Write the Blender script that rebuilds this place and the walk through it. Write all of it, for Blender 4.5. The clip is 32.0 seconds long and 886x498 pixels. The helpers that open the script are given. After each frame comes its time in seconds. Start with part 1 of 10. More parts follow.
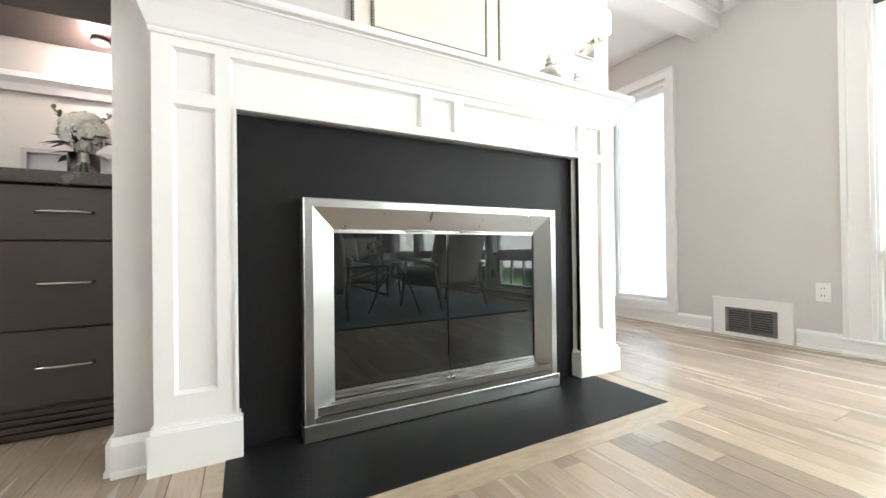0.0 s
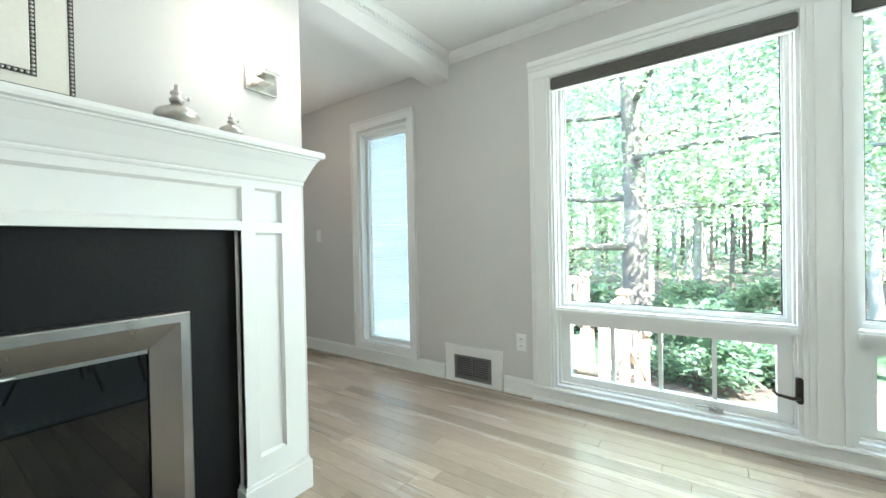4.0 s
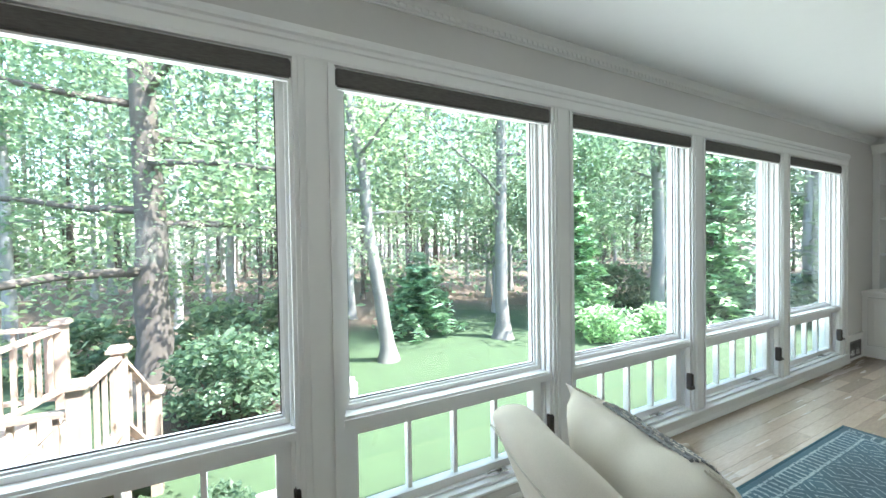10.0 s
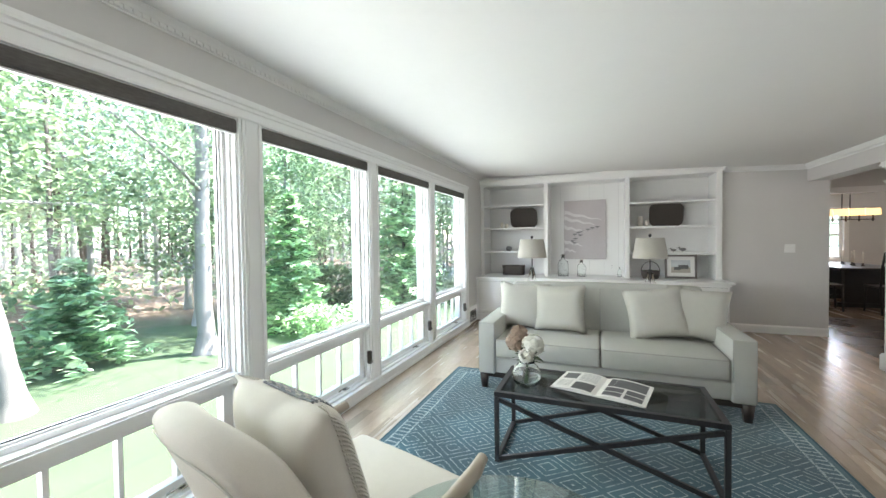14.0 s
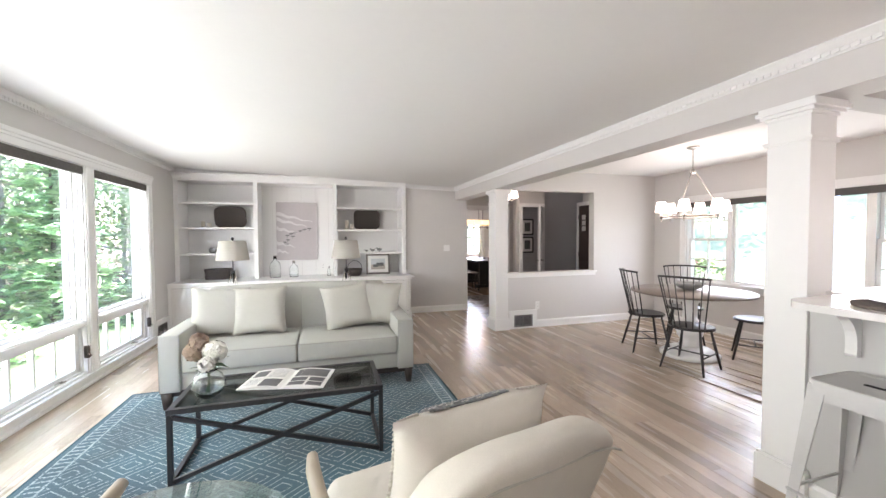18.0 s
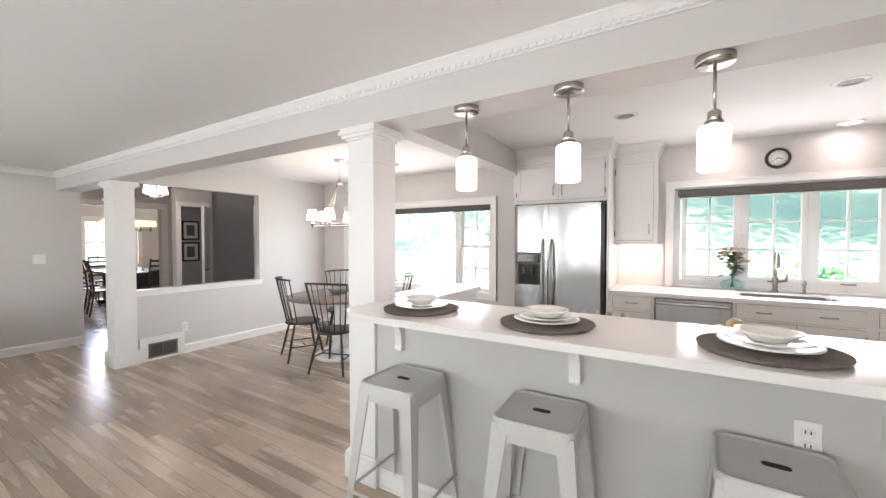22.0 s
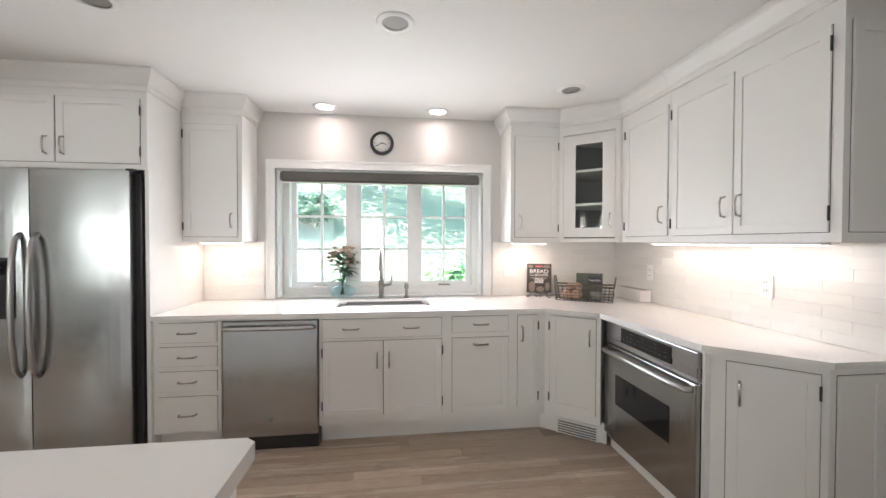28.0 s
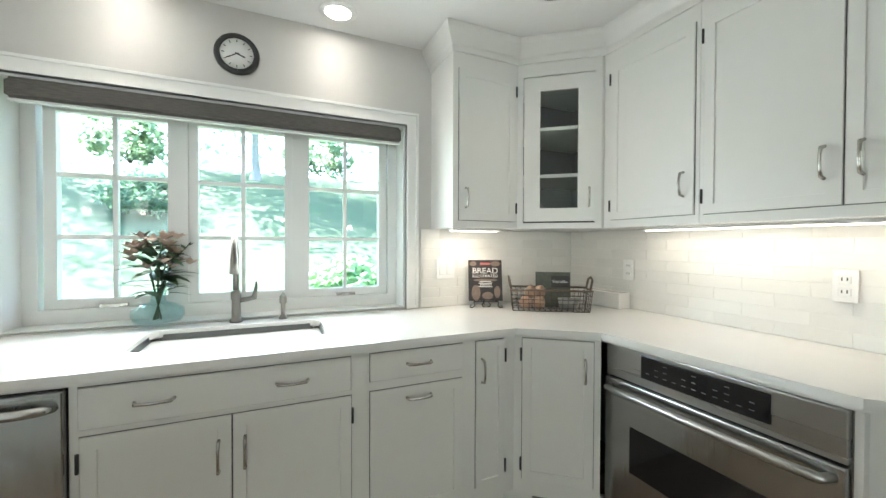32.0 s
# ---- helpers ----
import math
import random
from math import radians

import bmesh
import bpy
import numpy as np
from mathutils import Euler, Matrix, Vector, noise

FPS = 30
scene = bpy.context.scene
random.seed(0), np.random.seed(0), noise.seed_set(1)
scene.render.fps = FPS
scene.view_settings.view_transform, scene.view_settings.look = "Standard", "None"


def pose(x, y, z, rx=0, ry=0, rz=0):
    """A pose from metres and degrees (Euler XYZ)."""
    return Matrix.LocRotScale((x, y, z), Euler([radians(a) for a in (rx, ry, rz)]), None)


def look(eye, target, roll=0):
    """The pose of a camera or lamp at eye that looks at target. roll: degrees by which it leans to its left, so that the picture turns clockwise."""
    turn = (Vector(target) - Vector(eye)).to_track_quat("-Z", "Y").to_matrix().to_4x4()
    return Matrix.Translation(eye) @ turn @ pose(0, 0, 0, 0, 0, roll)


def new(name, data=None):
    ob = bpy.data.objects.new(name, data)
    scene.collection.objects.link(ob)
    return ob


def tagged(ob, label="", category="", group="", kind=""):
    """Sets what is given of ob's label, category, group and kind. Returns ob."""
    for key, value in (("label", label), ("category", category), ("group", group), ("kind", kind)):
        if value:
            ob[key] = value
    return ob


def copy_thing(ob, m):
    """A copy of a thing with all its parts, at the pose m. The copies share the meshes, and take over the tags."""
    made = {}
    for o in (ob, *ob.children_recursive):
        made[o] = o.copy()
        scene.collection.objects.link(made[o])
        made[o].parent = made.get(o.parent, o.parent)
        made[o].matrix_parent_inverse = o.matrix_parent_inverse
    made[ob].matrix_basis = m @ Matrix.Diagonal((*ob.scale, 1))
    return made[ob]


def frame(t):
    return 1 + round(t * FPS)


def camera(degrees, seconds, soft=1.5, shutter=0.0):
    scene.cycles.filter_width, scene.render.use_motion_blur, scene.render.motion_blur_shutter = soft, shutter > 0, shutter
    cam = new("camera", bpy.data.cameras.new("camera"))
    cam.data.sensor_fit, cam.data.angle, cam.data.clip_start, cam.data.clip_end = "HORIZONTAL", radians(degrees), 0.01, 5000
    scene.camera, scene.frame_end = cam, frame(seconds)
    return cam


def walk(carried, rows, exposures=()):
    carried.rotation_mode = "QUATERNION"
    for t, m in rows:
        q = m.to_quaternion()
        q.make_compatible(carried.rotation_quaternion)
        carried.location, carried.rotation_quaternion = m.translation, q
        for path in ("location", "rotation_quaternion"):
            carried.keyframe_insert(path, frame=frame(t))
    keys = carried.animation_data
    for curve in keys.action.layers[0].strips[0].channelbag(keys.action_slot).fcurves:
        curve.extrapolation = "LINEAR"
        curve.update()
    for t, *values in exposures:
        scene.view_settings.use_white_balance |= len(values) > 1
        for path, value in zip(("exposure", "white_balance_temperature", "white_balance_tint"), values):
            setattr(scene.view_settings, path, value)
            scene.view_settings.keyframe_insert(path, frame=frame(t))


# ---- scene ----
cam = camera(98.7, 32.0)
PATH = [
    (0, (0.59, 0.683, 0.636), (1.517, 2.455, 0.648), -0.7),
    (0.5, (0.655, 0.659, 0.669), (1.656, 2.39, 0.682), -0.7),
    (1, (0.727, 0.63, 0.712), (1.812, 2.31, 0.721), -0.8),
    (1.5, (0.802, 0.609, 0.761), (1.982, 2.224, 0.766), -0.8),
    (2, (0.891, 0.602, 0.807), (2.171, 2.139, 0.812), -1.0),
    (2.5, (0.995, 0.595, 0.859), (2.368, 2.049, 0.858), -1.0),
    (4.5, (1.489, 0.633, 1.087), (3.206, 1.657, 1.059), -1.2),
    (5, (1.647, 0.608, 1.155), (3.436, 1.502, 1.116), -1.2),
    (5.5, (1.768, 0.618, 1.196), (3.622, 1.367, 1.148), -1.2),
    (6, (1.877, 0.641, 1.212), (3.788, 1.23, 1.168), -1.1),
    (6.5, (1.98, 0.612, 1.243), (3.936, 1.026, 1.193), -1.1),
    (7, (2.086, 0.562, 1.27), (4.073, 0.786, 1.215), -1.0),
    (7.5, (2.153, 0.535, 1.293), (4.153, 0.547, 1.239), -1.3),
    (8, (2.18, 0.522, 1.296), (4.171, 0.327, 1.277), -1.3),
    (8.5, (2.177, 0.497, 1.32), (4.141, 0.122, 1.293), -1.3),
    (9, (2.17, 0.482, 1.321), (4.087, -0.086, 1.301), -1.2),
    (9.5, (2.154, 0.464, 1.323), (4.007, -0.287, 1.304), -1.0),
    (10, (2.134, 0.453, 1.343), (3.908, -0.471, 1.308), -0.9),
    (10.5, (2.111, 0.43, 1.343), (3.799, -0.641, 1.315), -0.9),
    (11, (2.089, 0.423, 1.336), (3.678, -0.791, 1.311), -1.1),
    (11.5, (2.076, 0.427, 1.333), (3.548, -0.926, 1.31), -1.2),
    (12, (2.039, 0.429, 1.341), (3.392, -1.044, 1.313), -1.1),
    (12.5, (1.999, 0.441, 1.348), (3.215, -1.146, 1.315), -1.1),
    (13, (1.948, 0.454, 1.347), (3.021, -1.234, 1.313), -1.1),
    (13.5, (1.891, 0.484, 1.355), (2.805, -1.295, 1.316), -1.0),
    (14, (1.819, 0.537, 1.367), (2.573, -1.315, 1.317), -0.8),
    (14.5, (1.77, 0.584, 1.369), (2.369, -1.324, 1.315), -0.5),
    (16.5, (1.642, 0.68, 1.37), (1.577, -1.318, 1.31), -0.4),
    (17, (1.612, 0.688, 1.375), (1.37, -1.296, 1.314), -0.3),
    (17.5, (1.582, 0.709, 1.379), (1.166, -1.246, 1.317), -0.3),
    (18, (1.552, 0.724, 1.385), (0.963, -1.186, 1.322), -0.3),
    (18.5, (1.527, 0.748, 1.379), (0.755, -1.096, 1.319), -0.3),
    (19, (1.48, 0.775, 1.374), (0.525, -0.982, 1.316), -0.2),
    (19.5, (1.406, 0.81, 1.387), (0.278, -0.841, 1.326), -0.3),
    (20, (1.319, 0.837, 1.412), (0.029, -0.689, 1.348), -0.3),
    (20.5, (1.211, 0.866, 1.433), (-0.214, -0.536, 1.371), -0.3),
    (21, (1.096, 0.883, 1.427), (-0.442, -0.395, 1.371), -0.1),
    (21.5, (0.967, 0.88, 1.42), (-0.664, -0.276, 1.369), -0.1),
    (22, (0.84, 0.886, 1.426), (-0.865, -0.158, 1.375), -0.1),
    (22.5, (0.695, 0.914, 1.419), (-1.07, -0.025, 1.37), -0.1),
    (23, (0.545, 0.976, 1.421), (-1.266, 0.127, 1.376), -0.1),
    (23.5, (0.409, 1.024, 1.418), (-1.438, 0.259, 1.374), -0.1),
    (24, (0.278, 1.058, 1.405), (-1.604, 0.382, 1.361), -0.1),
    (24.5, (0.153, 1.107, 1.398), (-1.76, 0.528, 1.353), -0.1),
    (25, (0.026, 1.193, 1.391), (-1.915, 0.716, 1.348), -0.1),
    (25.5, (-0.1, 1.304, 1.391), (-2.063, 0.925, 1.347), -0.1),
    (26, (-0.238, 1.403, 1.374), (-2.22, 1.134, 1.338), -0.0),
    (26.5, (-0.365, 1.489, 1.381), (-2.359, 1.344, 1.342), -0.0),
    (28.5, (-0.795, 1.844, 1.363), (-2.757, 2.229, 1.33), 0.1),
    (29, (-0.924, 1.857, 1.342), (-2.853, 2.386, 1.307), 0.1),
    (29.5, (-1.06, 1.854, 1.308), (-2.944, 2.523, 1.277), 0.2),
    (30, (-1.217, 1.86, 1.298), (-3.061, 2.634, 1.262), 0.1),
    (30.5, (-1.358, 1.874, 1.294), (-3.184, 2.691, 1.262), 0.0),
    (31, (-1.496, 1.864, 1.284), (-3.317, 2.691, 1.252), 0.1),
    (31.5, (-1.636, 1.846, 1.286), (-3.458, 2.67, 1.257), 0.1),
    (32, (-1.765, 1.829, 1.294), (-3.591, 2.644, 1.267), 0.2),
]
EXPOSURES = [(0, 5.12, 6650, 21), (2, 4.95, 6400, 15), (4.5, 4.47, 6150, 8), (6, 4.27, 6250, 7), (9, 3.55, 6250, 12), (12, 3.76, 6400, 18),
             (14, 4.06, 6550, 20), (17, 4.38, 6650, 24), (19, 4.66, 6800, 31), (21, 4.74, 6700, 29), (23, 4.27, 6650, 25), (26, 4.12, 6550, 24), (29, 4.48, 6550, 21), (30, 4.38, 6500, 15), (32, 4.20, 6300, 8)]
walk(cam, [(t, look(eye, target, roll)) for t, eye, target, roll in PATH], EXPOSURES)

# ---- world and sun ----
SUN_EL, SUN_AZ = radians(56), radians(224)      # azimuth clockwise from +y
world = bpy.data.worlds.new("world")
scene.world = world
world.use_nodes = True
wn = world.node_tree.nodes
sky = wn.new("ShaderNodeTexSky")
sky.sky_type = "NISHITA"
sky.sun_disc = False
sky.sun_elevation, sky.sun_rotation = SUN_EL, SUN_AZ
world.node_tree.links.new(sky.outputs[0], wn["Background"].inputs[0])
wn["Background"].inputs[1].default_value = 0.15
sun_data = bpy.data.lights.new("sun", "SUN")
sun_data.energy, sun_data.angle, sun_data.color = 2.6, radians(0.5), (1.0, 0.96, 0.90)
sun = new("sun", sun_data)
toward = Vector((math.sin(SUN_AZ) * math.cos(SUN_EL), math.cos(SUN_AZ) * math.cos(SUN_EL), math.sin(SUN_EL)))
sun.matrix_world = look(toward * 60, (0, 0, 0))


POWER = 0.085     # all indoor lamps against the daylight


def point_lamp(name, place, watts, colour=(1.0, 0.86, 0.72), radius=0.04):
    data = bpy.data.lights.new(name, "POINT")
    data.energy, data.color, data.shadow_soft_size = watts * POWER, colour, radius
    lamp = new(name, data)
    lamp.location = place
    return lamp


def spot_lamp(name, place, watts, degrees=110, colour=(1.0, 0.88, 0.76), radius=0.05):
    data = bpy.data.lights.new(name, "SPOT")
    data.energy, data.color, data.shadow_soft_size, data.spot_size, data.spot_blend = watts * POWER, colour, radius, radians(degrees), 1.0
    lamp = new(name, data)
    lamp.location = place
    return lamp


def area_lamp(name, place, target, sx, sy, watts, colour=(1.0, 0.9, 0.8)):
    data = bpy.data.lights.new(name, "AREA")
    data.shape, data.size, data.size_y, data.energy, data.color = "RECTANGLE", sx, sy, watts * POWER, colour
    lamp = new(name, data)
    lamp.matrix_world = look(place, target)
    return lamp
for k in range(5):
    y = 0.86 - k * 1.333
    area_lamp("window_daylight", (3.875, y, 1.3), (0, y, 1.2), 1.1, 1.8, 23, (0.94, 1.0, 0.985))
area_lamp("window_daylight", (3.875, 2.92, 1.1), (0, 2.92, 1.1), 0.5, 1.8, 8, (0.94, 1.0, 1.0))
area_lamp("window_daylight", (-3.70, 1.67, 1.42), (0, 1.67, 1.3), 1.5, 0.85, 10, (0.95, 1.0, 0.99))
area_lamp("window_daylight", (-3.70, -2.5, 1.28), (0, -2.5, 1.2), 2.4, 1.05, 20, (0.95, 1.0, 0.99))


# ---- materials ----
def material(name, colour, rough=0.5, metal=0.0, grain=0.0, scale=40.0, blotch=0.0, bump=0.0, bump_scale=200.0, per_object=0.0, coat=0.0, stretch=(1, 1, 1), spec=0.5):
    """A surface with grain and large blotches of shade, fine relief and, for pieces, a shade of their own."""
    m = bpy.data.materials.new(name)
    m.use_nodes = True
    nt = m.node_tree
    b = nt.nodes["Principled BSDF"]
    b.inputs["Roughness"].default_value, b.inputs["Metallic"].default_value = rough, metal
    b.inputs["Coat Weight"].default_value = coat
    b.inputs["Specular IOR Level"].default_value = spec
    tc = nt.nodes.new("ShaderNodeTexCoord")
    mp = nt.nodes.new("ShaderNodeMapping")
    mp.inputs["Scale"].default_value = stretch
    nt.links.new(tc.outputs["Object"], mp.inputs["Vector"])
    rgb = nt.nodes.new("ShaderNodeRGB")
    rgb.outputs[0].default_value = (*colour, 1)
    out = rgb.outputs[0]

    def shade(out, fac, lo, hi):
        mr = nt.nodes.new("ShaderNodeMapRange")
        mr.inputs["To Min"].default_value, mr.inputs["To Max"].default_value = lo, hi
        nt.links.new(fac, mr.inputs["Value"])
        mx = nt.nodes.new("ShaderNodeMix")
        mx.data_type, mx.blend_type = "RGBA", "MULTIPLY"
        mx.inputs["Factor"].default_value = 1.0
        nt.links.new(out, mx.inputs["A"])
        nt.links.new(mr.outputs[0], mx.inputs["B"])
        return mx.outputs["Result"]

    if grain:
        n = nt.nodes.new("ShaderNodeTexNoise")
        n.inputs["Scale"].default_value, n.inputs["Detail"].default_value = scale, 6
        nt.links.new(mp.outputs[0], n.inputs["Vector"])
        out = shade(out, n.outputs[0], 1 - grain, 1 + grain)
    if blotch:
        n = nt.nodes.new("ShaderNodeTexNoise")
        n.inputs["Scale"].default_value, n.inputs["Detail"].default_value = scale / 16, 3
        nt.links.new(mp.outputs[0], n.inputs["Vector"])
        out = shade(out, n.outputs[0], 1 - blotch, 1 + blotch)
        rr = nt.nodes.new("ShaderNodeMapRange")
        rr.inputs["To Min"].default_value, rr.inputs["To Max"].default_value = max(0.02, rough - 0.08), min(1, rough + 0.08)
        nt.links.new(n.outputs[0], rr.inputs["Value"])
        nt.links.new(rr.outputs[0], b.inputs["Roughness"])
    if per_object:
        oi = nt.nodes.new("ShaderNodeObjectInfo")
        out = shade(out, oi.outputs["Random"], 1 - per_object, 1 + per_object)
    if bump:
        n = nt.nodes.new("ShaderNodeTexNoise")
        n.inputs["Scale"].default_value, n.inputs["Detail"].default_value = bump_scale, 4
        nt.links.new(mp.outputs[0], n.inputs["Vector"])
        bp = nt.nodes.new("ShaderNodeBump")
        bp.inputs["Strength"].default_value, bp.inputs["Distance"].default_value = bump, 0.004
        nt.links.new(n.outputs[0], bp.inputs["Height"])
        nt.links.new(bp.outputs[0], b.inputs["Normal"])
    nt.links.new(out, b.inputs["Base Color"])
    return m


def glow(name, colour, strength):
    m = bpy.data.materials.new(name)
    m.use_nodes = True
    b = m.node_tree.nodes["Principled BSDF"]
    b.inputs["Base Color"].default_value = (*colour, 1)
    b.inputs["Emission Color"].default_value = (*colour, 1)
    b.inputs["Emission Strength"].default_value = strength * 0.3
    return m


def pane_glass(name, tint=(0.97, 1.0, 0.99), gloss=0.06, frost=0.0):
    """Thin flat glass: it lets light through and mirrors a little, more at a grazing angle."""
    m = bpy.data.materials.new(name)
    m.use_nodes = True
    nt = m.node_tree
    nt.nodes.remove(nt.nodes["Principled BSDF"])
    out = nt.nodes["Material Output"]
    clear = nt.nodes.new("ShaderNodeBsdfTransparent")
    clear.inputs[0].default_value = (*tint, 1)
    shine = nt.nodes.new("ShaderNodeBsdfGlossy")
    shine.inputs["Roughness"].default_value = 0.02
    lw = nt.nodes.new("ShaderNodeLayerWeight")
    lw.inputs[0].default_value = 0.5
    pw = nt.nodes.new("ShaderNodeMath")
    pw.operation = "POWER"
    pw.inputs[1].default_value = 4.0
    fr = nt.nodes.new("ShaderNodeMath")
    fr.operation = "MULTIPLY_ADD"
    fr.inputs[1].default_value, fr.inputs[2].default_value = 0.5, gloss * 0.5
    nt.links.new(lw.outputs["Facing"], pw.inputs[0])
    nt.links.new(pw.outputs[0], fr.inputs[0])
    mx = nt.nodes.new("ShaderNodeMixShader")
    nt.links.new(fr.outputs[0], mx.inputs[0])
    nt.links.new(clear.outputs[0], mx.inputs[1])
    nt.links.new(shine.outputs[0], mx.inputs[2])
    end = mx.outputs[0]
    if frost:
        haze = nt.nodes.new("ShaderNodeBsdfTranslucent")
        haze.inputs[0].default_value = (*(min(1.0, 1.6 * c) for c in tint), 1)
        mf = nt.nodes.new("ShaderNodeMixShader")
        mf.inputs[0].default_value = frost
        nt.links.new(end, mf.inputs[1])
        nt.links.new(haze.outputs[0], mf.inputs[2])
        end = mf.outputs[0]
    nt.links.new(end, out.inputs[0])
    return m


WALL = material("wall_paint", (0.60, 0.585, 0.565), 0.6, grain=0.02, scale=30, blotch=0.03, bump=0.06, bump_scale=350)
# greyer and darker than WALL, for the hall's south wall and the bulkhead
WALL_DARK = material("dark_grey_wall", (0.45, 0.44, 0.45), 0.6, grain=0.02, scale=30, blotch=0.03, bump=0.06, bump_scale=350)
CEIL = material("ceiling_paint", (0.80, 0.795, 0.78), 0.75, grain=0.015, scale=20, blotch=0.02, bump=0.05, bump_scale=250)
TRIM = material("white_trim_paint", (0.80, 0.80, 0.785), 0.35, grain=0.015, scale=25, blotch=0.02, bump=0.03, bump_scale=120)
CAB = material("cabinet_paint", (0.76, 0.755, 0.73), 0.38, grain=0.015, scale=25, blotch=0.02, bump=0.03, bump_scale=150)
REVEAL = material("shadow_gap", (0.10, 0.098, 0.095), 0.8, grain=0.05)
GAP = material("dark_gap", (0.03, 0.03, 0.03), 0.8, grain=0.05)
QUARTZ = material("white_quartz", (0.76, 0.75, 0.73), 0.12, grain=0.02, scale=90, blotch=0.015)
STEEL_WAVY = material("rolled_steel_sheet", (0.42, 0.42, 0.415), 0.22, 1.0, grain=0.03, scale=300, blotch=0.02, bump=0.9, bump_scale=2.2, stretch=(1, 1, 1.6))
STEEL_STREAK = material("streaked_steel_sheet", (0.42, 0.42, 0.415), 0.20, 1.0, grain=0.03, scale=300, blotch=0.02, bump=0.8, bump_scale=3.2, stretch=(3.5, 3.5, 0.15))
STEEL = material("brushed_steel", (0.42, 0.42, 0.415), 0.30, 1.0, grain=0.03, scale=300, blotch=0.02, bump=0.015, bump_scale=500, stretch=(1, 1, 0.02))
STEEL_H = material("brushed_steel_level", (0.47, 0.47, 0.46), 0.28, 1.0, grain=0.03, scale=300, blotch=0.02, bump=0.015, bump_scale=500, stretch=(0.02, 0.02, 1))
NICKEL = material("satin_nickel", (0.50, 0.48, 0.45), 0.25, 1.0, grain=0.03)
SLATE = material("honed_black_stone", (0.0085, 0.009, 0.0095), 0.5, grain=0.25, scale=60, blotch=0.12, bump=0.15, bump_scale=90, spec=0.2)
BLACK = material("black_enamel", (0.018, 0.018, 0.019), 0.3, grain=0.1, bump=0.03)
IRON = material("black_iron", (0.022, 0.022, 0.024), 0.5, grain=0.15, bump=0.08)
BLACK_WOOD = material("black_stained_wood", (0.025, 0.024, 0.023), 0.4, grain=0.25, scale=60, stretch=(1, 1, 0.15), bump=0.06)
SHADE_CLOTH = material("charcoal_woven_shade", (0.105, 0.098, 0.09), 0.9, grain=0.55, scale=200, bump=0.4, bump_scale=400, stretch=(1, 0.15, 1))
GLASS = pane_glass("window_glass")
CLEAR = pane_glass("clear_glass", (0.96, 0.99, 0.98), 0.08)
SMOKED = pane_glass("smoked_table_glass", (0.52, 0.56, 0.555), 0.075)
DISC = pane_glass("round_table_glass", (0.82, 0.92, 0.91), 0.26)


# ---- mesh tools ----
def box(bm, x0, x1, y0, y1, z0, z1, m=None):
    vs = [bm.verts.new((x, y, z)) for z in (z0, z1) for x, y in ((x0, y0), (x1, y0), (x1, y1), (x0, y1))]
    if m is not None:
        for v in vs:
            v.co = m @ v.co
    for f in ((3, 2, 1, 0), (4, 5, 6, 7), (0, 1, 5, 4), (1, 2, 6, 5), (2, 3, 7, 6), (3, 0, 4, 7)):
        bm.faces.new([vs[k] for k in f])
    return vs


def bevelled(x0, x1, y0, y1, z0, z1, r=0.004, seg=2):
    bm = bmesh.new()
    box(bm, x0, x1, y0, y1, z0, z1)
    bmesh.ops.bevel(bm, geom=bm.edges[:], offset=r, segments=seg, affect="EDGES", profile=0.5)
    return bm


def prism(bm, outline, z0, z1, m=None):
    """An upright solid on a closed outline (anticlockwise)."""
    lo = [bm.verts.new((x, y, z0)) for x, y in outline]
    hi = [bm.verts.new((x, y, z1)) for x, y in outline]
    if m is not None:
        for v in lo + hi:
            v.co = m @ v.co
    bm.faces.new(lo[::-1]), bm.faces.new(hi)
    n = len(outline)
    for k in range(n):
        bm.faces.new((lo[k], lo[(k + 1) % n], hi[(k + 1) % n], hi[k]))
    return bm


def sweep(bm, profile, a, b, out, up=(0, 0, 1)):
    """A moulding: the profile's (out, up) pairs carried from a to b."""
    a, b, out, up = Vector(a), Vector(b), Vector(out), Vector(up)
    rings = [[bm.verts.new(p + out * u + up * v) for u, v in profile] for p in (a, b)]
    n = len(profile)
    for k in range(n):
        bm.faces.new((rings[0][k], rings[0][(k + 1) % n], rings[1][(k + 1) % n], rings[1][k]))
    bm.faces.new(rings[0][::-1]), bm.faces.new(rings[1])
    return bm


def lathe(bm, profile, seg=24, m=None):
    """Turned about z: profile of (radius, height) from bottom to top."""
    rings = []
    for r, z in profile:
        if r < 1e-5:
            rings.append([bm.verts.new((0, 0, z))])
        else:
            rings.append([bm.verts.new((r * math.cos(2 * math.pi * k / seg), r * math.sin(2 * math.pi * k / seg), z)) for k in range(seg)])
    for lo, hi in zip(rings, rings[1:]):
        for k in range(seg):
            k2 = (k + 1) % seg
            if len(lo) == 1 and len(hi) == 1:
                continue
            if len(lo) == 1:
                bm.faces.new((lo[0], hi[k2], hi[k])).smooth = True
            elif len(hi) == 1:
                bm.faces.new((lo[k], lo[k2], hi[0])).smooth = True
            else:
                bm.faces.new((lo[k], lo[k2], hi[k2], hi[k])).smooth = True
    if m is not None:
        for ring in rings:
            for v in ring:
                v.co = m @ v.co
    return bm


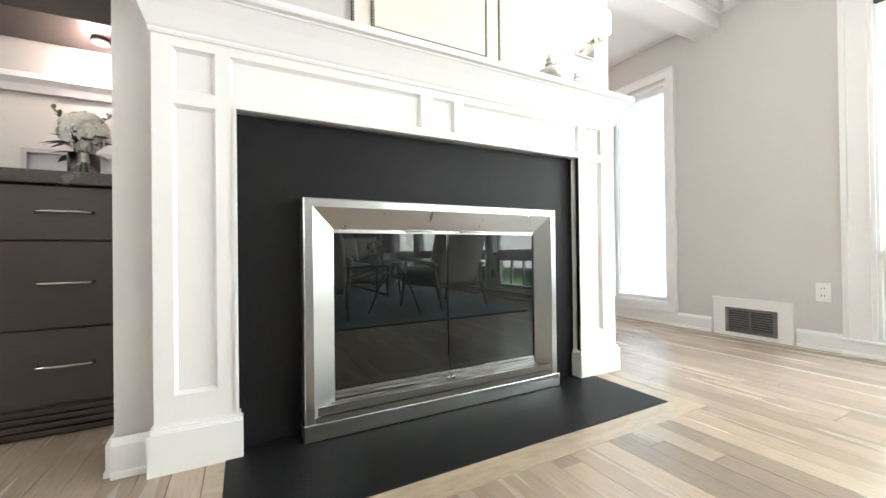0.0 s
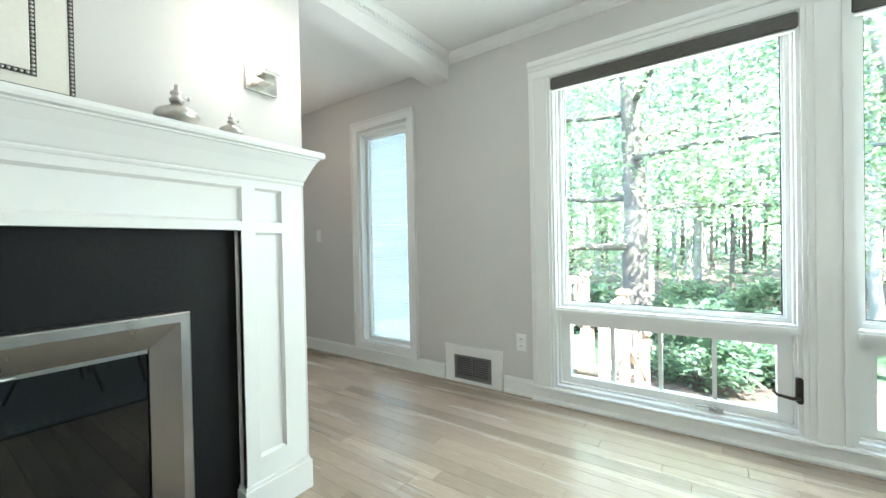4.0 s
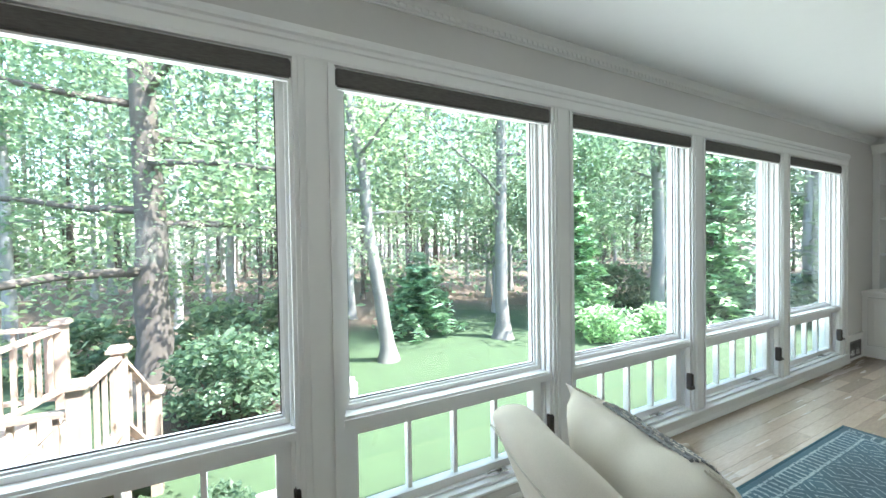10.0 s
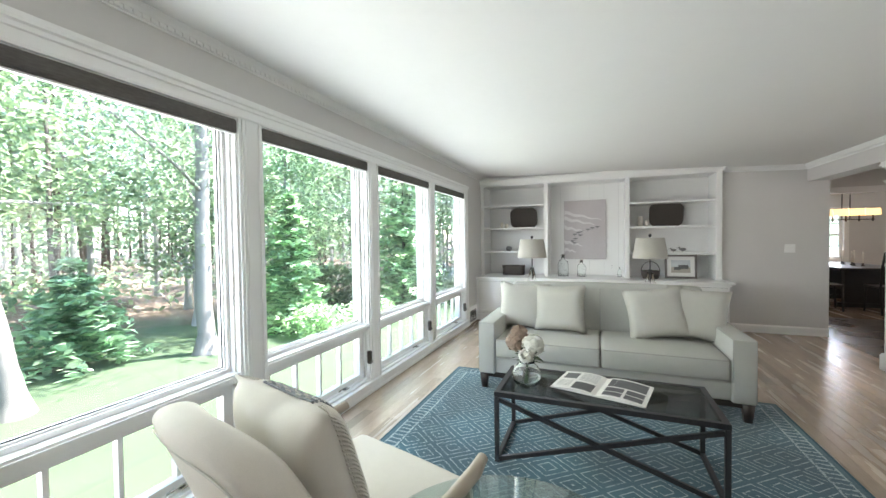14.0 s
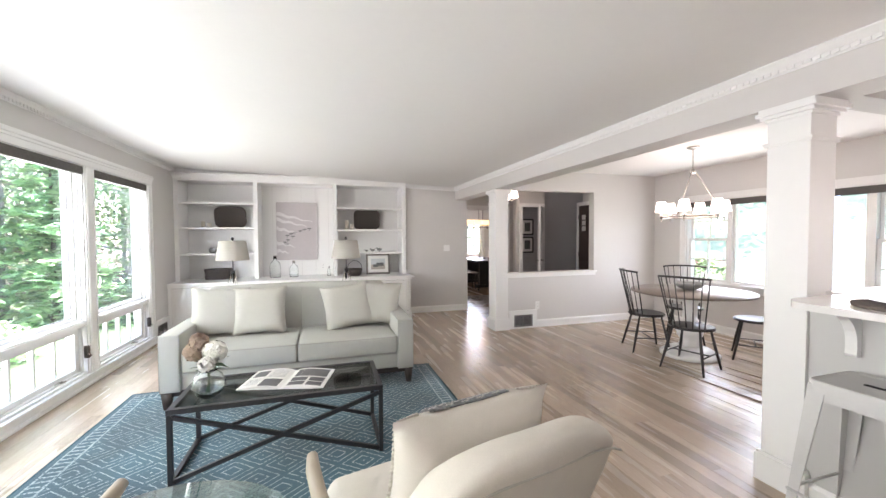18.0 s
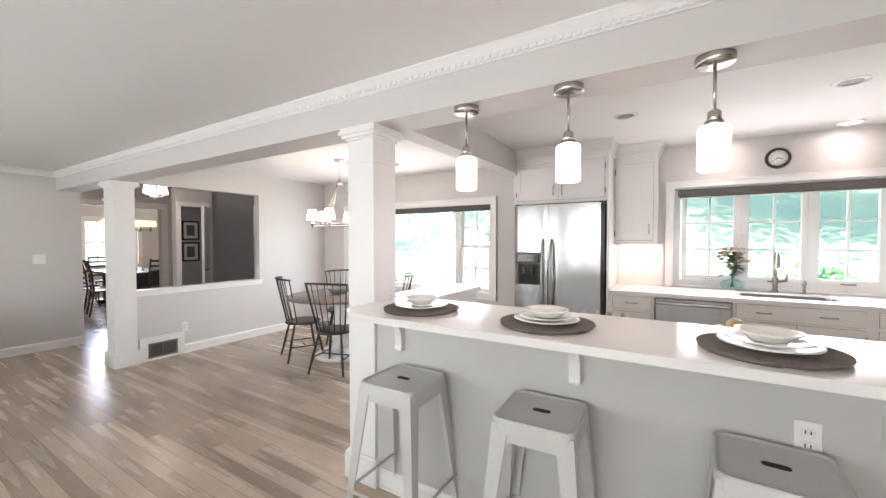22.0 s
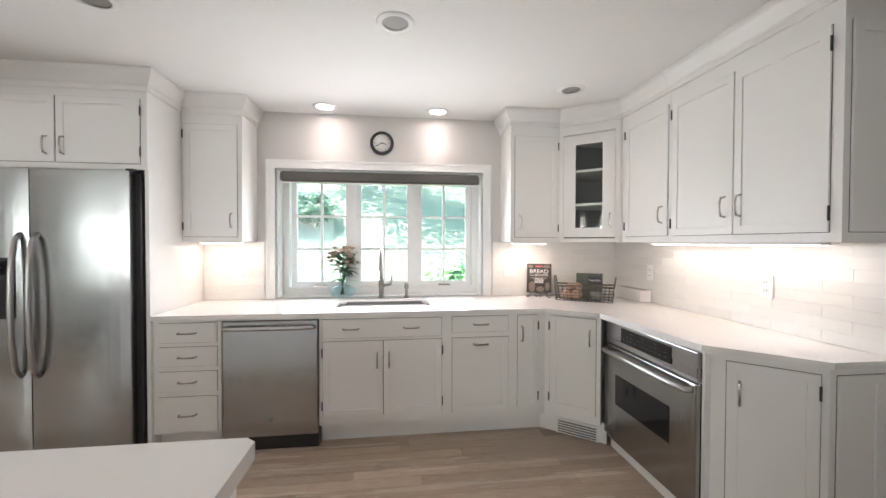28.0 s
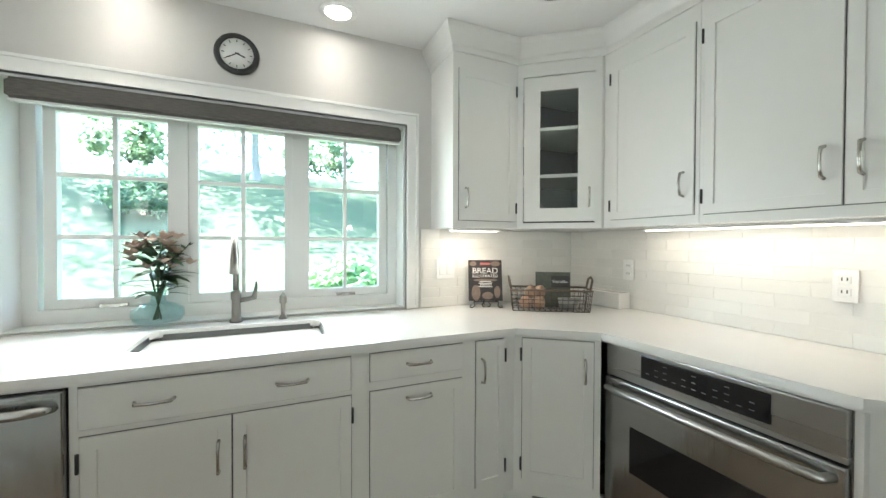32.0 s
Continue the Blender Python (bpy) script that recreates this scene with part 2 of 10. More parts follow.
def tube(bm, path, radius, seg=8, closed=False):
    """A round bar along a path; radius may be a list."""
    pts = [Vector(p) for p in path]
    n = len(pts)
    rads = radius if isinstance(radius, (list, tuple)) else [radius] * n
    rings, side = [], None
    for k, p in enumerate(pts):
        before = pts[k - 1] if k or closed else p
        after = pts[(k + 1) % n] if k < n - 1 or closed else p
        way = (after - before).normalized()
        if side is None:
            side = way.orthogonal().normalized()
        side = (side - way * side.dot(way)).normalized()
        other = way.cross(side)
        rings.append([bm.verts.new(p + (side * math.cos(2 * math.pi * j / seg) + other * math.sin(2 * math.pi * j / seg)) * rads[k]) for j in range(seg)])
    pairs = list(zip(rings, rings[1:])) + ([(rings[-1], rings[0])] if closed else [])
    for lo, hi in pairs:
        for j in range(seg):
            bm.faces.new((lo[j], lo[(j + 1) % seg], hi[(j + 1) % seg], hi[j])).smooth = True
    if not closed:
        bm.faces.new(rings[0][::-1]), bm.faces.new(rings[-1])
    return bm


def mesh_of(name, bm, mat, smooth=False):
    me = bpy.data.meshes.new(name)
    bmesh.ops.recalc_face_normals(bm, faces=bm.faces[:])
    bm.to_mesh(me)
    bm.free()
    me.materials.append(mat)
    if smooth:
        for p in me.polygons:
            p.use_smooth = True
    return me


def part(name, bm, mat, parent, label="", smooth=False):
    ob = new(name, mesh_of(name, bm, mat, smooth))
    ob.parent = parent
    return tagged(ob, label)


def thing(name, label, category, group="", m=None):
    ob = new(name)
    ob.empty_display_size = 0.1
    if m is not None:
        ob.matrix_basis = m
    return tagged(ob, label, category, group)


def solid(name, bm, mat, label, category, group="", m=None, smooth=False):
    ob = new(name, mesh_of(name, bm, mat, smooth))
    if m is not None:
        ob.matrix_basis = m
    return tagged(ob, label, category, group)


def setting(name, bm, mat, label="", category=""):
    return tagged(new(name, mesh_of(name, bm, mat)), label, category, "", "structure")


def welded(bm):
    """Butted cells become one body: their shared corners are joined and the faces between them go."""
    bmesh.ops.remove_doubles(bm, verts=bm.verts[:], dist=0.0002)
    bm.verts.index_update()
    count = {}
    for f in bm.faces:
        key = frozenset(v.index for v in f.verts)
        count[key] = count.get(key, 0) + 1
    bmesh.ops.delete(bm, geom=[f for f in bm.faces if count[frozenset(v.index for v in f.verts)] > 1], context="FACES_ONLY")
    return bm


def slab_with_holes(bm, u0, u1, z0, z1, lo, hi, holes, axis):
    """A wall between lo and hi across its thickness, running u0..u1, pierced by holes (u0, u1, z0, z1)."""
    us = sorted({u0, u1, *[h[0] for h in holes], *[h[1] for h in holes]})
    zs = sorted({z0, z1, *[h[2] for h in holes], *[h[3] for h in holes]})
    for a, b in zip(us, us[1:]):
        for c, d in zip(zs, zs[1:]):
            mid = ((a + b) / 2, (c + d) / 2)
            if not any(h[0] < mid[0] < h[1] and h[2] < mid[1] < h[3] for h in holes):
                cells(bm, a, b, c, d, lo, hi, axis)
    welded(bm)


def cells(bm, a, b, c, d, lo, hi, axis):
    if axis == "x":
        box(bm, lo, hi, a, b, c, d)
    else:
        box(bm, a, b, lo, hi, c, d)


# ---- plan ----
ZC = 2.385                    # ceilings
EAST, WEST = 3.74, -3.785      # inner faces of the long outer walls
SOUTH, PASS_Y = -6.05, -4.39  # shelf wall, hatch wall
NORTH = 3.69                 # kitchen's oven wall
FP_Y = 2.035                  # chimney breast
BEAM0, BEAM1, BEAM_Z = -1.02, -0.785, 2.078
W_PITCH, W_W = 1.333, 1.17
WINDOWS = [(1.445 - k * W_PITCH - W_W, 1.445 - k * W_PITCH) for k in range(5)]
LAWN = -1.5

# outer walls
bm = bmesh.new()
holes = [(a, b, 0.10, 2.075) for a, b in WINDOWS] + [(2.63, 3.21, 0.16, 2.04)]
slab_with_holes(bm, SOUTH - 0.6, 4.25, -0.3, ZC + 0.24, EAST, EAST + 0.16, holes, "x")
setting("wall_east", bm, WALL, "pale greige painted wall with five tall windows", "wall")
bm = bmesh.new()
holes = [(-3.80, -1.20, 0.70, 1.90), (0.862, 2.50, 0.935, 1.945)]
slab_with_holes(bm, PASS_Y - 0.12, NORTH + 0.12, -0.3, ZC + 0.2, WEST - 0.16, WEST, holes, "x")
setting("wall_west", bm, WALL, "pale greige painted wall with two windows", "wall")
bm = bmesh.new()
box(bm, -1.02, EAST, SOUTH - 0.6, SOUTH - 0.45, 0, ZC + 0.1)
box(bm, -1.02, 0.17, SOUTH - 0.45, SOUTH, 0, ZC)
setting("wall_south", bm, WALL, "pale greige painted wall beside the shelves", "wall")
bm = bmesh.new()
slab_with_holes(bm, WEST, -0.92, 0, ZC, PASS_Y - 0.12, PASS_Y, [(-2.555, -0.98, 0.83, 2.08)], "y")
setting("wall_hatch", bm, WALL, "pale greige wall with a wide open hatch", "wall")
bm = bmesh.new()
box(bm, WEST, 0.2, NORTH, NORTH + 0.12, 0, ZC)
box(bm, -0.9, -0.75, 3.0, NORTH, 0, ZC)
setting("wall_north", bm, WALL, "pale greige kitchen wall", "wall")
bm = bmesh.new()
slab_with_holes(bm, 0.25, 2.385, 0, ZC + 0.1, FP_Y + 0.08, 3.3, [(0.86, 1.79, 0.05, 0.74)], "y")
setting("chimney_breast", bm, WALL, "pale painted chimney breast", "wall")

# ceiling and beams
bm = bmesh.new()
box(bm, WEST - 0.16, -0.90, SOUTH - 0.6, 6.4, ZC, ZC + 0.2)
box(bm, -0.90, EAST + 0.16, 2.30, 6.4, ZC, ZC + 0.2)
setting("ceiling", bm, CEIL, "smooth white ceiling", "ceiling")


def living_ceiling(x):
    """The living room's ceiling rises a little towards the windows."""
    return 2.304 + (x + 0.785) * 0.0312


bm = bmesh.new()
prism(bm, [(-0.90, living_ceiling(-0.90)), (EAST + 0.16, living_ceiling(EAST + 0.16)), (EAST + 0.16, 2.64), (-0.90, 2.64)], SOUTH - 0.6, 2.30, Matrix(((1, 0, 0, 0), (0, 0, 1, 0), (0, 1, 0, 0), (0, 0, 0, 1))))
setting("ceiling_living", bm, CEIL, "smooth white living room ceiling", "ceiling")
bm = bmesh.new()
box(bm, BEAM0, BEAM1, SOUTH, NORTH, BEAM_Z, ZC)
setting("beam_long", bm, WALL, "boxed painted beam along the room", "beam")
bm = bmesh.new()
box(bm, WEST, BEAM0, -0.77, -0.60, BEAM_Z + 0.062, ZC)
setting("beam_kitchen", bm, WALL, "boxed painted beam between kitchen and dining corner", "beam")
bm = bmesh.new()
box(bm, 2.31, EAST, 2.22, 2.40, 2.26, ZC + 0.1)
setting("beam_hall", bm, CEIL, "boxed white beam beside the chimney", "beam")
bm = bmesh.new()
box(bm, WEST - 0.16, EAST + 0.16, SOUTH - 0.6, 4.45, -0.12, -0.012)
setting("subfloor", bm, GAP, "dark boards beneath the planks", "floor")


# ---- windows ----
def window_frame(name, label):
    ob = new(name)
    return tagged(ob, label, "window", "", "structure")


def ring(bm, y0, y1, z0, z1, w, x0, x1, sill=None):
    """A rectangular frame in a wall across x, its inside w narrower all round."""
    s = w if sill is None else sill
    box(bm, x0, x1, y0, y0 + w, z0, z1)
    box(bm, x0, x1, y1 - w, y1, z0, z1)
    box(bm, x0, x1, y0 + w, y1 - w, z1 - w, z1)
    box(bm, x0, x1, y0 + w, y1 - w, z0, z0 + s)


def pane(parent, y0, y1, z0, z1, x, mat=None):
    bm = bmesh.new()
    box(bm, x - 0.003, x + 0.003, y0, y1, z0, z1)
    p = part("pane", bm, mat or GLASS, parent)
    p.visible_shadow = False
    return p


BRONZE = material("dark_bronze", (0.06, 0.05, 0.045), 0.45, 0.8, grain=0.1)


def crank(parent, y, z, flip=1):
    """A dark latch with its lever on the jamb of an awning sash."""
    bm = bmesh.new()
    box(bm, EAST - 0.022, EAST + 0.02, y - 0.014, y + 0.014, z - 0.05, z + 0.07)
    bmesh.ops.bevel(bm, geom=bm.edges[:], offset=0.006, segments=2, affect="EDGES")
    h = part("latch_plate", bm, BRONZE, parent)
    bm = bmesh.new()
    tube(bm, [(EAST - 0.025, y, z - 0.02), (EAST - 0.045, y + 0.03 * flip, z - 0.02), (EAST - 0.05, y + 0.085 * flip, z - 0.01), (EAST - 0.05, y + 0.10 * flip, z + 0.008)], [0.008, 0.008, 0.007, 0.006])
    part("latch_lever", bm, BRONZE, h)


def living_window(k, a, b):
    w = window_frame("window_%d" % (k + 1), "tall white wooden window with a fixed pane above a low four-light awning sash")
    bm = bmesh.new()                                    # stepped inner lining
    ring(bm, a, b, 0.10, 2.075, 0.016, EAST - 0.004, EAST + 0.16)
    ring(bm, a + 0.016, b - 0.016, 0.116, 2.059, 0.012, EAST + 0.03, EAST + 0.158)
    box(bm, EAST + 0.002, EAST + 0.156, a + 0.016, b - 0.016, 0.560, 0.612)
    box(bm, EAST - 0.010, EAST + 0.05, a + 0.012, b - 0.012, 0.572, 0.600)
    part("window_frame", bm, TRIM, w)
    bm = bmesh.new()                                    # fixed upper sash
    ring(bm, a + 0.026, b - 0.026, 0.613, 2.050, 0.022, EAST + 0.062, EAST + 0.13)
    ring(bm, a + 0.048, b - 0.048, 0.635, 2.028, 0.009, EAST + 0.078, EAST + 0.12)
    s = part("upper_sash", bm, TRIM, w)
    pane(s, a + 0.056, b - 0.056, 0.643, 2.020, EAST + 0.098)
    bm = bmesh.new()                                    # thin dark gasket line
    ring(bm, a + 0.0572, b - 0.0572, 0.6445, 2.0185, 0.005, EAST + 0.091, EAST + 0.0945)
    part("gasket", bm, GAP, s)
    bm = bmesh.new()                                    # awning sash
    ring(bm, a + 0.027, b - 0.027, 0.118, 0.558, 0.058, EAST + 0.055, EAST + 0.11, 0.050)
    s = part("lower_sash", bm, TRIM, w)
    y0, y1 = a + 0.085, b - 0.085
    step = (y1 - y0) / 4
    for j in range(4):
        pane(s, y0 + j * step, y0 + (j + 1) * step, 0.173, 0.517, EAST + 0.085)
    for j in range(1, 4):
        bm = bmesh.new()
        box(bm, EAST + 0.066, EAST + 0.104, y0 + j * step - 0.010, y0 + j * step + 0.010, 0.175, 0.516)
        part("muntin", bm, TRIM, s)
    crank(w, a + 0.012, 0.30)
    bm = bmesh.new()
    box(bm, EAST + 0.012, EAST + 0.05, a + 0.30, a + 0.36, 0.129, 0.136)
    tube(bm, [(EAST + 0.03, a + 0.33, 0.14), (EAST + 0.028, a + 0.38, 0.145), (EAST + 0.03, a + 0.42, 0.140)], 0.006)
    part("sash_stay", bm, NICKEL, w)
    # roller shade, rolled up to a short drop
    sh = thing("roller_shade", "charcoal woven roller shade rolled up at the window head", "window shade", "living room shades")
    bm = bmesh.new()
    box(bm, EAST - 0.014, EAST + 0.024, a + 0.004, b - 0.004, 1.992, 2.068)
    bmesh.ops.bevel(bm, geom=bm.edges[:], offset=0.006, segments=2, affect="EDGES")
    part("fabric", bm, SHADE_CLOTH, sh)
    bm = bmesh.new()
    box(bm, EAST - 0.006, EAST + 0.012, a + 0.006, b - 0.006, 1.983, 1.991)
    part("hem_bar", bm, TRIM, sh)


for k, (a, b) in enumerate(WINDOWS):
    living_window(k, a, b)

# casing round all five windows
bm = bmesh.new()
lo, hi = WINDOWS[-1][0], WINDOWS[0][1]
head = [(0, 0), (0.018, 0), (0.022, 0.012), (0.022, 0.055), (0.030, 0.060), (0.030, 0.078), (0.040, 0.085), (0.040, 0.100), (0.030, 0.122), (0, 0.122)]
sweep(bm, head, (EAST, lo - 0.14, 2.076), (EAST, hi + 0.14, 2.076), (-1, 0, 0))
setting("head_casing", bm, TRIM, "white stepped casing over the windows", "trim")
bm = bmesh.new()
for y0, y1 in [(lo - 0.14, lo)] + [(WINDOWS[k + 1][1], WINDOWS[k][0]) for k in range(4)] + [(hi, hi + 0.14)]:
    box(bm, EAST - 0.018, EAST, y0, y1, 0.0, 2.076)
    box(bm, EAST - 0.027, EAST - 0.018, y0 + 0.018, y0 + 0.030, 0.10, 2.076)
    box(bm, EAST - 0.027, EAST - 0.018, y1 - 0.030, y1 - 0.018, 0.10, 2.076)
    if y1 - y0 > 0.15:
        box(bm, EAST - 0.022, EAST - 0.018, y0 + 0.045, y1 - 0.045, 0.10, 2.076)
setting("mullion_casing", bm, TRIM, "white flat casings between the windows", "trim")
bm = bmesh.new()
sweep(bm, [(0, 0), (0.045, 0), (0.045, 0.012), (0.034, 0.024), (0.028, 0.026), (0.028, 0.078), (0.040, 0.082), (0.044, 0.090), (0.040, 0.098), (0, 0.098)], (EAST, lo - 0.14, 0), (EAST, hi + 0.14, 0), (-1, 0, 0))
setting("window_base_trim", bm, TRIM, "white base moulding under the windows", "trim")

# narrow ribbed obscure window beside the chimney
def ribbed_glass():
    m = pane_glass("ribbed_glass", (0.34, 0.375, 0.39), 0.05, 0.4)
    nt = m.node_tree
    tc, wv, bp = (nt.nodes.new("ShaderNode" + n) for n in ("TexCoord", "TexWave", "Bump"))
    wv.bands_direction = "Z"
    wv.inputs["Scale"].default_value = 22
    bp.inputs["Distance"].default_value = 0.01
    nt.links.new(tc.outputs["Object"], wv.inputs["Vector"])
    nt.links.new(wv.outputs["Fac"], bp.inputs["Height"])
    for n in nt.nodes:
        if n.type in ("BSDF_TRANSLUCENT", "BSDF_GLOSSY"):
            nt.links.new(bp.outputs[0], n.inputs["Normal"])
    return m


RIBBED = ribbed_glass()
w = window_frame("window_6", "narrow white window with ribbed obscure glass")
bm = bmesh.new()
ring(bm, 2.555, 3.285, 0.10, 2.135, 0.072, EAST - 0.022, EAST)
ring(bm, 2.555, 3.285, 0.10, 2.135, 0.014, EAST - 0.032, EAST - 0.022)
part("casing", bm, TRIM, w)
bm = bmesh.new()
ring(bm, 2.63, 3.21, 0.16, 2.04, 0.022, EAST - 0.001, EAST + 0.16)
ring(bm, 2.652, 3.188, 0.182, 2.018, 0.03, EAST + 0.06, EAST + 0.12)
part("window_frame", bm, TRIM, w)
bm = bmesh.new()
z = 0.21
while z < 1.985:
    z1 = min(z + 0.0165, 1.99)
    sweep(bm, [(0, 0), (0.004, 0.004), (0.004, 0.011), (0, 0.0155), (-0.004, 0.0155), (-0.004, 0)], (EAST + 0.09, 2.682, z), (EAST + 0.09, 3.158, z), (-1, 0, 0))
    z += 0.0165
p = part("ribbed_pane", bm, RIBBED, w, "ribbed obscure glass pane")
p.visible_shadow = False


def grid_sash(parent, name, y0, y1, z0, z1, x, cols, rows, w=0.034, depth=0.04):
    bm = bmesh.new()
    ring(bm, y0, y1, z0, z1, w, x - depth / 2, x + depth / 2)
    s = part(name, bm, TRIM, parent)
    a, b, c, d = y0 + w, y1 - w, z0 + w, z1 - w
    for i in range(cols):
        for j in range(rows):
            pane(s, a + (b - a) * i / cols, a + (b - a) * (i + 1) / cols, c + (d - c) * j / rows, c + (d - c) * (j + 1) / rows, x)
    for i in range(1, cols):
        bm = bmesh.new()
        y = a + (b - a) * i / cols
        box(bm, x - 0.014, x + 0.014, y - 0.009, y + 0.009, c, d)
        part("muntin", bm, TRIM, s)
    for j in range(1, rows):
        bm = bmesh.new()
        z = c + (d - c) * j / rows
        box(bm, x - 0.012, x + 0.012, a, b, z - 0.009, z + 0.009)
        part("muntin", bm, TRIM, s)
    return s


# kitchen window over the sink, three casements set deep
GX = WEST - 0.17
w = window_frame("window_7", "white triple casement window with small panes over the sink")
bm = bmesh.new()
for u0, u1, s in ((0.0, 0.070, 0.020), (0.0, 0.018, 0.032), (0.056, 0.070, 0.026)):
    y0, y1, z1 = 0.862 - u1, 2.50 + u1, 1.945 + u1
    box(bm, WEST, WEST + s, y0, 0.862 - u0, 0.935, z1)
    box(bm, WEST, WEST + s, 2.50 + u0, y1, 0.935, z1)
    box(bm, WEST, WEST + s, 0.862 - u0, 2.50 + u0, 1.945 + u0, z1)
part("casing", bm, TRIM, w)
bm = bmesh.new()
ring(bm, 0.862, 2.50, 0.94, 1.945, 0.012, GX - 0.03, WEST + 0.001, 0.004)
ring(bm, 0.874, 2.488, 0.945, 1.933, 0.050, GX - 0.03, GX + 0.04, 0.06)
for y in (1.437, 1.9455):
    box(bm, GX - 0.03, GX + 0.035, y - 0.022, y + 0.022, 1.0, 1.91)
part("window_frame", bm, TRIM, w)
for y0, y1 in ((0.938, 1.418), (1.456, 1.927), (1.964, 2.431)):
    s = grid_sash(w, "casement", y0, y1, 1.006, 1.902, GX, 2, 3, 0.042, 0.045)
    bm = bmesh.new()
    box(bm, GX + 0.023, GX + 0.045, (y0 + y1) / 2 - 0.05, (y0 + y1) / 2 + 0.05, 1.008, 1.022)
    part("crank_handle", bm, NICKEL, s)
sh = thing("roller_shade", "charcoal woven roller shade rolled up over the sink window", "window shade")
bm = bmesh.new()
box(bm, WEST - 0.03, WEST + 0.035, 0.900, 2.468, 1.846, 1.925)
bmesh.ops.bevel(bm, geom=bm.edges[:], offset=0.012, segments=3, affect="EDGES")
part("fabric", bm, SHADE_CLOTH, sh)
bm = bmesh.new()
box(bm, WEST - 0.012, WEST + 0.016, 0.905, 2.463, 1.838, 1.846)
part("hem_bar", bm, TRIM, sh)

# dining window, a picture pane between two double-hung sashes
GX2 = WEST - 0.08
w = window_frame("window_8", "wide white window, a fixed pane between two double-hung sashes")
bm = bmesh.new()
for s, d in ((0.085, 0.02), (0.018, 0.03)):
    ring(bm, -3.80 - 0.085, -1.20 + 0.085, 0.70 - 0.085, 1.90 + 0.085, s, WEST, WEST + d)
box(bm, WEST, WEST + 0.05, -3.90, -1.10, 0.685, 0.71)
part("casing", bm, TRIM, w)
bm = bmesh.new()
ring(bm, -3.80, -1.20, 0.70, 1.90, 0.02, WEST - 0.16, WEST + 0.001)
for y in (-3.15, -1.71):
    box(bm, WEST - 0.12, WEST - 0.02, y - 0.03, y + 0.03, 0.72, 1.88)
ring(bm, -3.12, -1.74, 0.72, 1.88, 0.03, GX2 - 0.02, GX2 + 0.03)
part("window_frame", bm, TRIM, w)
pane(w, -3.09, -1.77, 0.75, 1.85, GX2)
for y0, y1 in ((-3.78, -3.18), (-1.68, -1.22)):
    grid_sash(w, "upper_sash", y0, y1, 1.31, 1.88, GX2 - 0.02, 2, 2, 0.035, 0.03)
    grid_sash(w, "lower_sash", y0, y1, 0.72, 1.345, GX2 + 0.02, 2, 2, 0.035, 0.03)
sh = thing("roller_shade", "charcoal woven roller shade rolled up over the dining window", "window shade")
bm = bmesh.new()
box(bm, WEST - 0.02, WEST + 0.02, -3.79, -1.21, 1.81, 1.888)
bmesh.ops.bevel(bm, geom=bm.edges[:], offset=0.008, segments=2, affect="EDGES")
part("fabric", bm, SHADE_CLOTH, sh)

# ---- trim ----
CROWN = [(0, 0), (0.008, 0), (0.009, 0.006), (0.015, 0.008), (0.015, 0.028), (0.020, 0.030), (0.030, 0.044), (0.044, 0.058), (0.048, 0.059), (0.048, 0.070), (0, 0.070)]


def crown_at(x):
    return living_ceiling(x) - 0.066


RUNS = [((EAST, SOUTH + 0.1, crown_at(EAST)), (EAST, 2.22, crown_at(EAST)), (-1, 0, 0)),
        ((BEAM1, SOUTH, crown_at(BEAM1)), (BEAM1, FP_Y + 0.26, crown_at(BEAM1)), (1, 0, 0)),
        ((BEAM1, SOUTH, crown_at(BEAM1)), (0.17, SOUTH, crown_at(0.17)), (0, 1, 0)),
        ((2.31, 2.22, crown_at(2.31)), (EAST, 2.22, crown_at(EAST)), (0, -1, 0))]
bm, teeth = bmesh.new(), bmesh.new()
for a, b, o in RUNS:
    sweep(bm, CROWN, a, b, o)
    a, b, o = Vector(a), Vector(b), Vector(o)
    n = int((b - a).length / 0.036)
    along = (b - a).normalized()
    for k in range(n):
        p = a + along * (k + 0.5) * (b - a).length / n + o * 0.015 + Vector((0, 0, 0.009))
        e = along * 0.0105
        q = [p - e, p + e, p + e + o * 0.008, p - e + o * 0.008]
        box(teeth, min(v.x for v in q), max(v.x for v in q), min(v.y for v in q), max(v.y for v in q), p.z, p.z + 0.018)
crown = setting("crown_moulding", bm, TRIM, "white crown moulding with dentils", "trim")
tagged(part("dentils", teeth, TRIM, crown), "", "", "", "stuff")

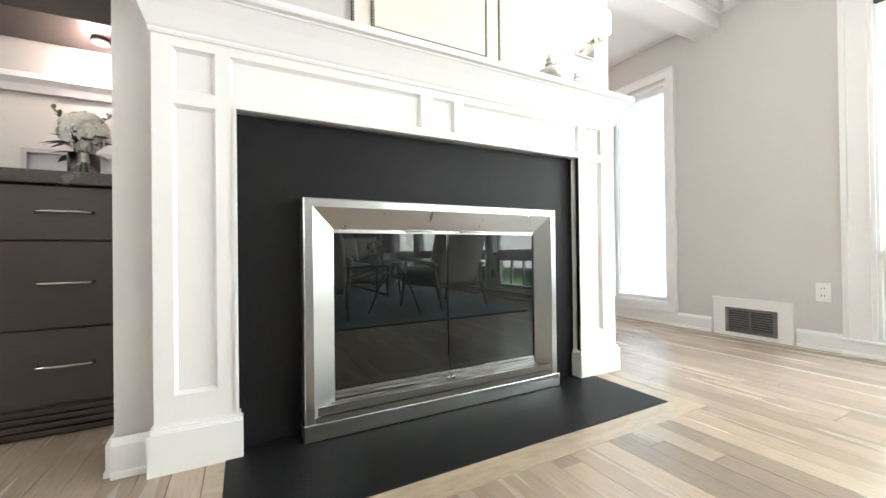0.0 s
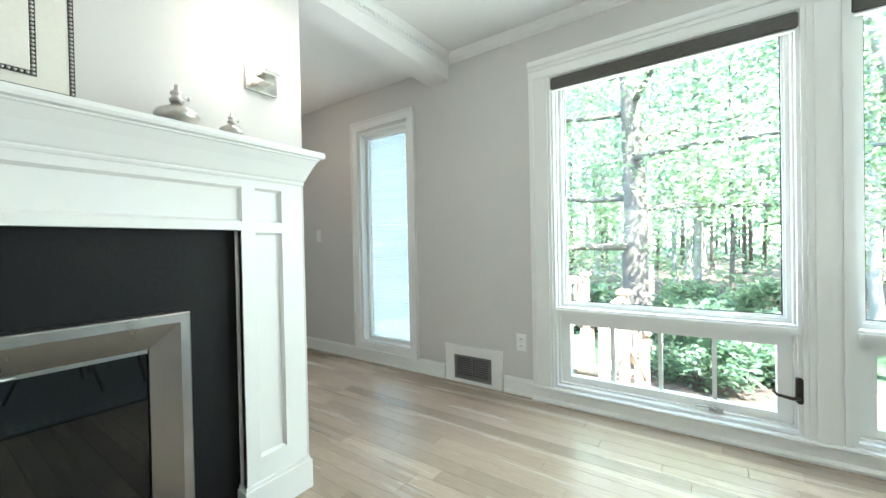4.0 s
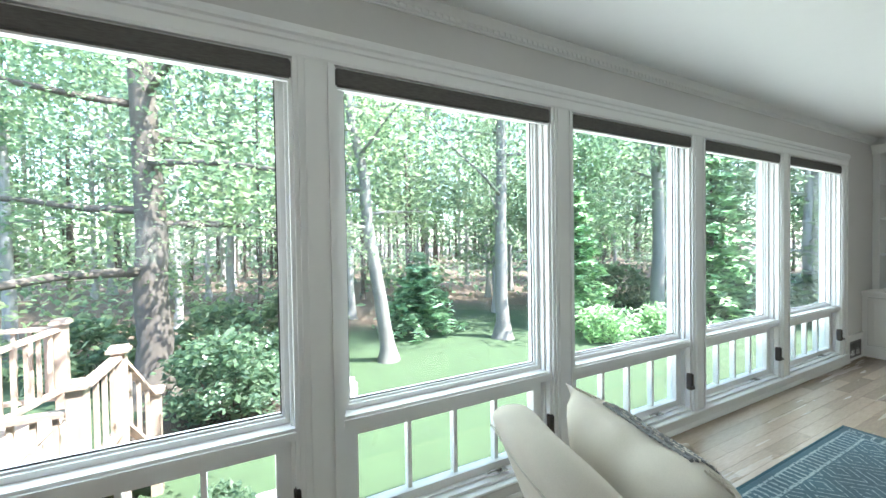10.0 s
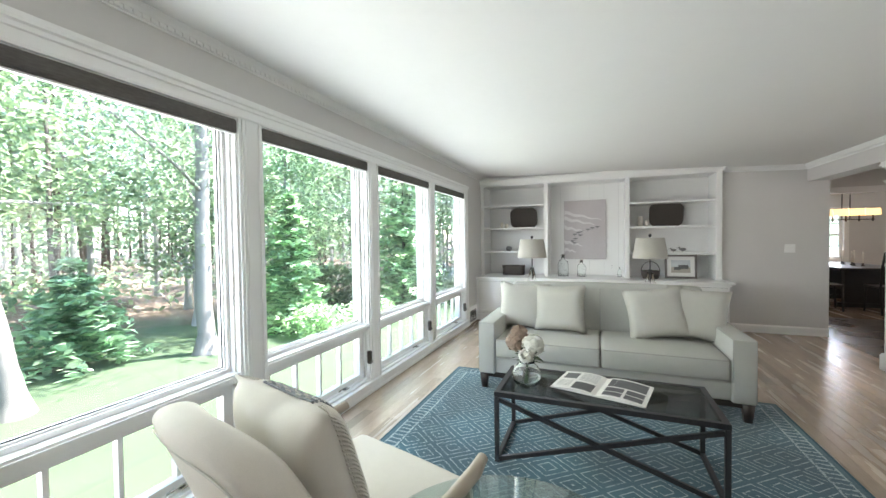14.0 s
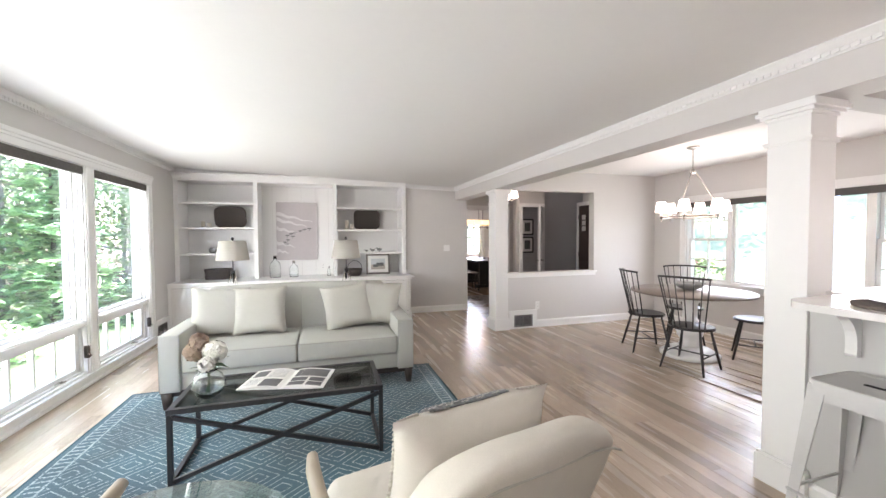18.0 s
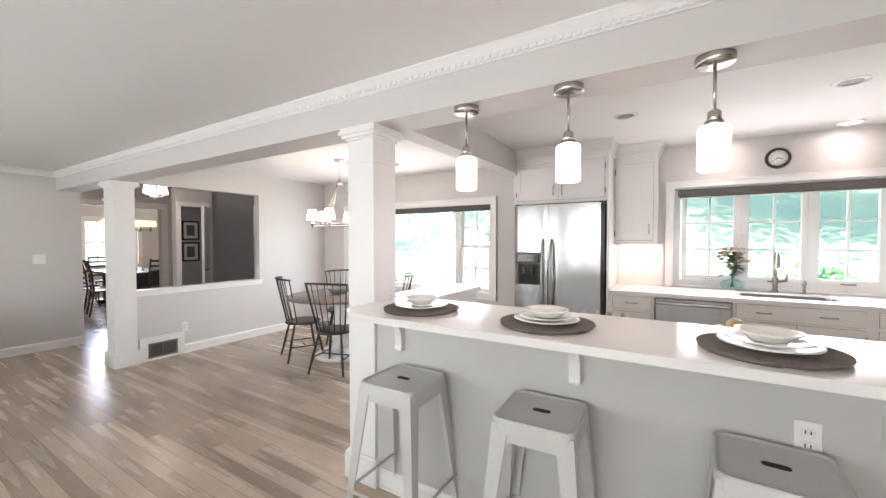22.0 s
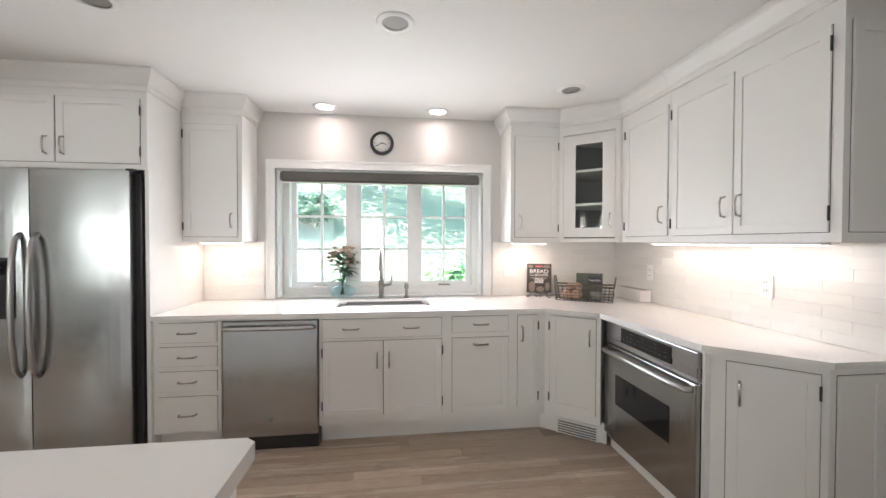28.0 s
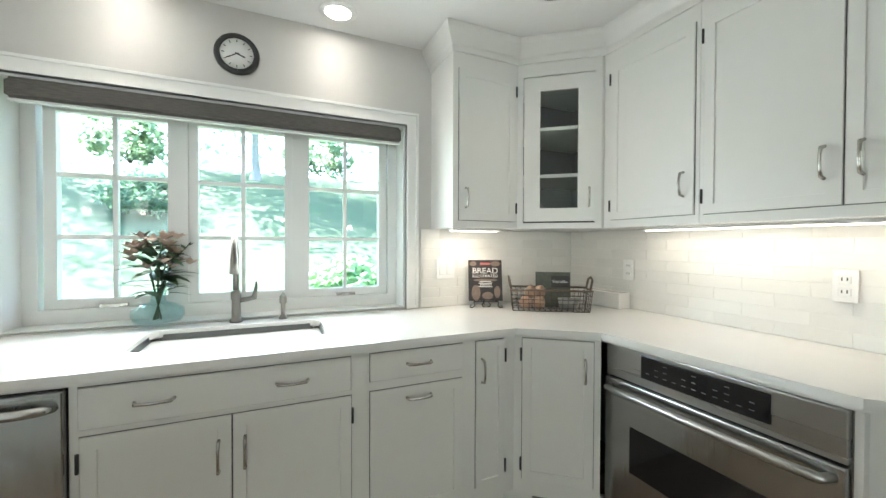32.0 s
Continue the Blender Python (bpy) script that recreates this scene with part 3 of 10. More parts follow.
BASE = [(0, 0), (0.020, 0), (0.020, 0.016), (0.015, 0.020), (0.015, 0.092), (0.010, 0.104), (0.006, 0.112), (0, 0.112)]
bm = bmesh.new()
for a, b, o in (((EAST, 1.585, 0), (EAST, 1.80, 0), (-1, 0, 0)), ((EAST, 2.30, 0), (EAST, 4.25, 0), (-1, 0, 0)),
                ((EAST, SOUTH + 0.42, 0), (EAST, lo - 0.14, 0), (-1, 0, 0)),
                ((-1.02, SOUTH, 0), (0.17, SOUTH, 0), (0, 1, 0)), ((-3.0, PASS_Y, 0), (-1.52, PASS_Y, 0), (0, 1, 0)), ((WEST, PASS_Y, 0), (-3.0, PASS_Y, 0), (0, 1, 0)),
                ((WEST, PASS_Y, 0), (WEST, -0.62, 0), (1, 0, 0)), ((0.25, FP_Y + 0.06, 0), (0.36, FP_Y + 0.06, 0), (0, -1, 0)),
                ((2.34, FP_Y + 0.1, 0), (2.34, 3.3, 0), (1, 0, 0)), ((0.25, FP_Y + 0.06, 0), (0.25, 2.47, 0), (-1, 0, 0)),
                ((-0.82, -0.58, 0), (-0.82, 1.42, 0), (1, 0, 0)), ((-1.91, NORTH, 0), (-0.9, NORTH, 0), (0, -1, 0))):
    sweep(bm, BASE, a, b, o)
setting("baseboard", bm, TRIM, "white moulded baseboard", "trim")


def floor_grille(name, m):
    """A dark register in a raised white surround; local x along the wall, y out of it."""
    g = thing(name, "dark metal floor-level air register in a white surround", "air vent", "wall registers", m)
    bm = bmesh.new()
    for x0, x1, z0, z1 in ((-0.235, -0.155, 0, 0.27), (0.155, 0.235, 0, 0.27), (-0.155, 0.155, 0.205, 0.27), (-0.155, 0.155, 0, 0.028)):
        box(bm, x0, x1, 0, 0.018, z0, z1)
    box(bm, -0.24, 0.24, 0, 0.024, 0.262, 0.274)
    part("surround", bm, TRIM, g)
    bm = bmesh.new()
    box(bm, -0.155, 0.155, 0, 0.006, 0.028, 0.205)
    part("backing", bm, GAP, g)
    bm = bmesh.new()
    for x0, x1, z0, z1 in ((-0.155, -0.13, 0.028, 0.205), (0.13, 0.155, 0.028, 0.205), (-0.13, 0.13, 0.185, 0.205), (-0.13, 0.13, 0.028, 0.048), (-0.006, 0.006, 0.048, 0.185)):
        box(bm, x0, x1, 0.006, 0.02, z0, z1)
    part("frame", bm, REGISTER, g)
    for k in range(8):
        bm = bmesh.new()
        box(bm, -0.13, 0.13, 0.008, 0.015, 0.052 + k * 0.0165, 0.060 + k * 0.0165)
        part("slat", bm, REGISTER, g)
    return g


REGISTER = material("grey_register", (0.17, 0.165, 0.16), 0.5, 0.3, grain=0.1)
floor_grille("wall_register", pose(EAST, 2.05, 0, 0, 0, 90))
floor_grille("wall_register", pose(-1.285, PASS_Y, 0, 0, 0, 0))
floor_grille("wall_register", pose(EAST, -5.42, 0, 0, 0, 90))
floor_grille("wall_register", pose(WEST, -2.3, 0, 0, 0, -90))

OUTLET_DARK = material("outlet_slots", (0.06, 0.06, 0.06), 0.6, grain=0.05)


def outlet(m, switch=0, w=0.07, h=0.115):
    """A wall plate; local x along the wall, y out of it. switch: how many rockers, 0 for a socket."""
    name = "light_switch" if switch else "wall_outlet"
    o = thing(name, "white plastic light switch plate on the wall" if switch else "white plastic duplex outlet on the wall", "light switch" if switch else "outlet", "", m)
    wide = w + 0.046 * max(0, switch - 1)
    part("plate", bevelled(-wide / 2, wide / 2, 0, 0.006, -h / 2, h / 2, 0.002), TRIM, o)
    if switch:
        for k in range(switch):
            x = (k - (switch - 1) / 2) * 0.046
            part("rocker", bevelled(x - 0.016, x + 0.016, 0.006, 0.010, -0.033, 0.033, 0.002), TRIM, o)
    else:
        for z in (-0.022, 0.022):
            s = part("socket", bevelled(-0.017, 0.017, 0.006, 0.009, z - 0.015, z + 0.015, 0.003), TRIM, o)
            for x in (-0.007, 0.007):
                bm = bmesh.new()
                box(bm, x - 0.0018, x + 0.0018, 0.009, 0.0095, z - 0.004, z + 0.008)
                part("slot", bm, OUTLET_DARK, s)
    return o


outlet(pose(EAST, 1.672, 0.355, 0, 0, 90))
outlet(pose(EAST, 3.80, 1.14, 0, 0, 90), 1)
outlet(pose(-0.607, SOUTH, 1.18), 2)
outlet(pose(-1.53, PASS_Y, 0.335))
outlet(pose(WEST, -0.93, 0.36, 0, 0, -90))
outlet(pose(-0.82, 1.258, 0.775, 0, 0, -90))


def column(label, x0, x1, y0, y1, ledge=None):
    c = thing("column", label, "column", "square columns")
    part("shaft", bevelled(x0, x1, y0, y1, 0, BEAM_Z - 0.001, 0.003), TRIM, c)
    bm = bmesh.new()
    for e, z0, z1 in ((0.022, 0.0, 0.150), (0.014, 0.150, 0.165)):
        box(bm, x0 - e, x1 + e, y0 - e, y1 + e, z0, z1)
    part("plinth", bm, TRIM, c)
    bm = bmesh.new()
    for e, z0, z1 in ((0.010, 1.868, 1.880), (0.016, 1.880, 1.890), (0.008, 2.003, 2.018), (0.024, 2.018, 2.036), (0.040, 2.036, 2.056), (0.030, 2.056, 2.077)):
        box(bm, x0 - e, x1 + e, y0 - e, y1 + e, z0, z1)
    part("capital", bm, TRIM, c)


column("square white panelled column at the end of the breakfast bar", -1.00, -0.80, -0.78, -0.58)
column("square white panelled column beside the hatch wall", -1.03, -0.83, -4.62, -4.37)

# hatch lining
bm = bmesh.new()
box(bm, -2.60, -0.95, PASS_Y - 0.16, PASS_Y + 0.03, 0.815, 0.838)
box(bm, -2.58, -0.97, PASS_Y, PASS_Y + 0.016, 0.77, 0.815)
setting("hatch_sill", bm, TRIM, "white ledge of the hatch", "trim")


# ---- fireplace ----
FY = FP_Y + 0.08     # chimney breast's face stands behind the surround
fp = thing("fireplace", "white panelled mantel surround with black stone slips and steel glass doors", "fireplace")


def moulding_ring(bm, a, b, c, d, w, y0, y1):
    """A mitred frame of one piece inside the rectangle a..b, c..d."""
    loops = [[bm.verts.new(p) for p in ((a + e, y, c + e), (b - e, y, c + e), (b - e, y, d - e), (a + e, y, d - e))] for e, y in ((0, y1), (0, y0), (w, y1 - 0.001))]
    for l0, l1 in zip(loops, loops[1:]):
        for k in range(4):
            bm.faces.new((l0[k], l0[(k + 1) % 4], l1[(k + 1) % 4], l1[k]))


def panel_board(name, outline, holes, y, depth, parent):
    """A painted board across y with sunk rectangular panels."""
    bm = bmesh.new()
    x0, x1, z0, z1 = outline
    slab_with_holes(bm, x0, x1, z0, z1, y, y + depth, holes, "y")
    board = part(name, bm, TRIM, parent)
    for a, b, c, d in holes:
        bm = bmesh.new()
        box(bm, a, b, y + 0.016, y + depth, c, d)
        part("panel", bm, TRIM, board)
        bm = bmesh.new()
        moulding_ring(bm, a, b, c, d, 0.009, y + 0.005, y + 0.016)
        part("moulding", bm, TRIM, board)
    return board


SX0, SX1 = 0.355, 2.328
LY = FP_Y + 0.012
panel_board("left_pilaster", (SX0, 0.572, 0.13, 1.105), [(0.405, 0.515, 0.22, 1.085)], LY, 0.066, fp)
panel_board("right_pilaster", (2.068, SX1, 0.13, 1.105), [(2.125, 2.235, 0.22, 1.085)], LY, 0.066, fp)
panel_board("frieze", (SX0, SX1, 1.105, 1.285), [(0.405, 0.515, 1.125, 1.255), (0.555, 1.215, 1.125, 1.255), (1.265, 1.365, 1.125, 1.255), (1.41, 2.075, 1.125, 1.255), (2.125, 2.235, 1.125, 1.255)], LY, 0.066, fp)
for x0, x1 in ((SX0 - 0.014, 0.584), (2.056, SX1 + 0.014)):
    bm = bmesh.new()
    box(bm, x0, x1, LY - 0.016, FY, 0.0, 0.118)
    box(bm, x0 + 0.006, x1 - 0.006, LY - 0.009, FY, 0.118, 0.132)
    part("plinth_block", bm, TRIM, fp)
for x0, x1, z0, z1 in ((0.562, 0.572, 0.13, 1.105), (2.068, 2.078, 0.13, 1.105), (0.572, 2.068, 1.093, 1.105)):
    bm = bmesh.new()
    box(bm, x0, x1, LY - 0.006, LY + 0.02, z0, z1)
    part("inner_bead", bm, TRIM, fp)
prof = [(0, 0), (0.012, 0), (0.016, 0.008), (0.012, 0.014), (0.020, 0.020), (0.060, 0.070), (0.092, 0.104), (0.100, 0.106), (0.100, 0.112), (0.128, 0.114), (0.132, 0.124), (0.128, 0.138), (0, 0.138)]
bm = bmesh.new()
rings = []
for x, e in ((SX0, -1), (SX1, 1)):
    rings.append([bm.verts.new((x + e * u * 0.48, LY - u * 0.65, 1.285 + v)) for u, v in prof])
back = [[bm.verts.new((x + e * u * 0.48, FY + 0.001, 1.285 + v)) for u, v in prof] for x, e in ((SX0, -1), (SX1, 1))]
n = len(prof)
for r0, r1 in ((rings[0], rings[1]), (back[0], rings[0]), (rings[1], back[1])):
    for k in range(n - 1):
        bm.faces.new((r0[k], r1[k], r1[k + 1], r0[k + 1]))
bm.faces.new([rings[0][-1], rings[1][-1], back[1][-1], back[0][-1]])
part("mantel_shelf", bm, TRIM, fp)
bm = bmesh.new()
slab_with_holes(bm, 0.572, 2.068, 0.0, 1.093, FY - 0.022, FY - 0.002, [(0.86, 1.79, 0.05, 0.74)], "y")
part("stone_slip", bm, SLATE, fp, "honed black stone facing")
bm = bmesh.new()                                        # firebox
for b_ in ((0.862, 1.788, FY + 0.4, FY + 0.42, 0.052, 0.738), (0.862, 0.880, FY - 0.02, FY + 0.4, 0.052, 0.738), (1.77, 1.788, FY - 0.02, FY + 0.4, 0.052, 0.738), (0.880, 1.77, FY - 0.02, FY + 0.4, 0.72, 0.738), (0.880, 1.77, FY - 0.02, FY + 0.4, 0.052, 0.07)):
    box(bm, *b_)
part("firebox", bm, IRON, fp)
# mitred steel frame
fx0, fx1, fz0, fz1, fw = 0.765, 1.885, 0.035, 0.823, 0.105
yo, yi, yb = FP_Y - 0.018, FP_Y + 0.018, FY - 0.022
bm = bmesh.new()
o = [(fx0, fz0), (fx1, fz0), (fx1, fz1), (fx0, fz1)]
loops = []
for inset, y in ((0, yb), (0, yo + 0.004), (0.004, yo), (0.030, yo), (fw, yi), (fw, yb)):
    loops.append([bm.verts.new((x + (inset if x == fx0 else -inset), y, z + (inset * 0.5 if z == fz0 else -inset))) for x, z in o])
for l0, l1 in zip(loops, loops[1:]):
    for k in range(4):
        bm.faces.new((l0[k], l0[(k + 1) % 4], l1[(k + 1) % 4], l1[k]))
doors = part("door_frame", bm, STEEL, fp, "brushed steel door frame")
part("bottom_ledge", bevelled(fx0 - 0.004, fx1 + 0.008, yo - 0.006, yb, 0.004, 0.062, 0.003), STEEL_H, fp)
bm = bmesh.new()
for z0, z1, y0 in ((0.112, 0.118, -0.002), (0.121, 0.133, 0.006)):
    box(bm, fx0 + fw, fx1 - fw, yi - 0.004 + y0, yb, z0, z1)
part("vent_rail", bm, STEEL_H, fp)
DULL_STEEL = material("dull_ledge_steel", (0.20, 0.19, 0.175), 0.42, 1.0, grain=0.2, scale=60, blotch=0.2, bump=0.05, stretch=(0.1, 1, 1))
bm = bmesh.new()
for z0, z1, y0 in ((0.064, 0.080, 0.004), (0.083, 0.110, 0.012)):
    box(bm, fx0 + 0.032, fx1 - 0.032, yo - 0.006 + y0, yi, z0, z1)
part("lower_grille", bm, DULL_STEEL, fp, "dull stepped steel grille under the doors")
DOOR_GLASS = material("smoked_door_glass", (0.008, 0.009, 0.009), 0.02, 0.0, spec=0.45)
mid = (fx0 + fx1) / 2 + 0.005
for x0, x1, name in ((fx0 + fw + 0.003, mid - 0.002, "glass_door"), (mid + 0.002, fx1 - fw - 0.003, "glass_door")):
    d = part(name, bevelled(x0, x1, yi + 0.006, yi + 0.012, 0.140, 0.708, 0.002), DOOR_GLASS, fp, "smoked tempered glass door")
    bm = bmesh.new()
    box(bm, x0, x1, yi + 0.001, yi + 0.014, 0.706, 0.726)
    part("top_rail", bm, STEEL_H, d)
    bm = bmesh.new()
    box(bm, x0, x1, yi + 0.001, yi + 0.014, 0.135, 0.149)
    part("bottom_rail", bm, STEEL_H, d)
    xc = mid - 0.13 if x0 < 1 else mid + 0.11
    bm = bmesh.new()
    tube(bm, [(xc - 0.06, yi - 0.012, 0.713), (xc - 0.045, yi - 0.026, 0.716), (xc + 0.045, yi - 0.026, 0.716), (xc + 0.06, yi - 0.012, 0.713)], 0.004)
    part("door_pull", bm, STEEL_H, d)
    bm = bmesh.new()
    lathe(bm, [(0, -0.012), (0.008, -0.010), (0.009, 0.0), (0.008, 0.010), (0, 0.012)], 10, pose(x1 - 0.01 if x0 < 1 else x0 + 0.01, yi - 0.006, 0.126, 90))
    part("knob", bm, NICKEL, d)
# hearth flush with the floor, in an oak border
hearth = tagged(new("hearth_slab", mesh_of("hearth_slab", bevelled(0.535, 2.145, 1.655, FY - 0.022, -0.02, 0.003, 0.002), SLATE)), "honed black stone hearth flush with the floor", "hearth", "", "structure")

# framed canvas with beaded edges over the mantel
CREAM = material("cream_linen", (0.74, 0.71, 0.64), 0.8, grain=0.06, scale=120, blotch=0.03, bump=0.15, bump_scale=300)
BEAD = material("antique_silver_beads", (0.42, 0.40, 0.36), 0.3, 0.9, grain=0.2)
CHANNEL = material("dark_pewter", (0.045, 0.04, 0.035), 0.5, 0.6, grain=0.2)
art = thing("wall_panel_picture", "cream wall panel in a beaded silver frame over the mantel", "picture")
part("outer_board", bevelled(0.955, 1.635, FY - 0.020, FY, 1.455, 2.19, 0.003), CREAM, art)
part("canvas", bevelled(1.04, 1.55, FY - 0.028, FY - 0.020, 1.505, 2.11, 0.002), CREAM, art)
for x0, x1, z0, z1, y in ((0.958, 1.632, 1.458, 2.187, FY - 0.021), (1.034, 1.556, 1.499, 2.116, FY - 0.026)):
    bm = bmesh.new()
    per = [((x0, z0), (x1, z0)), ((x1, z0), (x1, z1)), ((x1, z1), (x0, z1)), ((x0, z1), (x0, z0))]
    for (ax, az), (bx, bz) in per:
        n = int(math.hypot(bx - ax, bz - az) / 0.011)
        for k in range(n):
            bmesh.ops.create_icosphere(bm, subdivisions=1, radius=0.0046, matrix=Matrix.Translation((ax + (bx - ax) * k / n, y, az + (bz - az) * k / n)))
    tagged(part("beading", bm, BEAD, art), "", "", "", "stuff")
    bm = bmesh.new()
    h, g = 0.0062, y + 0.0015
    for a, b, c, d in ((x0 - h, x1 + h, z0 - h, z0 + h), (x0 - h, x1 + h, z1 - h, z1 + h), (x0 - h, x0 + h, z0 + h, z1 - h), (x1 - h, x1 + h, z0 + h, z1 - h)):
        box(bm, a, b, g - 0.001, g + 0.0012, c, d)
    part("bead_channel", bm, CHANNEL, art)

# wall sconce with a square glass shade
SCONCE_GLASS = glow("sconce_glass", (1.0, 0.93, 0.82), 3.0)
sc = thing("wall_sconce", "square brushed nickel wall sconce with a lit white glass shade", "wall lamp")
part("backplate", bevelled(2.13, 2.26, FY - 0.018, FY, 1.65, 1.795, 0.003), NICKEL, sc)
part("arm", bevelled(2.16, 2.20, FY - 0.10, FY - 0.018, 1.665, 1.69, 0.003), NICKEL, sc)
part("cup", bevelled(2.14, 2.205, FY - 0.13, FY - 0.06, 1.685, 1.712, 0.003), NICKEL, sc)
part("shade", bevelled(2.12, 2.225, FY - 0.15, FY - 0.04, 1.712, 1.83, 0.008), SCONCE_GLASS, sc, "lit white glass shade")
point_lamp("sconce_lamp", (2.17, FY - 0.24, 1.80), 0.6)

SILVER = material("tarnished_silver", (0.55, 0.53, 0.50), 0.3, 1.0, grain=0.2, scale=60)
for x, k in ((1.86, 1.0), (2.03, 0.66)):
    d = thing("oil_lamp", "squat tarnished silver oil lamp base with a burner on the mantel", "oil lamp", "silver oil lamps", pose(x, FY - 0.10, 1.424) @ Matrix.Scale(k, 4))
    bm = bmesh.new()
    lathe(bm, [(0, 0), (0.035, 0), (0.036, 0.005), (0.052, 0.012), (0.062, 0.026), (0.056, 0.040), (0.034, 0.053), (0.018, 0.060), (0.013, 0.072), (0, 0.072)], 28)
    part("font", bm, SILVER, d)
    bm = bmesh.new()
    lathe(bm, [(0, 0.0721), (0.020, 0.0721), (0.021, 0.080), (0.015, 0.084), (0.014, 0.094), (0.018, 0.097), (0.016, 0.104), (0.007, 0.110), (0.006, 0.126), (0, 0.127)], 20)
    part("burner", bm, SILVER, d)
    bm = bmesh.new()
    tube(bm, [(0.014, 0, 0.089), (0.034, 0, 0.091)], 0.0022, 6)
    lathe(bm, [(0, -0.002), (0.007, -0.002), (0.007, 0.002), (0, 0.002)], 12, pose(0.035, 0, 0.091, 0, 90, 0))
    part("wick_knob", bm, SILVER, d)


# ---- kitchen ----
def face(x, y, z, turn):
    """A cabinet front's own axes: x along it to the right as one looks at it, -y out towards the room, z up."""
    return pose(x, y, z, 0, 0, turn)


def pull(parent, m, x, z, upright=True, length=0.10, mat=None):
    bm = bmesh.new()
    pts = [(0, 0, -length / 2), (0, -0.022, -length / 2 + 0.006), (0, -0.028, -length / 4), (0, -0.030, 0), (0, -0.028, length / 4), (0, -0.022, length / 2 - 0.006), (0, 0, length / 2)]
    if not upright:
        pts = [(c, b, a) for a, b, c in pts]
    tube(bm, [m @ Vector((x + a, b, z + c)) for a, b, c in pts], [0.0055, 0.006, 0.005, 0.0045, 0.005, 0.006, 0.0055])
    part("handle", bm, mat or NICKEL, parent)


def moved(bm, m):
    bmesh.ops.transform(bm, matrix=m, verts=bm.verts[:])
    return bm


def shaker(name, parent, m, x0, x1, z0, z1, rail=0.055, handle=None, hinges=None, glass=False, flat=False):
    """An inset door or drawer front; a dark plate behind it paints the shadow gap round it."""
    bm = bmesh.new()
    box(bm, x0 - 0.0024, x1 + 0.0024, -0.0012, 0, z0 - 0.0024, z1 + 0.0024)
    part("reveal", moved(bm, m), REVEAL, parent)
    bm = bmesh.new()
    box(bm, x0, x1, -0.008, -0.0012, z0, z1)
    front = min(bm.faces, key=lambda f: f.calc_center_median().y)
    bmesh.ops.bevel(bm, geom=list(front.edges), offset=0.0012, segments=1, affect="EDGES")
    if not flat:
        front = min(bm.faces, key=lambda f: f.calc_center_median().y)
        bmesh.ops.inset_region(bm, faces=[front], thickness=rail - 0.003)
        bmesh.ops.inset_region(bm, faces=[front], thickness=0.0018, depth=-0.0055)
    d = part(name, moved(bm, m), CAB, parent)
    if handle:
        pull(d, m @ Matrix.Translation((0, -0.008, 0)), *handle)
    for hx in (hinges or ()):
        for hz in (z0 + 0.07, z1 - 0.07):
            bm = bmesh.new()
            tube(bm, [m @ Vector((hx, -0.011, hz - 0.028)), m @ Vector((hx, -0.011, hz + 0.028))], 0.0045, 6)
            part("hinge", bm, IRON, d)
    return d


def base_unit(label, m, width, depth=0.56, toe=0.205, top=0.888):
    c = thing("base_cabinet", label, "cabinet", "kitchen base cabinets")
    bm = bmesh.new()
    box(bm, 0, width, 0, depth, toe, top)
    box(bm, 0, width, 0.075, depth, 0.0, toe)
    part("body", moved(bm, m), CAB, c)
    return c


FX = -3.163
WX = face(FX, 0, 0, 90)      # local x is world y, local -y is world +x


def west(y):
    return WX @ Matrix.Translation((y, 0, 0))


c = base_unit("white inset cabinet with a stack of four drawers", west(0.335), 0.385)
for z0, z1 in ((0.762, 0.880), (0.617, 0.734), (0.463, 0.584), (0.215, 0.430)):
    shaker("drawer", c, west(0.335), 0.034, 0.362, z0, z1, handle=(0.195, (z0 + z1) / 2, False), flat=True)
c = base_unit("white inset sink cabinet with a wide drawer over two doors", west(1.303), 0.828)
shaker("drawer", c, west(1.303), 0.022, 0.782, 0.762, 0.882, flat=True, handle=(0.20, 0.822, False))
pull(c, west(1.303) @ Matrix.Translation((0, -0.008, 0)), 0.585, 0.822, False)
shaker("door", c, west(1.303), 0.024, 0.401, 0.262, 0.740, handle=(0.366, 0.615), hinges=(0.02,))
shaker("door", c, west(1.303), 0.406, 0.784, 0.262, 0.740, handle=(0.441, 0.615), hinges=(0.788,))
c = base_unit("white inset cabinet with a drawer over a pull-out bin", west(2.131), 0.442)
shaker("drawer", c, west(2.131), 0.026, 0.408, 0.780, 0.884, handle=(0.218, 0.832, False), flat=True)
shaker("bin_front", c, west(2.131), 0.026, 0.408, 0.248, 0.742, handle=(0.218, 0.700, False))
c = base_unit("white narrow inset cabinet door beside the corner", west(2.573), 0.225)
shaker("door", c, west(2.573), 0.032, 0.170, 0.265, 0.884, rail=0.04, handle=(0.058, 0.76), hinges=(0.174,))

ax, ay, bx, by = FX, 2.798, -2.938, 3.075
turn = math.degrees(math.atan2(by - ay, bx - ax))
MD = face(ax, ay, 0, turn)
wd = math.hypot(bx - ax, by - ay)
c = base_unit("white inset corner cabinet set at an angle over a toe-kick vent", MD, wd, 0.3)
shaker("door", c, MD, 0.036, wd - 0.028, 0.265, 0.884, handle=(wd - 0.062, 0.76), hinges=(0.031,))
bm = bmesh.new()
box(bm, -0.05, wd + 0.03, 0.056, 0.075, 0.0, 0.2045)
part("toe_board", moved(bm, MD), CAB, c)
bm = bmesh.new()
box(bm, 0.07, wd - 0.02, 0.045, 0.054, 0.06, 0.180)
v = part("toe_vent", moved(bm, MD), CAB, c)
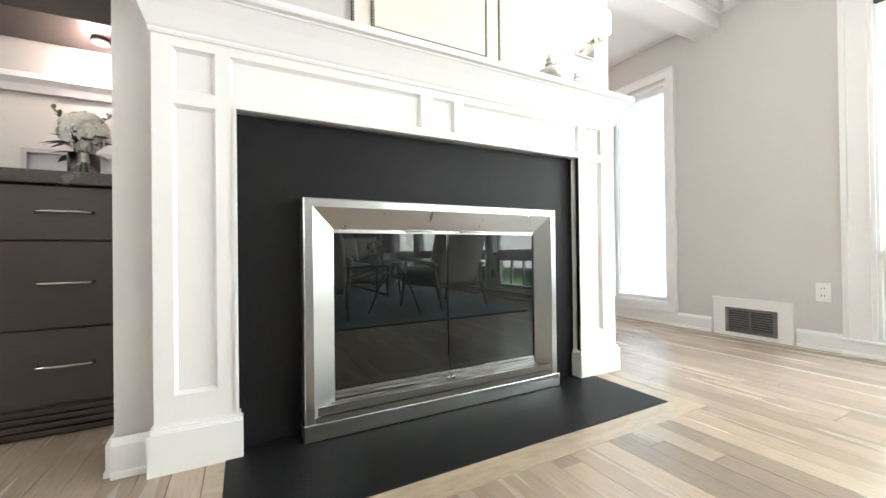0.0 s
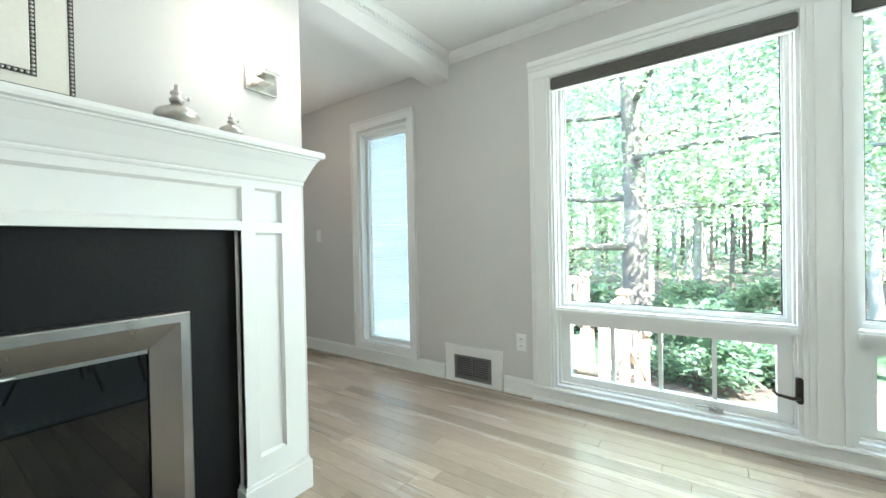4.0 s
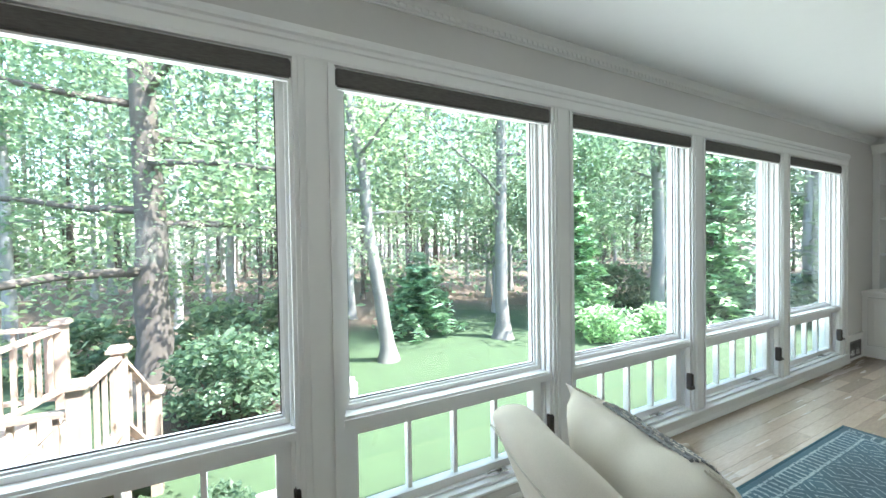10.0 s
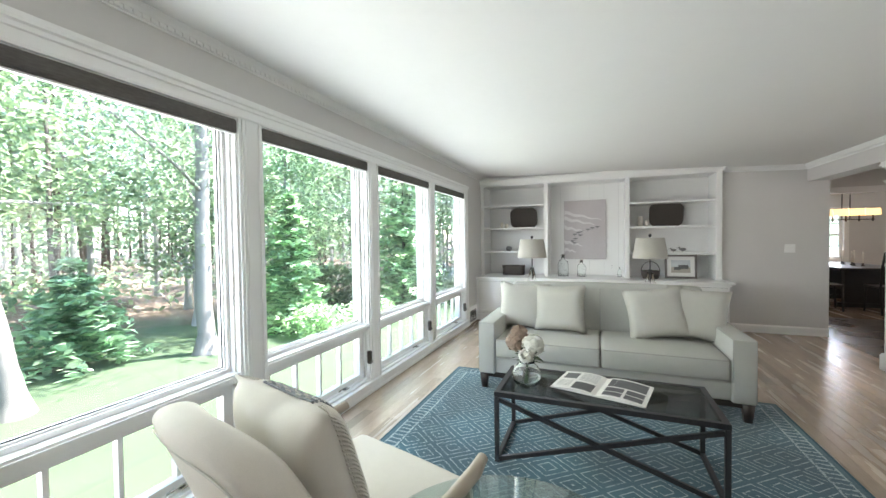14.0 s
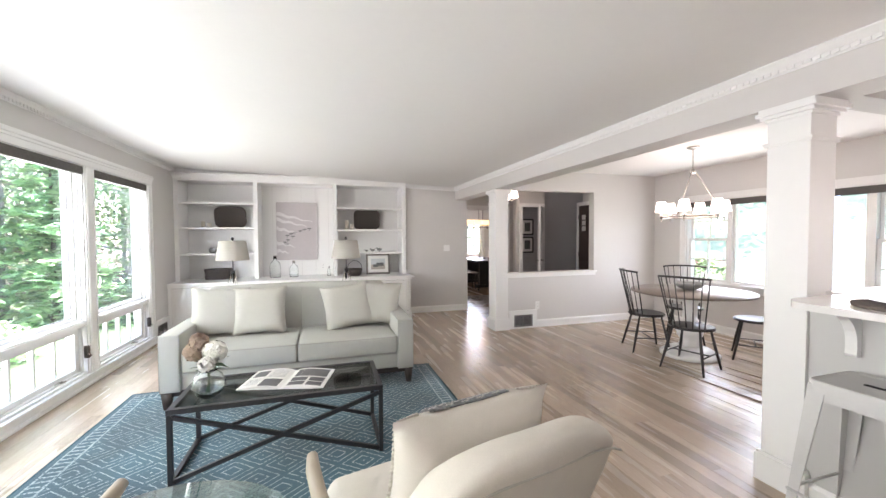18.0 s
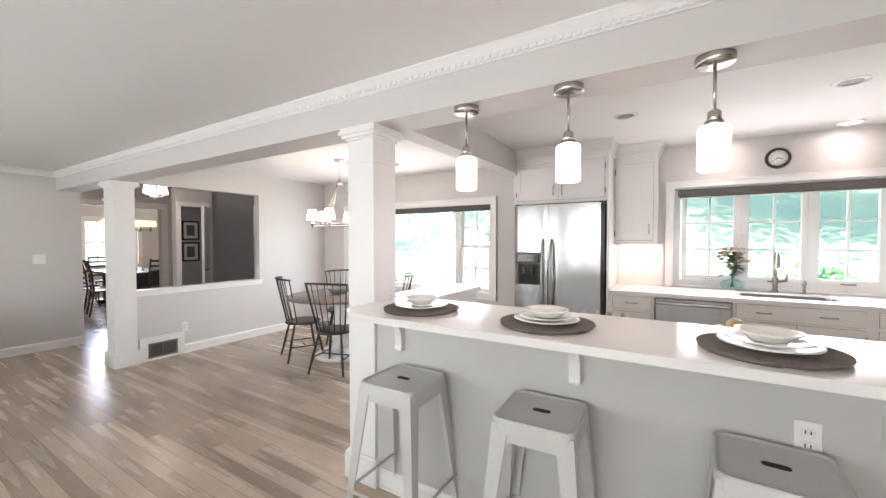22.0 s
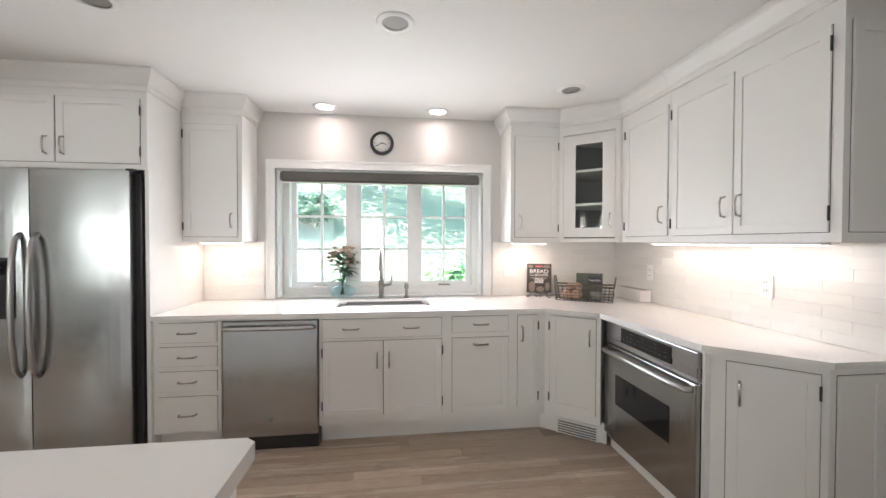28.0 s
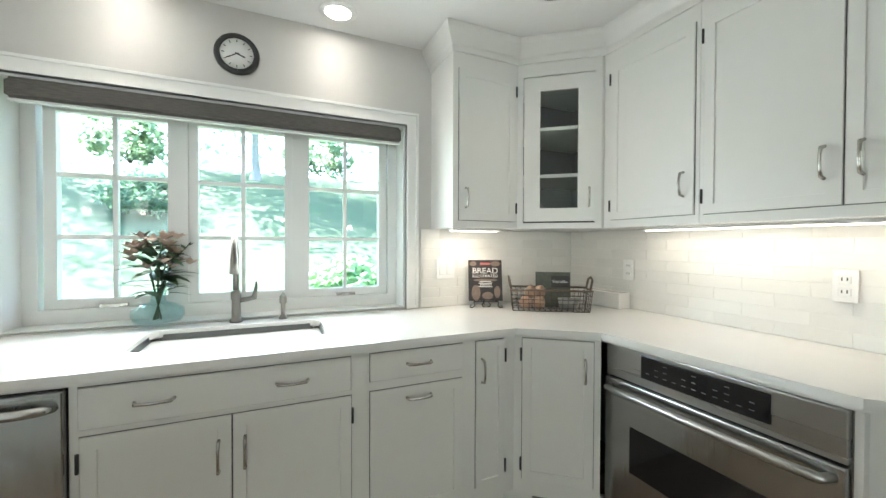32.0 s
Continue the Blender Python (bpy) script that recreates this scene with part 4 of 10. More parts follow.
for k in range(6):
    bm = bmesh.new()
    box(bm, 0.08, wd - 0.03, 0.042, 0.045, 0.070 + k * 0.017, 0.079 + k * 0.017)
    part("slat", moved(bm, MD), REGISTER, v)

OY, OX0, OX1 = 3.135, -2.945, -2.200
ov = thing("wall_oven", "stainless steel built-in oven with a black control panel under the counter", "oven")
part("body", bevelled(OX0, OX1, OY, OY + 0.53, 0.14, 0.888, 0.003), STEEL_STREAK, ov)
ow = OX1 - OX0
part("control_panel", bevelled(OX0 + 0.004, OX1 - 0.004, OY - 0.022, OY, 0.752, 0.887, 0.004), STEEL_H, ov)
SCREEN = material("oven_black_glass", (0.010, 0.010, 0.011), 0.08, grain=0.05)
disp = part("display", bevelled(OX0 + 0.168, OX0 + 0.583, OY - 0.026, OY - 0.022, 0.785, 0.872, 0.002), SCREEN, ov)
MARK = material("panel_marks", (0.16, 0.165, 0.17), 0.5, grain=0.05)
for k in range(11):
    x = OX0 + 0.190 + k * 0.034
    for j in range(1 + (k % 3)):
        bm = bmesh.new()
        box(bm, x, x + 0.014, OY - 0.0268, OY - 0.026, 0.808 + j * 0.022, 0.811 + j * 0.022)
        part("button_mark", bm, MARK, disp)
door = part("oven_door", bevelled(OX0 + 0.004, OX1 - 0.004, OY - 0.032, OY, 0.180, 0.746, 0.006), STEEL_STREAK, ov)
part("oven_window", bevelled(OX0 + 0.127, OX1 - 0.163, OY - 0.034, OY - 0.032, 0.400, 0.580, 0.001), SCREEN, door)
bm = bmesh.new()
tube(bm, [(OX0 + 0.03, OY - 0.03, 0.712), (OX0 + 0.04, OY - 0.06, 0.712), (OX0 + 0.10, OY - 0.073, 0.714), (OX0 + ow / 2, OY - 0.078, 0.715), (OX1 - 0.10, OY - 0.073, 0.714), (OX1 - 0.04, OY - 0.06, 0.712), (OX1 - 0.03, OY - 0.03, 0.712)], 0.013, 10)
part("door_bar", bm, STEEL_H, door)
bm = bmesh.new()
box(bm, OX0, OX1, OY + 0.02, OY + 0.5, 0.0, 0.138)
part("toe_board", bm, CAB, ov)

ex0, ey0, ex1, ey1 = -2.182, 3.158, -1.925, 3.425
te = math.degrees(math.atan2(ey1 - ey0, ex1 - ex0))
ME = face(ex0, ey0, 0, te)
we = math.hypot(ex1 - ex0, ey1 - ey0)
c = thing("base_cabinet", "white inset end cabinet set at an angle beside the oven", "cabinet", "kitchen base cabinets")
bm = bmesh.new()
prism(bm, [(ex0, ey0), (ex1, ey1), (ex1, NORTH), (ex0, NORTH)], 0.0, 0.888)
box(bm, OX1 + 0.001, ex0 - 0.0005, OY - 0.004, NORTH, 0.0, 0.888)
part("body", bm, CAB, c)
shaker("door", c, ME, 0.055, we - 0.025, 0.16, 0.868, handle=(0.10, 0.74), hinges=(we - 0.026,))
shaker("end_panel", c, face(ex1, ey1, 0, 90), 0.03, 0.24, 0.16, 0.868)

# dishwasher
dw = thing("dishwasher", "stainless steel dishwasher with a bar handle", "dishwasher")
part("body", bevelled(WEST + 0.03, FX - 0.002, 0.724, 1.300, 0.0, 0.885, 0.002), BLACK, dw)
d = part("door", bevelled(FX - 0.002, FX + 0.022, 0.733, 1.299, 0.165, 0.884, 0.005), STEEL_STREAK, dw)
bm = bmesh.new()
tube(bm, [(FX + 0.02, 0.745, 0.842), (FX + 0.05, 0.76, 0.845), (FX + 0.056, 0.80, 0.845), (FX + 0.056, 1.22, 0.845), (FX + 0.05, 1.262, 0.845), (FX + 0.02, 1.278, 0.842)], 0.013, 10)
part("handle", bm, STEEL_H, d)
bm = bmesh.new()
lathe(bm, [(0.0, 0), (0.014, 0), (0.014, 0.002), (0, 0.002)], 16, pose(FX + 0.0225, 1.012, 0.275, 0, 90, 0))
part("badge", bm, REGISTER, d)

# counters
ct = thing("countertop", "polished white quartz countertop along the kitchen walls", "countertop")
bm = bmesh.new()
T0, T1, SK0, SK1 = 0.903, 0.930, 1.37, 2.03
CF, SF, SB = -3.135, -3.325, -3.675         # counter's front edge, sink's front and back
box(bm, WEST - 0.14, CF, 0.335, SK0, T0, T1)
box(bm, SF, CF, SK0, SK1, T0, T1)
box(bm, WEST - 0.14, SB, SK0, SK1, T0, T1)
for x, y, sx, sy in ((SF, SK0, -1, 1), (SF, SK1, -1, -1), (SB, SK0, 1, 1), (SB, SK1, 1, -1)):
    prism(bm, [(x, y)] + [(x + sx * 0.06 * (1 - math.sin(a)), y + sy * 0.06 * (1 - math.cos(a))) for a in [k * math.pi / 12 for k in range(7)]], T0, T1)
part("sink_run", bm, QUARTZ, ct)
bm = bmesh.new()
prism(bm, [(WEST - 0.0, SK1), (CF, SK1), (CF, 2.785), (-2.928, 3.062), (-2.178, 3.108), (-1.893, 3.402), (-1.893, NORTH), (WEST, NORTH)], T0, T1)
box(bm, WEST - 0.14, WEST, SK1, 2.50, T0, T1)
part("oven_run", bm, QUARTZ, ct)
bm = bmesh.new()
for y0, y1 in ((0.335, SK0), (SK0, SK1), (SK1, 2.80)):
    box(bm, CF - 0.10, CF - 0.024, y0, y1, 0.8885, 0.9025)
prism(bm, [(CF - 0.10, 2.803), (CF - 0.024, 2.803), (-2.938, 3.084), (-2.188, 3.130), (-1.917, 3.412), (-1.917, NORTH - 0.02), (CF - 0.10, NORTH - 0.02)], 0.8885, 0.9025)
part("build_up", bm, CAB, ct, "white strip under the quartz")
SINK_STEEL = material("satin_sink_steel", (0.13, 0.13, 0.128), 0.42, 1.0, grain=0.05, scale=200)
sink = thing("kitchen_sink", "stainless steel undermount sink", "sink")
bm = bmesh.new()
for b_ in ((SB - 0.035, SF + 0.035, 1.335, 2.065, 0.69, 0.70), (SB - 0.035, SB, 1.335, 2.065, 0.70, 0.888), (SF, SF + 0.035, 1.335, 2.065, 0.70, 0.888), (SB, SF, 1.335, 1.37, 0.70, 0.888), (SB, SF, 2.03, 2.065, 0.70, 0.888)):
    box(bm, *b_)
box(bm, SB + 0.0005, SB + 0.0035, 1.40, 2.0, 0.70, 0.914)
box(bm, SB + 0.03, SF - 0.03, 1.3705, 1.3735, 0.70, 0.914)
box(bm, SB + 0.03, SF - 0.03, 2.0265, 2.0295, 0.70, 0.914)
part("basin", bm, SINK_STEEL, sink)
bm = bmesh.new()
lathe(bm, [(0.0, 0), (0.04, 0), (0.045, 0.004), (0.03, 0.005), (0, 0.002)], 20, pose(-3.50, 1.70, 0.70))
part("drain", bm, NICKEL, sink)
TAP = material("brushed_tap_nickel", (0.27, 0.255, 0.235), 0.3, 1.0, grain=0.05)
fa = thing("faucet", "satin nickel gooseneck faucet with a side lever", "faucet", "", pose(-3.752, 1.672, 0.93))
bm = bmesh.new()
lathe(bm, [(0.0, 0), (0.027, 0), (0.027, 0.012), (0.020, 0.02), (0.018, 0.10), (0.022, 0.11), (0.022, 0.14), (0.014, 0.15), (0, 0.15)], 18)
part("stem", bm, TAP, fa)
bm = bmesh.new()
tube(bm, [(0, 0, 0.14), (0, 0, 0.30), (0.02, 0, 0.36), (0.055, 0, 0.385), (0.09, 0, 0.37), (0.108, 0, 0.33), (0.11, 0, 0.29), (0.11, 0, 0.23)], [0.014, 0.013, 0.013, 0.013, 0.013, 0.014, 0.018, 0.019], 12)
part("spout", bm, TAP, fa)
bm = bmesh.new()
tube(bm, [(0, 0.015, 0.10), (0, 0.05, 0.105), (0, 0.075, 0.11), (0, 0.082, 0.15), (0, 0.085, 0.185)], [0.012, 0.011, 0.014, 0.008, 0.006], 10)
part("lever", bm, TAP, fa)
so = thing("soap_dispenser", "satin nickel soap dispenser beside the sink", "soap dispenser", "", pose(-3.752, 1.872, 0.93))
bm = bmesh.new()
lathe(bm, [(0.0, 0), (0.02, 0), (0.02, 0.01), (0.011, 0.02), (0.011, 0.07), (0.017, 0.08), (0.017, 0.11), (0.008, 0.12), (0, 0.135)], 14)
part("pump", bm, TAP, so)
bm = bmesh.new()
tube(bm, [(0, 0, 0.115), (0.03, 0, 0.118), (0.05, 0, 0.108)], 0.005, 8)
part("nozzle", bm, TAP, so)

# wall cabinets
def crown_run(bm, pts, z0=2.262):
    """Cabinet crown that follows the fronts and flares out to the ceiling."""
    prof = [(0.0, 0.0), (0.010, 0.0), (0.012, 0.030), (0.020, 0.036), (0.028, 0.050), (0.052, 0.092), (0.056, 0.108), (0.056, ZC - z0 - 0.001)]
    pts = [Vector((*p, 0)) for p in pts]
    outs = []
    for k, p in enumerate(pts):
        ns = []
        for a, b in ((k - 1, k), (k, k + 1)):
            if 0 <= a and b < len(pts):
                w = (pts[b] - pts[a]).normalized()
                ns.append(Vector((w.y, -w.x, 0)))
        n = sum(ns, Vector()).normalized()
        outs.append(n / max(0.35, n.dot(ns[0])))
    rings = [[bm.verts.new(p + o * u + Vector((0, 0, z0 + v))) for u, v in prof] for p, o in zip(pts, outs)]
    for r0, r1 in zip(rings, rings[1:]):
        for k in range(len(prof) - 1):
            bm.faces.new((r0[k], r1[k], r1[k + 1], r0[k + 1]))


def wall_unit(label, outline, crown_pts, z0=1.378, top=None):
    c = thing("wall_cabinet", label, "cabinet", "kitchen wall cabinets")
    bm = bmesh.new()
    prism(bm, outline, z0, top or ZC - 0.002)
    part("body", bm, CAB, c)
    bm = bmesh.new()
    crown_run(bm, crown_pts)
    part("crown", bm, CAB, c)
    return c


UX = -3.498
FRX = -3.14                   # cabinet over the fridge
c = wall_unit("white two-door cabinet over the fridge", [(WEST, -0.64), (FRX, -0.64), (FRX, 0.328), (WEST, 0.328)], [(FRX, -0.66), (FRX, 0.328), (UX, 0.328)], 1.80)
for a, b, hx, g in ((-0.60, -0.16, -0.20, -0.605), (-0.152, 0.29, -0.112, 0.295)):
    shaker("door", c, face(FRX, 0, 0, 90), a, b, 1.835, 2.215, handle=(hx, 1.93), hinges=(g,))
side = thing("cabinet_end_panel", "tall white panel beside the fridge", "cabinet panel")
bm = bmesh.new()
box(bm, WEST, FRX + 0.0, 0.312, 0.3335, 0.0, 1.799)
part("panel", bm, CAB, side)
c = wall_unit("white single-door wall cabinet beside the sink window", [(WEST, 0.33), (UX, 0.33), (UX, 0.722), (WEST, 0.722)], [(UX, 0.33), (UX, 0.722), (WEST, 0.722)])
shaker("door", c, face(UX, 0, 0, 90), 0.345, 0.690, 1.412, 2.186, handle=(0.655, 1.525), hinges=(0.340,))
d0, d1 = (UX, 3.045), (-3.228, 3.375)
UY = 3.393
c = wall_unit("white single-door wall cabinet beside the sink window", [(WEST, 2.655), (UX, 2.655), d0, (WEST, 3.045)], [(WEST, 2.655), (UX, 2.655), d0])
shaker("door", c, face(UX, 0, 0, 90), 2.688, 3.026, 1.416, 2.184, handle=(2.725, 1.53), hinges=(3.031,))
td = math.degrees(math.atan2(d1[1] - d0[1], d1[0] - d0[0]))
MG, wg = face(*d0, 0, td), math.hypot(d1[0] - d0[0], d1[1] - d0[1])
c = thing("wall_cabinet", "white corner cabinet with a glass door and white shelves", "cabinet", "kitchen wall cabinets")
bm = bmesh.new()
prism(bm, [(WEST, 3.047), d0, d1, (-3.228, NORTH), (WEST, NORTH)], 2.192, ZC - 0.002)
prism(bm, [(WEST, 3.047), d0, d1, (-3.228, NORTH), (WEST, NORTH)], 1.378, 1.408)
prism(bm, [(WEST, 3.047), d0, (d0[0] - 0.01, 3.06), (WEST, 3.06)], 1.408, 2.192)
box(bm, -3.243, -3.228, 3.375, NORTH, 1.408, 2.192)
part("body", bm, CAB, c)
bm = bmesh.new()
crown_run(bm, [d0, d1])
part("crown", bm, CAB, c)
bm = bmesh.new()
for a, b in ((0, 0.03), (wg - 0.03, wg)):
    box(bm, a, b, 0, 0.02, 1.408, 2.192)
part("face_frame", moved(bm, MG), CAB, c)
bm = bmesh.new()
x0, x1, z0, z1 = 0.034, wg - 0.030, 1.416, 2.184
for b_ in ((x0, x0 + 0.085, z0, z1), (x1 - 0.085, x1, z0, z1), (x0 + 0.085, x1 - 0.085, z1 - 0.075, z1), (x0 + 0.085, x1 - 0.085, z0, z0 + 0.070)):
    box(bm, b_[0], b_[1], -0.008, 0.012, b_[2], b_[3])
d = part("glass_door", moved(bm, MG), CAB, c, "white door with a clear glass light")
pull(d, MG @ Matrix.Translation((0, -0.008, 0)), x1 - 0.03, 1.54)
bm = bmesh.new()
box(bm, x0 + 0.08, x1 - 0.08, 0.003, 0.007, z0 + 0.065, z1 - 0.07)
p = part("pane", moved(bm, MG), CLEAR, d)
p.visible_shadow = False
for z in (1.655, 1.91):
    bm = bmesh.new()
    prism(bm, [(WEST + 0.01, 3.07), (d0[0] - 0.02, 3.08), (d1[0] - 0.04, 3.38), (-3.25, NORTH - 0.01), (WEST + 0.01, NORTH - 0.01)], z, z + 0.018)
    part("shelf", bm, CAB, c)
# dark sheets on the cabinet's back walls stand for its shaded inside
INNER_SHADE = material("cabinet_inner_shade", (0.16, 0.16, 0.165), 0.6, grain=0.05)
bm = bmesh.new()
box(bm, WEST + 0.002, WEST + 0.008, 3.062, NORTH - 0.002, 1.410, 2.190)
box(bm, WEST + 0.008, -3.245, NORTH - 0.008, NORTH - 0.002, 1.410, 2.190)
part("lining", bm, INNER_SHADE, c, "dark sheet coloured as the shade inside the cabinet")
NX1 = -1.873
NF = face(0, UY, 0, 0)
c = wall_unit("white single-door wall cabinet", [(-3.226, UY), (-2.745, UY), (-2.745, NORTH), (-3.226, NORTH)], [d1, (-3.21, UY), (-2.745, UY)])
shaker("door", c, NF, -3.178, -2.763, 1.418, 2.192, handle=(-2.805, 1.545), hinges=(-3.183,))
c = wall_unit("white double-door wall cabinet at the end of the counter", [(-2.743, UY), (NX1, UY), (NX1, NORTH), (-2.743, NORTH)], [(-2.743, UY), (NX1, UY), (NX1, NORTH)])
shaker("door", c, NF, -2.725, -2.321, 1.416, 2.188, handle=(-2.362, 1.55), hinges=(-2.730,))
shaker("door", c, NF, -2.315, -1.913, 1.416, 2.182, handle=(-2.276, 1.55), hinges=(-1.908,))
shaker("end_panel", c, face(NX1, UY, 0, 90), 0.03, 0.27, 1.416, 2.182)

# under-cabinet strips
STRIP = glow("led_strip", (1.0, 0.88, 0.72), 1.4)
for i, (x0, x1, y0, y1) in enumerate(((-3.64, -3.58, 0.40, 0.68), (-3.64, -3.58, 2.70, 2.98), (-3.10, -2.05, 3.53, 3.58))):
    s = thing("under_cabinet_light", "slim lit strip light under the wall cabinets", "light", "strip lights")
    bm = bmesh.new()
    box(bm, x0, x1, y0, y1, 1.365, 1.377)
    part("housing", bm, TRIM, s)
    bm = bmesh.new()
    box(bm, x0 + 0.006, x1 - 0.006, y0 + 0.006, y1 - 0.006, 1.361, 1.365)
    part("diffuser", bm, STRIP, s)
    area_lamp("strip_lamp", ((x0 + x1) / 2, (y0 + y1) / 2, 1.358), ((x0 + x1) / 2 - (0.02 if i < 2 else 0), (y0 + y1) / 2 + (0.02 if i == 2 else 0), 0.9), x1 - x0, y1 - y0, 0.8 if i < 2 else 0.6, (1.0, 0.86, 0.70)) if i == 2 else area_lamp("strip_lamp", ((x0 + x1) / 2, (y0 + y1) / 2, 1.358), ((x0 + x1) / 2 - 0.001, (y0 + y1) / 2, 0.9), y1 - y0, x1 - x0, 0.7, (1.0, 0.86, 0.70))

# fridge
fr = thing("refrigerator", "stainless steel side-by-side refrigerator with a black dispenser", "refrigerator")
part("body", bevelled(WEST + 0.02, -3.13, -0.600, 0.300, 0.02, 1.775, 0.006), BLACK, fr)
for y0, y1, hy in ((-0.600, -0.245, -0.285), (-0.239, 0.268, -0.198)):
    bm = bmesh.new()                                    # softly bowed door skin
    n = 10
    fr_v = [(y0 + (y1 - y0) * k / n, -3.075 + 0.012 * math.sin(math.pi * k / n) ** 0.5) for k in range(n + 1)]
    prism(bm, [(-3.128, y0)] + [(x, y) for y, x in fr_v] + [(-3.128, y1)], 0.09, 1.783)
    d = part("freezer_door" if y0 < -0.5 else "fridge_door", bm, STEEL_WAVY, fr, "brushed stainless steel door")
    bm = bmesh.new()
    tube(bm, [(-3.07, hy, 0.62), (-3.035, hy, 0.66), (-3.012, hy, 0.82), (-3.005, hy, 1.02), (-3.012, hy, 1.22), (-3.035, hy, 1.38), (-3.07, hy, 1.42)], [0.013, 0.014, 0.014, 0.014, 0.014, 0.014, 0.013], 12)
    part("handle", bm, STEEL, d)
    if y0 < -0.5:
        di = part("dispenser", bevelled(-3.075, -3.055, -0.575, -0.312, 0.945, 1.285, 0.004), BLACK, d, "black ice and water dispenser")
        part("control_strip", bevelled(-3.055, -3.051, -0.56, -0.327, 1.19, 1.27, 0.002), SCREEN, di)
        part("niche", bevelled(-3.055, -3.052, -0.55, -0.337, 0.965, 1.165, 0.002), GAP, di)
        for yy in (-0.49, -0.40):
            part("paddle", bevelled(-3.052, -3.035, yy - 0.02, yy + 0.02, 1.06, 1.14, 0.006), BLACK, di)
        for k in range(4):
            bm = bmesh.new()
            box(bm, -3.051, -3.0505, -0.52 + k * 0.045, -0.50 + k * 0.045, 1.228, 1.234)
            part("button_mark", bm, MARK, di)
part("toe_grille", bevelled(-3.15, -3.10, -0.59, 0.29, 0.02, 0.085, 0.004), BLACK, fr)
bm = bmesh.new()
box(bm, -3.11, -3.075, -0.59, -0.55, 1.783, 1.795)
part("hinge_cover", bm, BLACK, fr)
bm = bmesh.new()
box(bm, -3.11, -3.075, 0.25, 0.29, 1.783, 1.795)
part("hinge_cover", bm, BLACK, fr)

# breakfast bar
isl = thing("breakfast_bar", "grey-white breakfast bar with a raised white quartz top", "kitchen island")
ISL = material("bar_paint", (0.53, 0.53, 0.515), 0.5, grain=0.015, scale=25, blotch=0.02, bump=0.03)
bm = bmesh.new()
box(bm, -0.98, -0.82, -0.578, 1.482, 0, 1.061)
box(bm, -1.61, -1.002, -0.72, -0.60, 0, 1.061)
part("knee_wall", bm, ISL, isl)
bm = bmesh.new()


def rounded(x0, x1, y0, y1, rs, n=8):
    """A rectangle with a radius for each corner: x0y0, x1y0, x1y1, x0y1."""
    pts = []
    for (cx, cy), r, a0 in (((x0 + rs[0], y0 + rs[0]), rs[0], 180), ((x1 - rs[1], y0 + rs[1]), rs[1], 270), ((x1 - rs[2], y1 - rs[2]), rs[2], 0), ((x0 + rs[3], y1 - rs[3]), rs[3], 90)):
        for k in range(n + 1):
            a = radians(a0 + 90 * k / n)
            pts.append((cx + r * math.cos(a), cy + r * math.sin(a)))
    return pts


def slab(outline, z0, z1, r=0.006):
    bm = bmesh.new()
    prism(bm, outline, z0, z1)
    es = [e for e in bm.edges if abs(e.verts[0].co.z - e.verts[1].co.z) < 1e-6]
    bmesh.ops.bevel(bm, geom=es, offset=r, segments=2, affect="EDGES")
    return bm


out = rounded(-0.945, -0.400, -0.485, 1.505, (0.004, 0.16, 0.20, 0.03), 24)
part("bar_top", slab(out, 1.062, 1.092), QUARTZ, isl, "polished white quartz raised top")
part("side_top", slab(rounded(-1.65, -0.947, -0.60, -0.30, (0.02, 0.004, 0.004, 0.05)), 1.062, 1.092), QUARTZ, isl, "polished white quartz ledge")
bm = bmesh.new()
box(bm, -1.62, -1.002, -0.599, -0.345, 0.932, 1.061)
box(bm, -1.626, -1.00, -0.599, -0.338, 1.028, 1.043)
box(bm, -1.623, -1.00, -0.599, -0.341, 1.043, 1.061)
part("side_upstand", bm, CAB, isl)
part("low_top", slab(rounded(-1.585, -0.985, -0.60, 1.475, (0.01, 0.004, 0.004, 0.02)), 0.890, 0.930), QUARTZ, isl, "polished white quartz lower worktop")
bm = bmesh.new()
box(bm, -1.555, -0.982, -0.58, 1.44, 0.10, 0.888)
box(bm, -1.50, -0.982, -0.58, 1.40, 0.0, 0.10)
part("base_units", bm, CAB, isl)
MK = face(-1.555, 1.40, 0, -90)
for k in range(4):
    shaker("door", isl, MK, 0.03 + k * 0.49, 0.48 + k * 0.49, 0.14, 0.86, handle=(0.07 + k * 0.49, 0.72))
for y in (-0.40, 0.53, 1.445):
    bm = bmesh.new()
    prof = [(0, 0), (0.028, 0), (0.034, 0.012), (0.030, 0.03), (0.030, 0.06)] + [(0.030 + 0.17 * (1 - math.cos(a)), 0.06 + 0.16 * math.sin(a)) for a in [k * math.pi / 16 for k in range(1, 9)]] + [(0.215, 0.225), (0.215, 0.245), (0, 0.245)]
    sweep(bm, prof, (-0.82, y - 0.022, 0.816), (-0.82, y + 0.022, 0.816), (1, 0, 0))
    part("corbel", bm, TRIM, isl)

